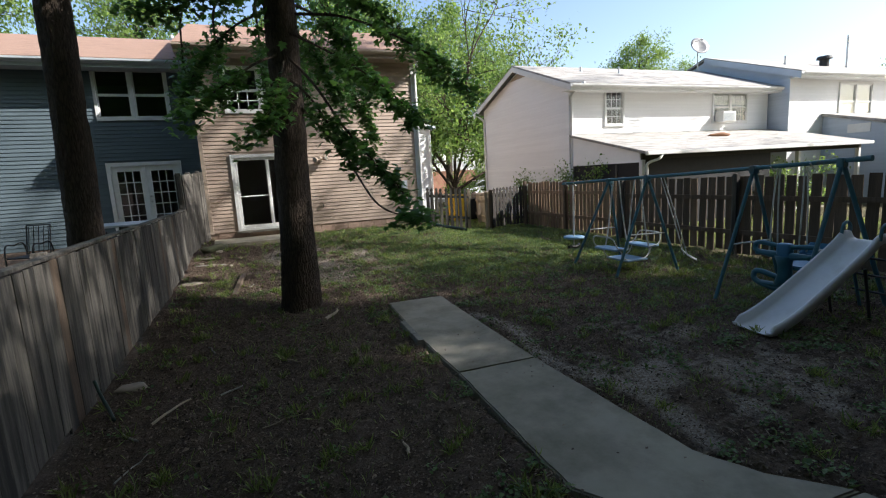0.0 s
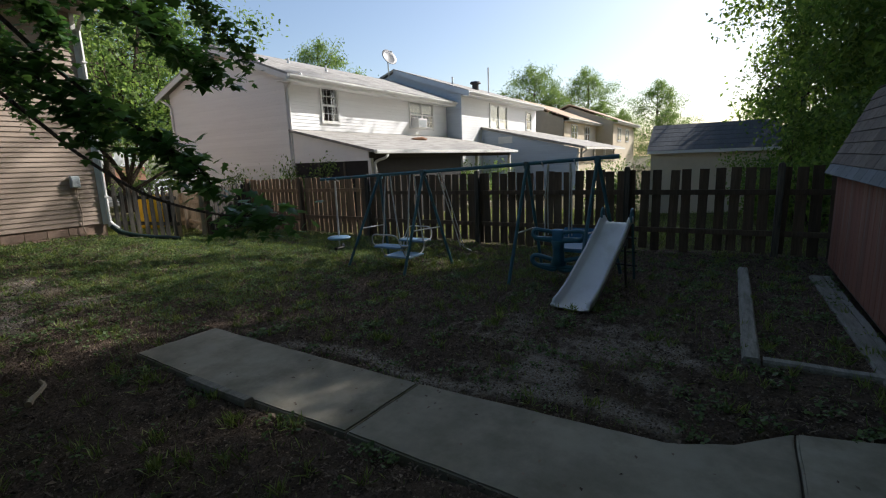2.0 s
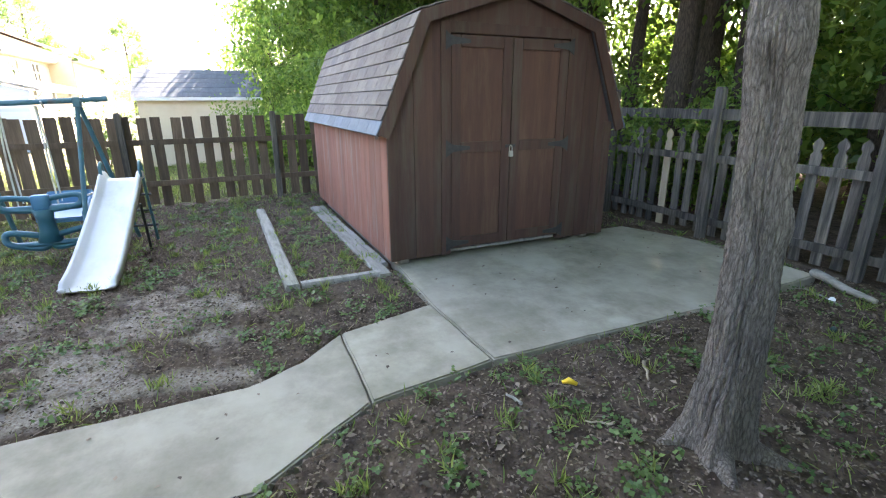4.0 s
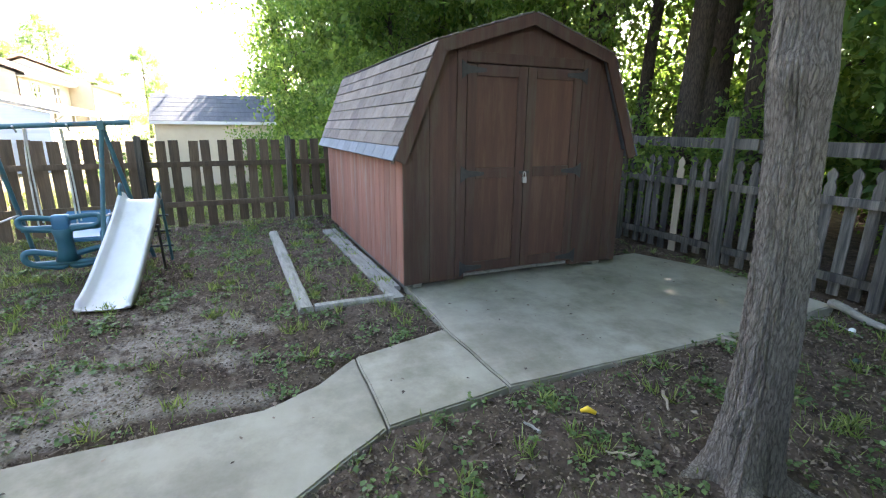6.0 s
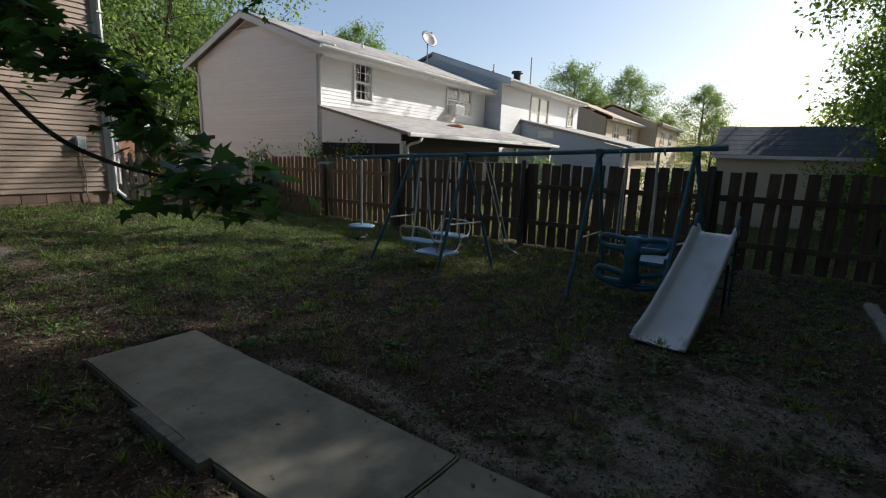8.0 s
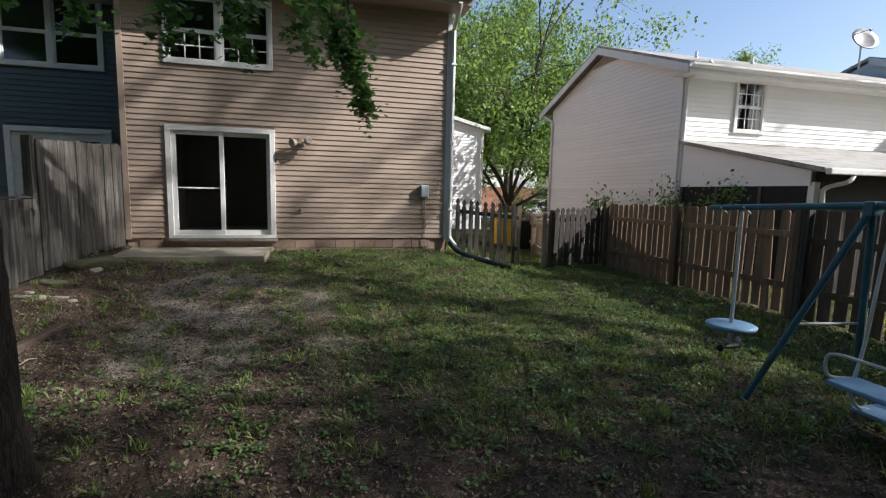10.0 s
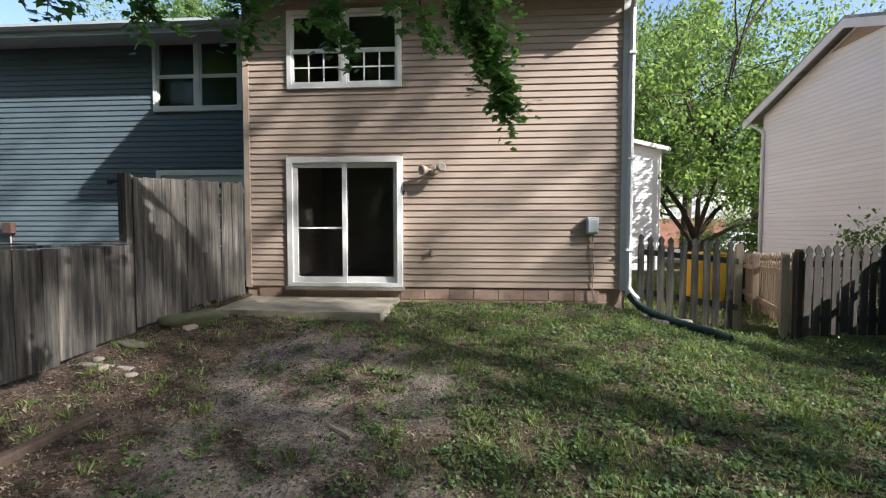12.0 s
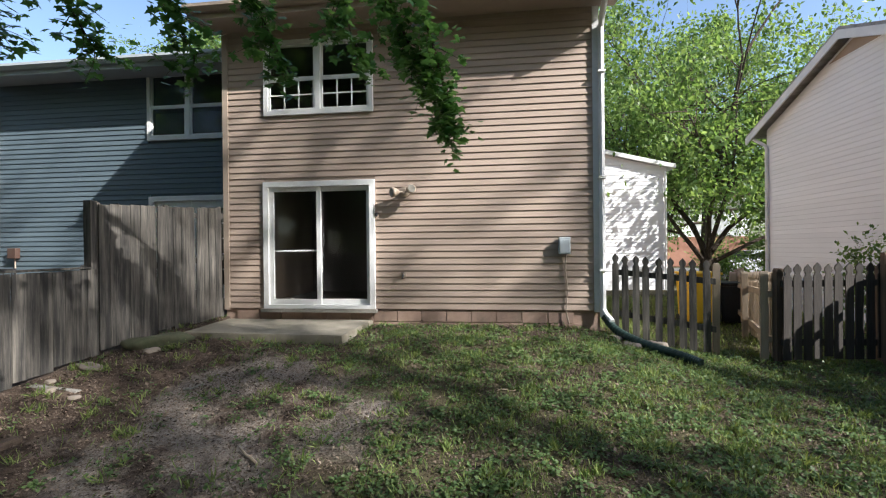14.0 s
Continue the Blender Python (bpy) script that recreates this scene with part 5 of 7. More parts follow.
def swing_set():
    s = thing("swing_set", "blue-green steel swing set frame, paint worn to rust", "swing set")
    part("top_bar", tube(bmesh.new(), [(BARX, 3.1, bar_z(3.1)), (BARX, 5.1, bar_z(5.1) - 0.008), (BARX, 7.0, bar_z(7.0)), (BARX, 8.3, bar_z(8.3))], 0.027, 12), M_BLUE_STEEL, s)
    for y, ff, fb in ((3.25, (5.56, 3.38), (6.55, 3.02)), (4.23, (5.42, 4.30), (6.6, 4.22)), (6.0, (5.36, 6.05), (6.45, 5.78)), (6.9, (5.52, 7.36), (6.55, 7.25))):
        top = Vector((BARX, y, bar_z(y)))
        for k, (fx, fy) in enumerate((ff, fb)):
            foot = Vector((fx, fy, zg(fx, fy) - 0.05))
            d = (top - foot)
            part("leg", tube(bmesh.new(), [foot, foot + d * 0.985], 0.024, 10), M_BLUE_STEEL, s)
        bm = bmesh.new()
        box(bm, (BARX - 0.05, y - 0.035, bar_z(y) - 0.07), (BARX + 0.05, y + 0.035, bar_z(y) + 0.03), bevel=0.012)
        part("bracket", bm, M_BLUE_STEEL, s)
        a = Vector((*ff, zg(*ff)))
        b = Vector((*fb, zg(*fb)))
        part("brace", tube(bmesh.new(), [a.lerp(top, 0.42), b.lerp(top, 0.42)], 0.011, 8), M_WHITE_PAINT, s, "chipped white cross brace")
    part("top_bar", tube(bmesh.new(), [(BARX, 2.98, bar_z(3.0) + 0.002), (BARX, 3.12, bar_z(3.1))], 0.031, 12), M_BLUE_STEEL, s)
    for y in (3.55, 4.0, 7.9, 8.15):
        part("hanger", tube(bmesh.new(), [(BARX - 0.04, y, bar_z(y)), (BARX + 0.04, y, bar_z(y) - 0.06)], 0.01, 6), M_STEEL, s)
    return s


swing_set()


def slide():
    """Moulded slide: a curved chute with raised rims, and a steel ladder behind."""
    s = thing("slide", "grey-white moulded plastic slide with blue-grey handrails", "slide")
    A, B = Vector((4.56, 3.19, -0.23)), Vector((5.95, 2.98, 0.62))
    prof = [(0.0, 0.012), (0.03, 0.012), (0.12, 0.05), (0.28, 0.175), (0.5, 0.40), (0.72, 0.64), (0.88, 0.83), (0.95, 0.93), (1.0, 0.955), (1.04, 0.95)]
    side = Vector((-(B - A).y, (B - A).x, 0)).normalized()
    sec = [(-0.245, -0.01), (-0.255, 0.075), (-0.235, 0.095), (-0.205, 0.085), (-0.185, 0.02), (-0.15, 0.0), (0.15, 0.0), (0.185, 0.02), (0.205, 0.085), (0.235, 0.095), (0.255, 0.075), (0.245, -0.01), (0.15, -0.03), (-0.15, -0.03)]
    bm = bmesh.new()
    rings = []
    for t, z in [(p.x, p.y) for p in curve_pts([(a, b, 0) for a, b in prof], 4)]:
        c = A + (B - A) * t
        c.z = A.z + (B.z - A.z) * z
        wide = 0.90 - 0.1 * t
        rings.append([bm.verts.new(c + side * u * wide + Vector((-0.35, 0.04, 0.94)).normalized() * v * (1 if t > 0.06 else max(0.35, t / 0.06))) for u, v in sec])
    k = len(sec)
    for a, b in zip(rings, rings[1:]):
        for i in range(k):
            bm.faces.new((a[i], a[(i + 1) % k], b[(i + 1) % k], b[i]))
    bm.faces.new(rings[0]); bm.faces.new(rings[-1][::-1])
    bmesh.ops.recalc_face_normals(bm, faces=bm.faces)
    part("chute", bm, M_SLIDE, s, smooth=True)
    for sg in (1, -1):
        e = B + side * 0.19 * sg
        part("handrail", tube(bmesh.new(), curve_pts([e + Vector((-0.09, 0, -0.02)), e + Vector((-0.07, 0, 0.10)), e + Vector((0.0, 0, 0.14)), e + Vector((0.06, 0, 0.08)), e + Vector((0.08, 0, -0.15)), e + Vector((0.34, 0.0, -0.85))], 5), 0.017, 8), M_BLUE_STEEL, s)
        f = A.lerp(B, 0.82) + side * 0.2 * sg
        part("strut", tube(bmesh.new(), [(f.x, f.y, 0.33), (f.x + 0.16, f.y, zg(f.x, f.y) - 0.03)], 0.015, 8), M_IRON, s)
    for i in range(3):
        c = B + Vector((0.115 + 0.075 * i, 0, -0.25 - 0.2 * i))
        part("rung", tube(bmesh.new(), [c + side * 0.235, c - side * 0.235], 0.013, 8), M_IRON, s)
    return s


slide()


def rod_path(s, pts, r=0.011, mat=M_WHITE_PAINT, name="rod", n=4):
    return part(name, tube(bmesh.new(), curve_pts(pts, n), r, 8), mat, s)


def glider():
    """Two-seat glider swing: four hanging rods, facing seats, a footboard."""
    s = thing("glider_swing", "two-seat glider swing with pale blue plastic seats", "swing")
    y0, y1 = 6.22, 6.72
    for y in (y0, y1):
        for x, k in ((BARX - 0.06, -1), (BARX + 0.06, 1)):
            rod_path(s, [(x, y, bar_z(y) - 0.03), (x + 0.05 * k, y + 0.01, 0.9), (x + 0.13 * k, y, 0.35), (x + 0.22 * k, y, -0.02)], 0.012)
    for k in (-1, 1):
        c = Vector((BARX + 0.34 * k, 6.47, 0.1))
        bm = bmesh.new()
        box(bm, (c.x - 0.13, c.y - 0.27, c.z - 0.018), (c.x + 0.13, c.y + 0.27, c.z + 0.018), bevel=0.015)
        part("seat", bm, M_PALE_BLUE, s, "pale blue seat")
        rod_path(s, [(c.x - 0.1 * k, 6.2, 0.1), (c.x + 0.1 * k, 6.19, 0.14), (c.x + 0.17 * k, 6.24, 0.3), (c.x + 0.18 * k, 6.47, 0.32), (c.x + 0.17 * k, 6.70, 0.3), (c.x + 0.1 * k, 6.75, 0.14), (c.x - 0.1 * k, 6.74, 0.1)], 0.011, name="backrest_rod")
    bm = bmesh.new()
    box(bm, (BARX - 0.22, 6.2, -0.125), (BARX + 0.22, 6.74, -0.095), bevel=0.012)
    part("footboard", bm, M_PALE_BLUE, s, "blue footboard")
    for y in (6.25, 6.69):
        rod_path(s, [(BARX - 0.34, y, 0.08), (BARX - 0.2, y, -0.09), (BARX + 0.2, y, -0.09), (BARX + 0.34, y, 0.08)], 0.011)
    return s


glider()


def disc_swing():
    s = thing("disc_swing", "pole swing with pale blue round seat and dark footrest", "swing")
    y = 7.95
    rod_path(s, [(BARX, y, bar_z(y) - 0.04), (BARX, y, 0.6), (BARX, y, -0.05)], 0.017)
    bm = bmesh.new()
    tube(bm, [(BARX, y, 0.085), (BARX, y, 0.09), (BARX, y, 0.12), (BARX, y, 0.135), (BARX, y, 0.14)], [0.10, 0.20, 0.215, 0.19, 0.03], 20)
    part("seat", bm, M_PALE_BLUE, s, "pale blue disc seat", True)
    bm = bmesh.new()
    tube(bm, curve_pts([(BARX - 0.2, y - 0.1, -0.06), (BARX - 0.08, y, -0.08), (BARX + 0.08, y, -0.08), (BARX + 0.2, y + 0.1, -0.06)], 4), 0.03, 8)
    part("footrest", bm, M_RUBBER, s)
    return s


disc_swing()


def sling_swing():
    """A single seat twisted round and hanging on one long pale strap."""
    s = thing("sling_swing", "faded white sling swing seat hanging askew", "swing")
    for dy in (0, -0.06):
        rod_path(s, [(BARX + 0.02, 5.75 + dy, bar_z(5.75) - 0.03), (BARX + 0.15, 5.6 + dy, 0.6), (BARX + 0.24, 5.48 + dy, 0.05)], 0.008)
    bm = bmesh.new()
    rings = []
    for i in range(9):
        t = i / 8
        c = Vector((BARX + 0.20 + 0.18 * t, 5.50 - 0.14 * t, 0.16 - 0.28 * t + 0.10 * (t * t)))
        rings.append([bm.verts.new(c + Vector(o)) for o in ((-0.05, -0.04, 0.005), (0.05, 0.05, 0.005), (0.05, 0.05, -0.008), (-0.05, -0.04, -0.008))])
    for a, b in zip(rings, rings[1:]):
        for k in range(4):
            bm.faces.new((a[k], a[(k + 1) % 4], b[(k + 1) % 4], b[k]))
    bm.faces.new(rings[0]); bm.faces.new(rings[-1][::-1])
    bmesh.ops.recalc_face_normals(bm, faces=bm.faces)
    part("seat", bm, M_WHITE_PAINT, s)
    return s


sling_swing()


def toddler_glider():
    """Moulded back-to-back plastic glider on two straps."""
    s = thing("plastic_glider", "moulded teal and blue plastic two-child glider", "swing")
    c = Vector((BARX, 3.72, 0))
    for dy in (-0.12, 0.22):
        for dx in (-0.05, 0.05):
            rod_path(s, [(c.x + dx * 0.4, c.y + dy * 0.9, bar_z(3.8) - 0.03), (c.x + dx, c.y + dy, 0.9), (c.x + dx * 1.5, c.y + dy, 0.36)], 0.009, M_WHITE_PAINT)

    def loop(name, cx, cy, cz, hw, hh, r, tilt=0.0):
        """A rounded closed handle loop standing across the swing."""
        pts = []
        for i in range(25):
            a = 2 * math.pi * i / 24
            u = math.copysign(abs(math.cos(a)) ** 0.55, math.cos(a)) * hw
            v = math.copysign(abs(math.sin(a)) ** 0.75, math.sin(a)) * hh
            pts.append((cx + 0.25 * v, cy + u, cz + v + tilt * u))
        part(name, tube(bmesh.new(), pts, r, 10, False), M_TEAL_PLASTIC, s, smooth=True)

    fx = c.x - 0.10
    for k in (-1, 1):
        loop("handle", fx, c.y + 0.02 + 0.19 * k, 0.38, 0.17, 0.062, 0.030, 0.12 * k)
        loop("footrest", fx + 0.02, c.y + 0.02 + 0.20 * k, -0.015, 0.18, 0.07, 0.034, 0.22 * k)
    bm = bmesh.new()
    box(bm, (fx - 0.045, c.y - 0.06, 0.30), (fx + 0.06, c.y + 0.10, 0.47), bevel=0.03)
    part("console", bm, M_BLUE_PLASTIC, s, smooth=True)
    bm = bmesh.new()
    box(bm, (fx - 0.04, c.y - 0.33, 0.295), (fx + 0.05, c.y + 0.37, 0.36), bevel=0.03)
    part("tray", bm, M_TEAL_PLASTIC, s, smooth=True)
    bm = bmesh.new()
    tube(bm, [(fx, c.y + 0.02, 0.32), (fx + 0.02, c.y + 0.02, 0.2), (fx + 0.03, c.y + 0.02, 0.08), (fx + 0.03, c.y + 0.02, -0.04)], [0.10, 0.075, 0.08, 0.115], 16)
    part("column", bm, M_TEAL_PLASTIC, s, smooth=True)
    bm = bmesh.new()
    box(bm, (fx - 0.03, c.y - 0.30, -0.085), (fx + 0.07, c.y + 0.34, -0.035), bevel=0.022)
    part("foot_bar", bm, M_TEAL_PLASTIC, s, smooth=True)
    bm = bmesh.new()
    prism(bm, [(fx + 0.06, 0.14), (fx + 0.60, 0.20), (fx + 0.66, 0.40), (fx + 0.62, 0.41), (fx + 0.55, 0.26), (fx + 0.06, 0.19)], "y", c.y - 0.30, c.y + 0.12)
    bmesh.ops.bevel(bm, geom=list(bm.edges), offset=0.014, segments=2, affect="EDGES")
    seat = part("seat", bm, M_BLUE_PLASTIC, s, "blue moulded seat with a raised back", smooth=False)
    for y in (c.y - 0.315, c.y + 0.105):
        bm = prism(bmesh.new(), [(fx + 0.10, 0.15), (fx + 0.60, 0.20), (fx + 0.66, 0.41), (fx + 0.58, 0.36), (fx + 0.40, 0.29), (fx + 0.10, 0.25)], "y", y, y + 0.03)
        bmesh.ops.bevel(bm, geom=list(bm.edges), offset=0.01, segments=2, affect="EDGES")
        part("side_lip", bm, M_BLUE_PLASTIC, seat)
    return s


toddler_glider()

# ---------------------------------------------------------------- trees
def rough_trunk(bm, pts, radii, sides=48, step=0.035, ridge=0.018, seed=0, knots=(), flare=(), barkf=7):
    """A barked trunk: furrowed ridges as real relief, root flare and knots."""
    P = curve_pts(pts, 10)
    rad = np.interp(np.linspace(0, len(radii) - 1, len(P)), range(len(radii)), radii)
    lens = [0.0]
    for a, b in zip(P, P[1:]):
        lens.append(lens[-1] + (b - a).length)
    n = max(8, int(lens[-1] / step))
    rows = []
    for i in range(n + 1):
        s = lens[-1] * i / n
        j = min(int(np.searchsorted(lens, s)), len(P) - 1)
        j0 = max(j - 1, 0)
        t = 0 if j == j0 else (s - lens[j0]) / max(lens[j] - lens[j0], 1e-6)
        c = P[j0].lerp(P[j], t)
        r0 = float(rad[j0] + (rad[j] - rad[j0]) * t)
        row = []
        for k in range(sides):
            a = 2 * math.pi * k / sides
            u = Vector((math.cos(a), math.sin(a), 0))
            f = a + 0.35 * noise.noise((math.cos(a) * 1.5, math.sin(a) * 1.5, c.z * 2.2 + seed))
            cell = noise.noise((math.cos(f) * barkf, math.sin(f) * barkf, c.z * barkf * 0.36 + seed * 3.1))
            rdg = 1 - abs(cell) * 2.2
            r = r0 + ridge * (rdg - 0.5) + 0.02 * noise.noise((math.cos(a) * 1.2, math.sin(a) * 1.2, c.z * 0.9 + seed))
            for ka, kz, kr, ks in knots:
                da = (a - ka + math.pi) % (2 * math.pi) - math.pi
                r += kr * math.exp(-((da * r0 / ks) ** 2 + ((c.z - kz) / ks) ** 2))
            for fa, fr in flare:
                da = (a - fa + math.pi) % (2 * math.pi) - math.pi
                r += fr * math.exp(-(da / 0.38) ** 2) * math.exp(-s / 0.16)
            row.append(bm.verts.new(c + u * r))
        rows.append(row)
    for a, b in zip(rows, rows[1:]):
        for k in range(sides):
            bm.faces.new((a[k], a[(k + 1) % sides], b[(k + 1) % sides], b[k]))
    bm.faces.new(rows[-1])
    return bm


def twigs(bm, start, way, length, radius, depth, rng, tips, droop=0.25, spread_=0.75, kids=3):
    """A limb that forks; collects points along the thin ends for leaves."""
    n = 5
    pts = [Vector(start)]
    d = Vector(way).normalized()
    for i in range(n):
        d = (d + Vector((rng.gauss(0, 0.13), rng.gauss(0, 0.13), rng.gauss(0, 0.1) - droop * 0.22))).normalized()
        pts.append(pts[-1] + d * length / n)
    tube(bm, pts, [radius * (1 - 0.75 * i / n) for i in range(n + 1)], 6 if radius > 0.02 else 4, False)
    if depth == 0:
        for i in range(1, n + 1):
            tips.append((pts[i], d.copy()))
        return
    for k in range(kids):
        t = rng.uniform(0.3, 1.0)
        i = min(int(t * n), n - 1)
        p = pts[i].lerp(pts[i + 1], t * n - i)
        side = Vector((rng.gauss(0, 1), rng.gauss(0, 1), rng.gauss(0, 0.5)))
        w = (d * 0.8 + side.normalized() * spread_).normalized()
        twigs(bm, p, w, length * rng.uniform(0.45, 0.7), radius * 0.5, depth - 1, rng, tips, droop, spread_, kids)
    tips.append((pts[-1], d.copy()))
    twigs(bm, pts[-1], d, length * 0.5, radius * 0.28, depth - 1, rng, tips, droop, spread_, max(2, kids - 1))


def leaves_at(tips, per, size, shape, faces, spread_, seed, tilt=0.55, droop=-0.5):
    rng = np.random.RandomState(seed)
    C = np.array([p for p, _ in tips for _ in range(per)])
    C = C + rng.normal(0, spread_, C.shape)
    return scatter_shapes(C, shape, faces, size, tilt, rng, droop=droop)


def maple():
    """The yard tree: straight dark trunk, drooping limbs with large lobed leaves."""
    rng = random.Random(21)
    t = thing("maple_tree", "maple with a straight dark trunk and drooping leafy limbs", "tree")
    z0 = zg(0.47, 7.1)
    bm = rough_trunk(bmesh.new(), [(0.50, 7.2, z0 - 0.1), (0.54, 7.18, 1.0), (0.60, 7.12, 3.0), (0.60, 7.05, 6.0), (0.55, 7.0, 9.5)], [0.29, 0.235, 0.215, 0.17, 0.08], 40, 0.07, 0.016, 4, flare=((0.5, 0.10), (2.6, 0.12), (4.4, 0.10)))
    trunk = part("trunk", bm, M_BARK_DARK, t, smooth=True)
    tips, low_tips = [], []
    # the limbs that hang into view
    for pts, r, first, each in (([(0.6, 7.1, 2.75), (0.98, 6.85, 2.25), (1.20, 6.45, 1.85), (1.24, 6.0, 1.60), (1.22, 5.2, 1.33), (1.21, 4.6, 1.22), (1.28, 4.25, 1.17), (1.36, 4.08, 1.14)], 0.02, 0.80, 1),
                   ([(0.6, 7.1, 3.3), (0.85, 6.3, 2.75), (1.08, 5.6, 2.1), (1.25, 5.0, 1.68), (1.38, 4.7, 1.46)], 0.022, 0.4, 2),
                   ([(0.6, 7.1, 3.0), (0.8, 6.4, 2.6), (0.95, 5.8, 2.15), (1.15, 5.5, 1.75)], 0.02, 0.4, 2),
                   ([(0.6, 7.1, 3.6), (1.0, 6.4, 3.2), (1.4, 5.6, 2.7), (1.72, 4.9, 2.15)], 0.022, 0.4, 3),
                   ([(0.6, 7.1, 3.2), (0.5, 6.3, 2.9), (0.35, 5.7, 2.45), (0.2, 5.4, 2.15)], 0.018, 0.4, 2),
                   ([(0.6, 7.1, 3.3), (0.2, 6.5, 3.0), (-0.2, 5.9, 2.6), (-0.55, 5.4, 2.25)], 0.02, 0.4, 2),
                   ([(0.6, 7.1, 3.8), (1.5, 6.8, 3.7), (2.4, 6.4, 3.2), (2.9, 6.2, 2.7)], 0.022, 0.4, 3),
                   ([(0.6, 7.1, 4.3), (1.5, 8.8, 4.9), (2.4, 10.8, 4.5), (2.72, 11.6, 3.6), (2.88, 11.85, 2.95), (2.93, 11.9, 2.6)], 0.035, 0.5, 3),
                   ([(0.6, 7.1, 4.3), (1.4, 8.8, 4.9), (2.1, 10.8, 4.4), (2.45, 11.5, 3.6), (2.68, 11.8, 3.0)], 0.03, 0.55, 4),
                   ([(0.6, 7.1, 4.1), (-0.6, 8.6, 4.4), (-0.9, 9.9, 3.8), (-1.0, 10.6, 3.3)], 0.028, 0.5, 3),
                   ([(0.6, 7.1, 3.9), (0.9, 8.9, 4.5), (1.2, 10.4, 3.95), (1.35, 11.3, 3.15)], 0.03, 0.5, 4),
                   ([(0.6, 7.1, 4.2), (0.4, 9.0, 4.6), (0.45, 10.3, 4.0), (0.5, 11.2, 3.2)], 0.03, 0.5, 4),
                   ([(0.6, 7.1, 4.4), (1.4, 9.0, 4.8), (2.0, 10.4, 4.1), (2.1, 11.2, 3.25)], 0.03, 0.55, 4),
                   ([(0.6, 7.1, 4.1), (-0.2, 8.9, 4.5), (-0.35, 10.2, 4.0), (-0.4, 11.0, 3.2)], 0.03, 0.5, 3),
                   ([(0.6, 7.1, 3.9), (0.2, 6.0, 3.8), (0.1, 5.2, 3.5)], 0.022, 0.4, 3),
                   ([(0.6, 7.1, 4.0), (1.3, 7.9, 4.0), (1.9, 8.5, 3.6), (2.3, 8.8, 3.2)], 0.024, 0.3, 5),
                   ([(0.6, 7.1, 3.8), (1.0, 8.0, 3.7), (1.4, 8.7, 3.4), (1.6, 9.0, 3.05)], 0.022, 0.3, 3),
                   ([(0.6, 7.1, 3.9), (0.0, 7.8, 3.8), (-0.5, 8.2, 3.4), (-0.75, 8.4, 3.05)], 0.022, 0.3, 3),
                   ([(0.6, 7.1, 4.2), (1.6, 7.4, 4.2), (2.6, 7.7, 3.8), (3.1, 7.8, 3.3)], 0.026, 0.3, 5),
                   ([(0.6, 7.1, 4.0), (-0.2, 7.0, 4.0), (-0.9, 6.9, 3.7)], 0.02, 0.3, 3),
                   ([(0.6, 7.1, 4.3), (1.2, 6.3, 4.3), (1.5, 5.6, 3.9)], 0.022, 0.3, 3),
                   ([(0.6, 7.1, 2.4), (0.25, 6.95, 2.4), (0.05, 6.85, 2.2)], 0.012, 0.6, 1)):
        c = curve_pts(pts, 6)
        lm = bmesh.new()
        tube(lm, c, [r * (1 - 0.8 * i / (len(c) - 1)) for i in range(len(c))], 6, False)
        for i, p in enumerate(c):
            if i < len(c) * first:
                continue
            d = (c[min(i + 1, len(c) - 1)] - c[i - 1]).normalized()
            for _ in range(each):
                w = (d + Vector((rng.gauss(0, 0.7), rng.gauss(0, 0.7), rng.gauss(-0.1, 0.4))))
                if first > 0.7:
                    w = Vector((w.x * 1.2 + 0.1, w.y, 0.06))
                twigs(lm, p, w.normalized(), rng.uniform(0.14, 0.27) if pts[-1][1] < 6 else rng.uniform(0.2, 0.42), 0.005, 0, rng, low_tips, 0.12 if first > 0.7 else 0.5)
        part("limb", lm, M_BARK_DARK, t)
    # the crown above
    for k in range(24):
        z = rng.uniform(4.0, 9.2)
        a = k * 2.4 + rng.uniform(-0.3, 0.3)
        w = Vector((math.cos(a), math.sin(a), rng.uniform(0.1, 0.5)))
        if z < 4.4 and w.y < -0.3:
            z += 2
        if w.y > 0.5 and z < 5.2:
            z += 1.5
        L = rng.uniform(2.4, 3.4) * (1 - 0.05 * (z - 3))
        lm = bmesh.new()
        twigs(lm, (0.43, 7.03, z), w, L, 0.05, 2, rng, tips, 0.45, 0.8, 3)
        part("limb", lm, M_BARK_DARK, t)
    V, F = leaves_at(low_tips, 3, 0.085, MAPLE, MAPLE_F, 0.05, 8, 0.36, -0.3)
    spread("foliage", V, F, M_LEAF_MAPLE, "", "lobed leaves on low hanging sprays", parent=t)
    V, F = leaves_at(tips, 7, 0.105, MAPLE, MAPLE_F, 0.12, 5)
    spread("crown", V, F, M_LEAF_MAPLE, "", "large lobed green leaves", parent=t)
    return t


maple()


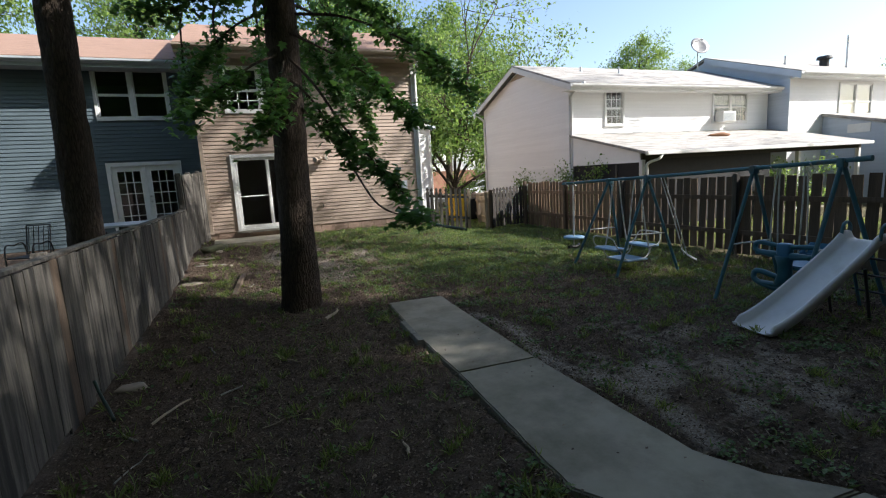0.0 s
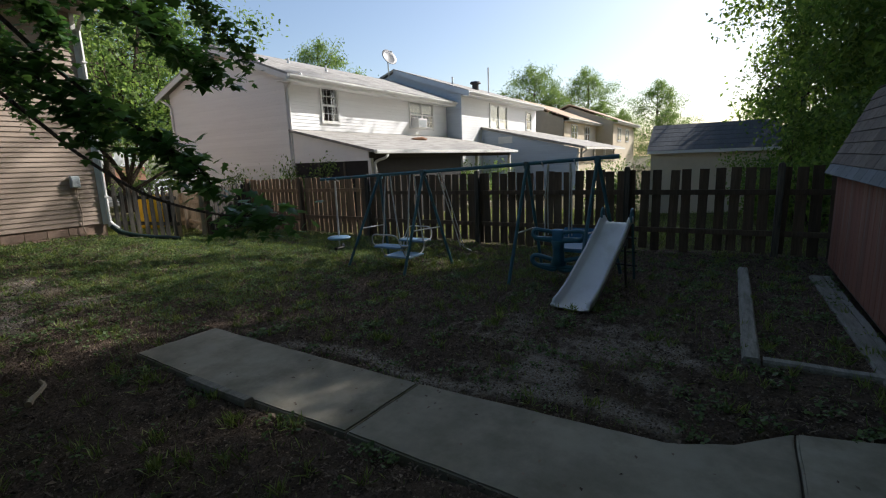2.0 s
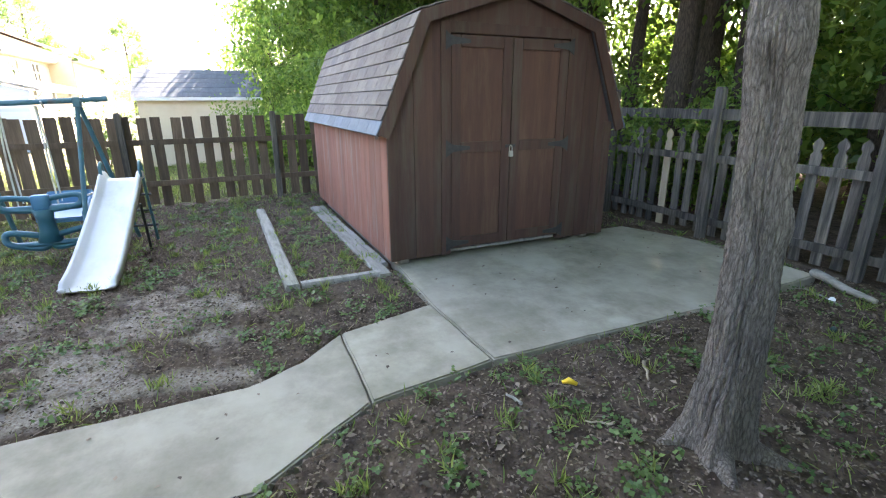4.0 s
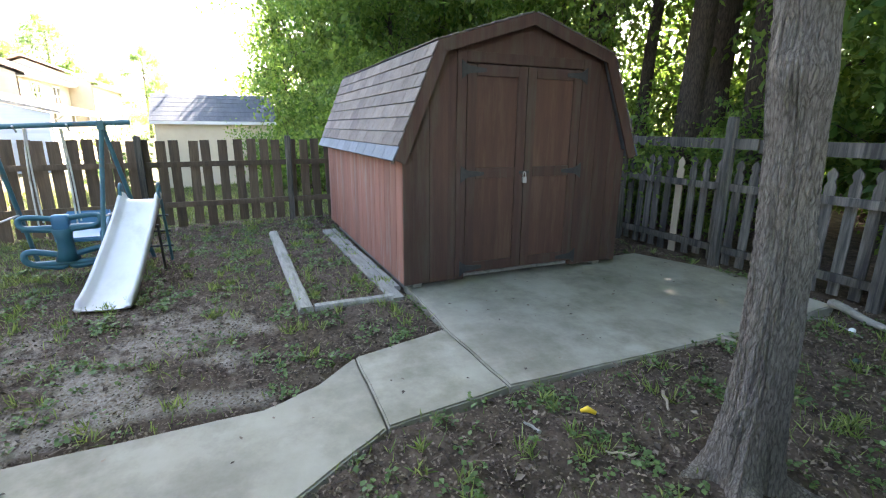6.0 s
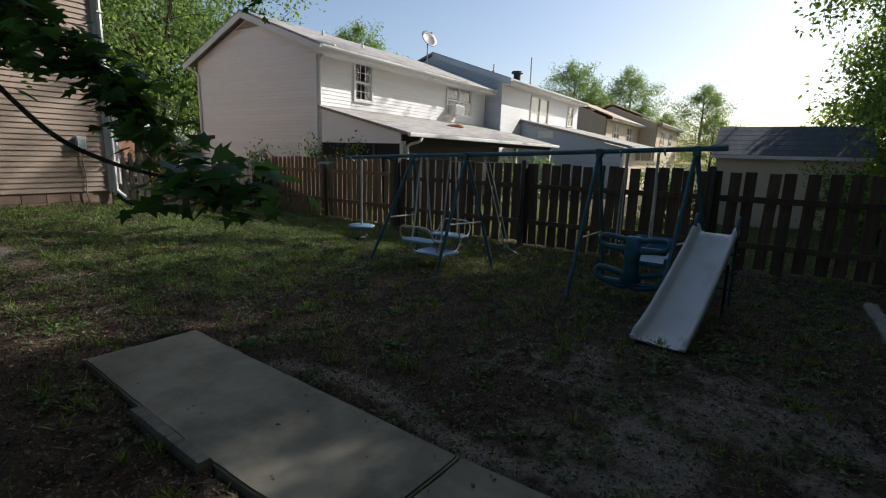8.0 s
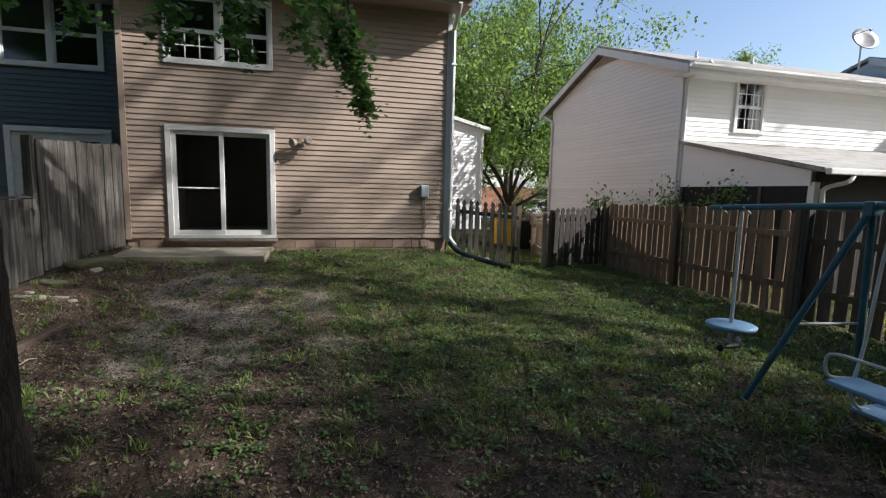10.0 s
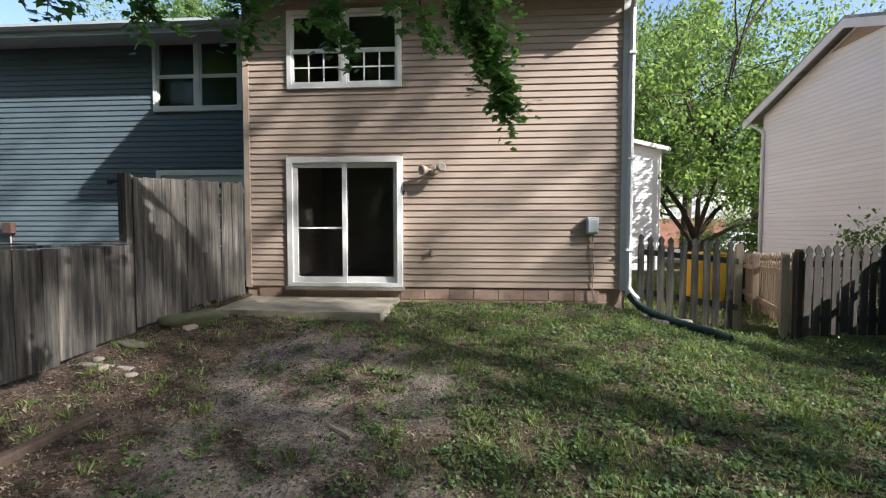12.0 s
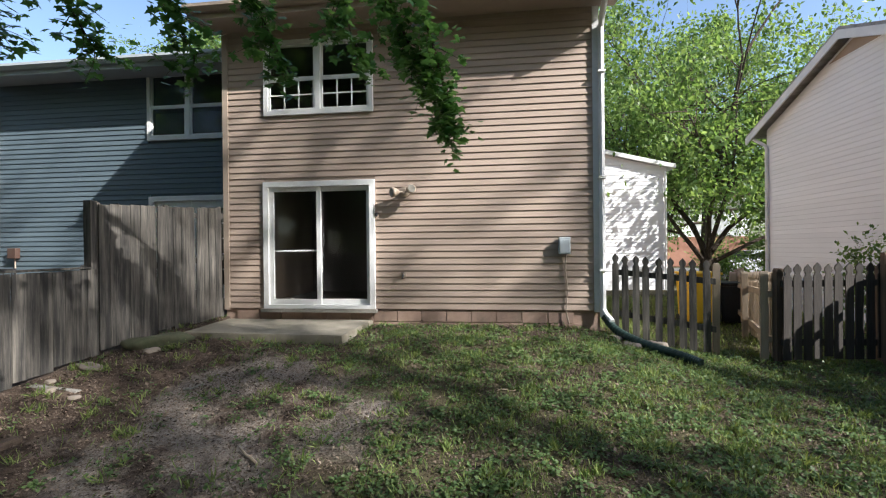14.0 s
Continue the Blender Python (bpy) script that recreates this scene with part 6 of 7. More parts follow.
def crown_tree(name, label, h, trunk_r, crown_r, crown_z, seed, leaf_mat, leaf=0.16, per=5, limbs=18, bark=M_BARK_DARK, at=(0, 0), lean_=(0, 0), kids=3, depth=2):
    """A full tree at the origin of its own frame."""
    rng = random.Random(seed)
    t = thing(name, label, "tree")
    bm = bmesh.new()
    pts = curve_pts([(0, 0, -0.3), (0.1 * rng.gauss(0, 1), 0.1 * rng.gauss(0, 1), h * 0.3), (lean_[0] * 0.6, lean_[1] * 0.6, h * 0.65), (*lean_, h * 0.95)], 5)
    n = len(pts)
    tube(bm, pts, [trunk_r * (1.25 if i == 0 else 1) * (1 - 0.9 * i / (n - 1)) + 0.01 for i in range(n)], 12, False)
    part("trunk", bm, bark, t, smooth=True)
    tips = []
    for k in range(limbs):
        f = (k + rng.random()) / limbs
        z = crown_z + (h * 0.95 - crown_z) * f
        i = min(int(z / (h * 0.95 + 0.3) * (n - 1)), n - 1)
        a = k * 2.4 + rng.uniform(-0.4, 0.4)
        prof = math.sin(math.pi * min(0.15 + 0.85 * f, 1) ** 0.8)
        L = crown_r * (0.25 + 0.5 * prof) * rng.uniform(0.75, 1.1)
        w = Vector((math.cos(a), math.sin(a), 0.15 + 0.8 * f))
        lm = bmesh.new()
        twigs(lm, (pts[i].x, pts[i].y, z), w, L, trunk_r * 0.3 * (1 - 0.6 * f), depth, rng, tips, 0.25, 0.85, kids)
        part("limb", lm, bark, t)
    V, F = leaves_at(tips, per, leaf, LEAF, LEAF_F, leaf * 1.7, seed, 0.7)
    spread("crown", V, F, leaf_mat, "", "dense green leaves", parent=t)
    t.location = (*at, zg(*at))
    return t


def put(tree, x, y, turn, size):
    m = pose(x, y, zg(x, y), 0, 0, turn)
    c = copy_thing(tree, m)
    c.scale = (size, size, size)
    return c


# neighbour's tree behind the board fence
rng0 = random.Random(5)
nt = thing("shade_tree", "tall tree with a leaning furrowed trunk behind the fence", "tree")
bm = rough_trunk(bmesh.new(), [(-2.22, 7.9, -0.3), (-2.2, 7.9, 1.2), (-2.13, 7.9, 4.0), (-2.1, 7.9, 7.5), (-2.1, 8.0, 11)], [0.28, 0.215, 0.19, 0.16, 0.08], 44, 0.07, 0.016, 9)
part("trunk", bm, M_BARK_DARK, nt, smooth=True)
tips = []
for k in range(16):
    a = k * 2.4
    z = rng0.uniform(4.6, 10.5)
    lm = bmesh.new()
    twigs(lm, (-2.12, 7.9, z), (math.cos(a), math.sin(a), 0.3), rng0.uniform(2.0, 3.0), 0.06, 2, rng0, tips, 0.35, 0.8, 3)
    part("limb", lm, M_BARK_DARK, nt)
V, F = leaves_at(tips, 8, 0.13, MAPLE, MAPLE_F, 0.14, 6)
spread("crown", V, F, M_LEAF_MAPLE, "", "large lobed green leaves", parent=nt)

# tree at the edge of the patio
pt = thing("oak_tree", "grey deeply furrowed trunk with spreading mossy roots by the patio", "tree")
zt = zg(0.80, -0.18)
bm = rough_trunk(bmesh.new(), [(0.84, -0.10, zt - 0.06), (0.84, -0.12, 0.3), (0.88, -0.13, 1.2), (0.95, -0.11, 2.2), (1.1, -0.05, 5.0), (1.1, 0.0, 9.0)], [0.14, 0.108, 0.102, 0.102, 0.09, 0.05], 120, 0.016, 0.017, 2, barkf=9.0,
                 knots=((2.2, 1.62, 0.05, 0.10), (3.9, 0.9, 0.02, 0.08)), flare=((0.9, 0.12), (2.2, 0.15), (3.6, 0.11), (5.2, 0.12)))
part("trunk", bm, M_BARK, pt, smooth=True)
for ang, ln, r in ((2.3, 0.30, 0.06), (3.6, 0.42, 0.055), (5.3, 0.5, 0.055), (1.0, 0.28, 0.05)):
    bm = bmesh.new()
    P = [Vector((0.84 + math.cos(ang + 0.25 * s) * (0.12 + ln * s), -0.11 + math.sin(ang + 0.25 * s) * (0.12 + ln * s), 0)) for s in (0, 0.3, 0.6, 1)]
    for p, dz in zip(P, (0.045, 0.005, -0.025, -0.06)):
        p.z = zg(p.x, p.y) + dz
    c = curve_pts(P, 6)
    tube(bm, c, [r * (1 - 0.7 * i / (len(c) - 1)) for i in range(len(c))], 10)
    part("root", bm, M_BARK, pt, smooth=True)
tips = []
for k in range(18):
    a = k * 2.4
    z = rng0.uniform(4.2, 8.6)
    lm = bmesh.new()
    twigs(lm, (1.06, -0.06, z), (math.cos(a), math.sin(a), 0.35), rng0.uniform(2.2, 3.3), 0.05, 2, rng0, tips, 0.3, 0.8, 3)
    part("limb", lm, M_BARK, pt)
V, F = leaves_at(tips, 6, 0.14, LEAF, LEAF_F, 0.16, 7)
spread("crown", V, F, M_LEAF_WOODS, "", "green leaves high above", parent=pt)

# woods beyond the back fence and beside the shed, with tall trees added to cast shade
WOOD = "tall woodland tree with dark trunk and dense green crown"
kinds = [crown_tree("woodland_tree", WOOD, 14, 0.20, 4.4, 2.6, 31, M_LEAF_WOODS, 0.17, 9, 26, at=(4.2, -8.5), kids=4),
         crown_tree("woodland_tree", WOOD, 16, 0.24, 4.8, 3.6, 32, M_LEAF_WOODS, 0.17, 8, 26, at=(10.0, -7.2), kids=4),
         crown_tree("woodland_tree", WOOD, 11, 0.15, 3.8, 0.9, 33, M_LEAF_WOODS, 0.16, 14, 26, at=(12.6, -3.4), kids=4),
         # the very tall kinds are added: crowns above view that dapple lawn and walls
         crown_tree("woodland_tree", "very tall tree, high crown added to shade the yard", 21, 0.32, 6.0, 9.5, 34, M_LEAF_WOODS, 0.26, 4, 18, at=(18.5, -3.8), lean_=(0.5, 2.0), kids=2),
         crown_tree("woodland_tree", WOOD, 15, 0.21, 4.2, 5.6, 35, M_LEAF_WOODS, 0.17, 5, 22, at=(5.5, -4.9), lean_=(-0.9, 0.3), kids=4),
         crown_tree("woodland_tree", "very tall leaning tree, high crown added out of view for shade", 22, 0.30, 5.0, 14.5, 36, M_LEAF_WOODS, 0.26, 5, 14, at=(23.5, -2.4), lean_=(-1.0, 6.0), kids=2)]
# added unseen crown that breaks up the sun on the tan wall
kinds.append(crown_tree("woodland_tree", "very tall tree, open clumped crown added out of view for dappled shade", 26, 0.30, 6.5, 15.0, 37, M_LEAF_WOODS, 0.34, 4, 12, at=(28.0, -0.5), lean_=(-1.0, 5.0), kids=1))
for k in kinds:
    tagged(k, group="woodland trees")
spots = [(4, 5.7, -5.7, 40, 1.15), (4, 4.7, -5.6, 200, 0.9), (4, 7.0, -5.5, 90, 0.7), (4, 3.0, -5.9, 130, 0.65), (4, 1.2, -5.5, 260, 0.9), (4, 8.9, -5.8, 300, 0.9), (0, 16.5, -2.2, 40, 1.0), (2, 14.6, -1.6, 100, 0.8), (2, 11.0, -1.6, 10, 0.62), (1, 19.5, -5.5, 200, 1.05), (0, 14.0, -7.0, 310, 1.1), (1, 6.5, -10.5, 20, 1.0), (2, 2.6, -8.2, 260, 1.0), (0, 1.0, -9.5, 160, 1.0),
         (1, -2.5, -7.0, 80, 1.0), (0, -6.5, -9.5, 45, 1.0), (1, -8.0, -3.5, 15, 1.0), (0, 22.5, -9.0, 75, 1.15),
         (2, 4.0, -13.0, 20, 1.3), (2, 0.0, -16.0, 90, 1.5), (2, 27.0, -13.0, 33, 1.5), (2, -4.5, -12.0, 120, 1.4), (2, 19.0, -2.2, 200, 0.85), (2, -9, -14, 10, 1.4),
         # the last four are unseen, added to darken reflections in the blue house's window
         (3, 14.0, -4.4, 330, 0.9), (5, 21.0, -6.5, 0, 1.1), (1, -11.5, -4.5, 70, 1.25), (0, -15.0, -1.0, 160, 1.35), (1, -10.0, -10.0, 230, 1.4), (0, -18.0, 4.0, 20, 1.3)]
for k, x, y, turn, size in spots:
    put(kinds[k], x, y, turn, size)


def shrub(name, label, r, h, seed, leaf, count, mat, at):
    """A bush: stems from one foot and a ragged mass of leaves."""
    rng = random.Random(seed)
    t = thing(name, label, "shrub")
    tips = []
    for k in range(count):
        a = k * 2.4
        bm = bmesh.new()
        twigs(bm, (0.05 * math.cos(a), 0.05 * math.sin(a), -0.05), (math.cos(a) * r / h * rng.uniform(0.3, 1.2), math.sin(a) * r / h * rng.uniform(0.3, 1.2), 1), h * rng.uniform(0.5, 0.95), 0.018, 2, rng, tips, 0.2, 0.8, 3)
        part("stem", bm, M_BARK_DARK, t)
    V, F = leaves_at(tips, 5, leaf, LEAF, LEAF_F, leaf * 1.2, seed, 0.7)
    spread("foliage", V, F, mat, "", "ragged green leaves", parent=t)
    t.location = (*at, zg(*at))
    return t


bush = shrub("shrub", "wild green shrub at the edge of the woods", 1.3, 2.1, 51, 0.12, 12, M_LEAF_WOODS, (11.0, -3.6))
tagged(bush, group="woodland shrubs")
for x, y, turn, size in ((1.2, -4.9, 30, 0.7), (-0.8, -4.6, 80, 1.05), (4.6, -4.3, 200, 0.72), (6.3, -4.3, 110, 0.8), (8.0, -4.3, 10, 0.9), (9.8, -3.0, 70, 1.0), (2.2, -6.8, 150, 1.3), (5.4, -7.6, 250, 1.4), (0.0, -7.4, 300, 1.3), (8.6, -8.0, 20, 1.5), (11.8, -5.0, 60, 1.4),
                         (-2.8, -5.0, 10, 1.1), (3.5, -9.5, 0, 1.6), (-3.0, -9.5, 0, 1.6), (7.0, -12.0, 50, 1.8), (1.5, -12.5, 90, 1.8), (13.0, -9.5, 30, 1.8), (10.6, -0.6, 30, 0.85), (12.6, 0.2, 99, 0.9), (14.0, 0.4, 160, 0.8)):
    put(bush, x, y, turn, size)

# trees in the distance
fork = thing("street_tree", "broad sunlit tree forking low into arching stems", "tree")
rf = random.Random(44)
part("trunk", tube(bmesh.new(), [(0, 0, -0.3), (0, 0, 0.5), (0.02, 0, 1.2)], [0.42, 0.34, 0.30], 14), M_BARK_DARK, fork, smooth=True)
tips = []
for k, (dx, dy, dz, ln) in enumerate(((-0.5, -0.2, 0.75, 4.6), (0.95, -0.1, 0.5, 4.4), (-0.15, 0.3, 1.0, 7.2), (0.2, -0.2, 1.0, 7.8), (0.4, 0.4, 1.0, 6.4), (-0.35, 0.3, 1.0, 6.2), (0.1, -0.6, 0.9, 5.4))):
    lm = bmesh.new()
    twigs(lm, (0.08 * dx, 0.08 * dy, 0.9 + 0.1 * k), (dx, dy, dz), ln, 0.10, 3, rf, tips, -0.1, 0.85, 4)
    part("stem", lm, M_BARK_DARK, fork)
for k in range(30):
    a = k * 2.4
    lm = bmesh.new()
    h_ = 3.7 + 0.13 * k
    twigs(lm, (0.35 * math.cos(a), 0.35 * math.sin(a), h_), (math.cos(a), math.sin(a), 0.25), rf.uniform(1.6, 2.7), 0.03, 2, rf, tips, 0.3, 0.8, 3)
    part("limb", lm, M_BARK_DARK, fork)
V, F = leaves_at(tips, 5, 0.20, LEAF, LEAF_F, 0.30, 45, 0.7)
spread("crown", V, F, M_LEAF_FAR, "", "sunlit green leaves with gaps of sky", parent=fork)
fork.location = (11.3, 26.5, zg(11.3, 26.5))
sunny = crown_tree("street_tree", "broad sunlit street tree with forked limbs", 13, 0.30, 5.2, 2.6, 41, M_LEAF_FAR, 0.20, 5, 28, at=(22.5, 62.0), kids=4)
tagged(sunny, group="sunlit distant trees")
for x, y, turn, size in ((7.5, 34, 60, 1.15), (16.5, 40, 190, 1.2), (25.5, 48, 20, 1.1), (50, 52, 120, 1.35), (-6, 38, 80, 1.1), (1.5, 44, 210, 1.1), (60, 22, 200, 0.75), (64, 17, 100, 0.62), (58, 12.8, 30, 0.5), (62, 25, 300, 1.0), (70, 20, 30, 1.0), (60, 8.5, 70, 0.5), (11, 52, 20, 1.3), (-14, 34, 20, 1.1), (20, 56, 140, 1.3), (78, 12, 220, 0.9)):
    put(sunny, x, y, turn, size)
low = shrub("shrub", "small leafy shrub against the white house", 0.6, 1.5, 52, 0.10, 8, M_LEAF_FAR, (10.2, 13.6))
tagged(low, group="shrubs by the terrace")
for x, y, turn, size in ((10.0, 15.6, 40, 0.9), (10.3, 12.6, 90, 0.8), (16.6, 10.5, 10, 0.9), (14.6, 27.5, 60, 1.2), (16.2, 28.5, 160, 1.3), (13.4, 30.0, 30, 1.1), (15.2, 4.9, 60, 0.85), (18.8, 30.2, 10, 1.4)):
    put(low, x, y, turn, size)

# ---------------------------------------------------------------- things on and round the houses
def wall_lamp(x, z):
    """A double spotlight on a round base plate."""
    s = thing("wall_lamp", "grey twin-head outdoor spotlight on the tan siding", "lamp")
    y = TY - 0.02
    part("base_plate", tube(bmesh.new(), [(x, y, z), (x, y - 0.035, z), (x, y - 0.05, z)], [0.085, 0.08, 0.04], 18), M_TAN_TRIM, s)
    for k, d in ((-1, Vector((-0.75, -0.7, -0.1))), (1, Vector((0.6, -0.8, 0.15)))):
        d = d.normalized()
        a = Vector((x + 0.03 * k, y - 0.045, z))
        part("arm", tube(bmesh.new(), [a, a + d * 0.09], 0.014, 8), M_TAN_TRIM, s)
        head = part("lamp_head", tube(bmesh.new(), [a + d * 0.07, a + d * 0.10, a + d * 0.17, a + d * 0.20], [0.026, 0.05, 0.078, 0.08], 18), M_TAN_TRIM, s, smooth=True)
        part("lens", tube(bmesh.new(), [a + d * 0.188, a + d * 0.204], [0.07, 0.06], 18), M_TIMBER, head, "pale reflector lens")
    return s


wall_lamp(1.91, 2.18)


def meter_box():
    s = thing("meter_box", "grey electric box with a cable on the tan siding", "electric box")
    part("box", box(bmesh.new(), (4.31, TY - 0.13, 1.16), (4.48, TY - 0.02, 1.42), bevel=0.012), M_GREY_TRIM, s)
    part("cover", box(bmesh.new(), (4.325, TY - 0.14, 1.18), (4.465, TY - 0.131, 1.38), bevel=0.004), M_GREY_TRIM, s)
    part("cable", tube(bmesh.new(), curve_pts([(4.42, TY - 0.05, 1.17), (4.41, TY - 0.045, 0.9), (4.44, TY - 0.04, 0.6), (4.42, TY - 0.045, 0.3), (4.46, TY - 0.05, 0.08)], 6), 0.011, 8), M_TAN_TRIM, s)
    return s


meter_box()
tap = thing("garden_tap", "small brass garden tap low on the siding", "tap")
part("escutcheon", box(bmesh.new(), (1.83, TY - 0.035, 0.80), (1.92, TY - 0.02, 0.88), bevel=0.006), M_TAN_TRIM, tap)
part("spout", tube(bmesh.new(), curve_pts([(1.875, TY - 0.03, 0.84), (1.875, TY - 0.09, 0.85), (1.875, TY - 0.12, 0.80)], 4), 0.014, 8), M_IRON, tap)
part("handwheel", tube(bmesh.new(), [(1.875, TY - 0.08, 0.875), (1.875, TY - 0.08, 0.89)], 0.028, 10), M_IRON, tap)
hook = thing("door_bell", "small black fitting beside the sliding door", "door bell")
part("body", box(bmesh.new(), (1.415, TY - 0.07, 1.80), (1.455, TY - 0.021, 1.85), bevel=0.006), M_IRON, hook)
bm_ = thing("electric_box", "small brown electric box on the blue siding", "electric box")
part("box", box(bmesh.new(), (-6.95, BY - 0.13, 1.14), (-6.75, BY - 0.02, 1.36), bevel=0.012), M_SHED_DARK, bm_)
part("cable", tube(bmesh.new(), curve_pts([(-6.85, BY - 0.05, 1.15), (-6.83, BY - 0.05, 0.7), (-6.78, BY - 0.05, 0.2)], 4), 0.014, 8), M_TAN_TRIM, bm_)
bl = thing("wall_lamp", "dark metal wall lamp on the blue siding", "lamp")
part("base_plate", box(bmesh.new(), (-4.52, BY - 0.05, 2.10), (-4.40, BY - 0.02, 2.26), bevel=0.008), M_IRON, bl)
for dx in (-0.06, 0.06):
    part("lamp_head", tube(bmesh.new(), [(-4.46 + dx, BY - 0.05, 2.2), (-4.46 + dx * 1.6, BY - 0.14, 2.16), (-4.46 + dx * 1.8, BY - 0.2, 2.14)], [0.02, 0.04, 0.055], 10), M_IRON, bl)

# drain pipe from the downspout, ribbed
dp = thing("drain_pipe", "dark green corrugated drain pipe leading from the downspout", "pipe")
c = curve_pts([(4.97, 14.28, 0.22), (5.1, 14.08, 0.05), (5.35, 13.72, -0.06), (5.72, 13.25, -0.13), (5.86, 13.05, -0.17)], 14)
part("pipe", tube(bmesh.new(), c, [0.056 + 0.006 * (i % 2) for i in range(len(c))], 14, True), M_GREEN_PIPE, dp)


def stone(x, y, sx, sy, sz, seed, label="flat grey fieldstone half sunk in the soil", mat=M_ROCK, name="stone"):
    bm = bmesh.new()
    bmesh.ops.create_icosphere(bm, subdivisions=3, radius=1.0)
    for v in bm.verts:
        n = noise.noise(v.co * 1.3 + Vector((seed, seed * 2, 0)))
        v.co *= 1 + 0.28 * n
        v.co.z = max(min(v.co.z, 0.72 + 0.1 * n), -0.7)
        v.co = Vector((v.co.x * sx, v.co.y * sy, v.co.z * sz))
    ob = part(name, bm, mat, smooth=True, at=pose(x, y, zg(x, y) + sz * 0.25, 0, 0, seed * 57))
    return tagged(ob, label, "stone")


for i, (x, y, sx, sy, sz) in enumerate(((5.22, 13.72, 0.22, 0.13, 0.05), (5.62, 13.95, 0.17, 0.08, 0.09), (5.05, 14.0, 0.13, 0.1, 0.05), (-1.18, 11.7, 0.1, 0.28, 0.04), (-0.98, 11.05, 0.08, 0.05, 0.04), (-1.2, 11.25, 0.05, 0.05, 0.03), (-0.62, 10.95, 0.06, 0.04, 0.03), (-1.25, 9.6, 0.13, 0.22, 0.04), (-1.22, 4.9, 0.13, 0.1, 0.04), (-0.9, 12.3, 0.09, 0.06, 0.05))):
    stone(x, y, sx, sy, sz, i + 1.3)
stone(-1.02, 12.55, 0.42, 0.16, 0.13, 4.1, "mossy rotting log lying beside the stoop", M_MOSS_ROCK, "log")
timber((1.56, 5.5), (1.52, 4.68), 0.08, 0.09, 0.03, "dark rotten edging board along the walk", M_TIMBER)


# bins in the side passage
def bin_(x, y, w, d, h, mat, label, turn=0):
    s = thing("bin", label, "bin", at=(0, 0, 0))
    z = zg(x, y)
    m = pose(x, y, z, 0, 0, turn)
    bm = bmesh.new()
    prism(bm, [(-w * 0.42, 0.04), (w * 0.42, 0.04), (w * 0.5, h), (-w * 0.5, h)], "y", -d / 2, d / 2)
    bmesh.ops.bevel(bm, geom=list(bm.edges), offset=0.025, segments=2, affect="EDGES")
    part("body", bm, mat, s, at=m)
    part("lid", box(bmesh.new(), (-w * 0.53, -d * 0.54, h), (w * 0.53, d * 0.54, h + 0.05), bevel=0.02), mat, s, at=m)
    for k in (-1, 1):
        part("wheel", tube(bmesh.new(), [(k * w * 0.4 - 0.02, d * 0.5, 0.08), (k * w * 0.4 + 0.02, d * 0.5, 0.08)], 0.08, 14), M_RUBBER, s, at=m)
    return s


bin_(7.32, 17.0, 0.62, 0.6, 0.98, M_YELLOW, "bright yellow plastic bin behind the picket fence", 5)
bin_(7.98, 17.1, 0.60, 0.6, 0.78, M_RUBBER, "black plastic bin beside the passage fence", -4)


# ---------------------------------------------------------------- roofs across the fence
def dish():
    s = thing("satellite_dish", "grey satellite dish on a short roof mast", "satellite dish")
    b = Vector((20.4, 17.5, 5.72))
    part("mast", tube(bmesh.new(), curve_pts([b + Vector((0, 0, -0.1)), b + Vector((0, 0, 0.75)), b + Vector((-0.02, 0.02, 1.05))], 4), 0.03, 8), M_STEEL, s)
    n = Vector((-0.2, -0.85, 0.5)).normalized()
    c = b + Vector((0, -0.08, 1.12))
    bm = bmesh.new()
    pts = [c + n * (0.10 * (r * r) - 0.05) for r in (0.0, 0.35, 0.7, 1.0, 1.0, 0.7, 0.35, 0.0)]
    pts = [p - n * (0.012 if i > 3 else 0) for i, p in enumerate(pts)]
    u = n.orthogonal().normalized()
    v = n.cross(u)
    rings = []
    for i, r in enumerate((0.02, 0.17, 0.33, 0.48, 0.48, 0.33, 0.17, 0.02)):
        rings.append([bm.verts.new(pts[i] + (u * math.cos(a) + v * math.sin(a) * 0.92) * r) for a in (2 * math.pi * k / 24 for k in range(24))])
    for p, q in zip(rings, rings[1:]):
        for k in range(24):
            bm.faces.new((p[k], p[(k + 1) % 24], q[(k + 1) % 24], q[k]))
    bm.faces.new(rings[0]); bm.faces.new(rings[-1])
    bmesh.ops.recalc_face_normals(bm, faces=bm.faces)
    part("reflector", bm, surf("grey_dish_metal", (0.17, 0.17, 0.175), (0.23, 0.23, 0.235), 8, 0.5, 0.05), s, smooth=True)
    part("feed_arm", tube(bmesh.new(), [c - v * 0.35, c + n * 0.4 - v * 0.1], 0.014, 6), M_STEEL, s)
    part("feed_horn", tube(bmesh.new(), [c + n * 0.4 - v * 0.1, c + n * 0.32 - v * 0.08], 0.04, 8), M_GREY_TRIM, s)
    return s


dish()
ac = thing("window_air_conditioner", "white window air conditioner resting in the open sash", "air conditioner")
part("case", box(bmesh.new(), (17.75, WY - 0.42, 2.98), (18.45, WY - 0.03, 3.38), bevel=0.02), M_TRIM, ac)
for i in range(7):
    part("louvre", boxes(((17.8, WY - 0.435, 3.03 + 0.045 * i), (18.4, WY - 0.421, 3.05 + 0.045 * i))), M_GREY_TRIM, ac)
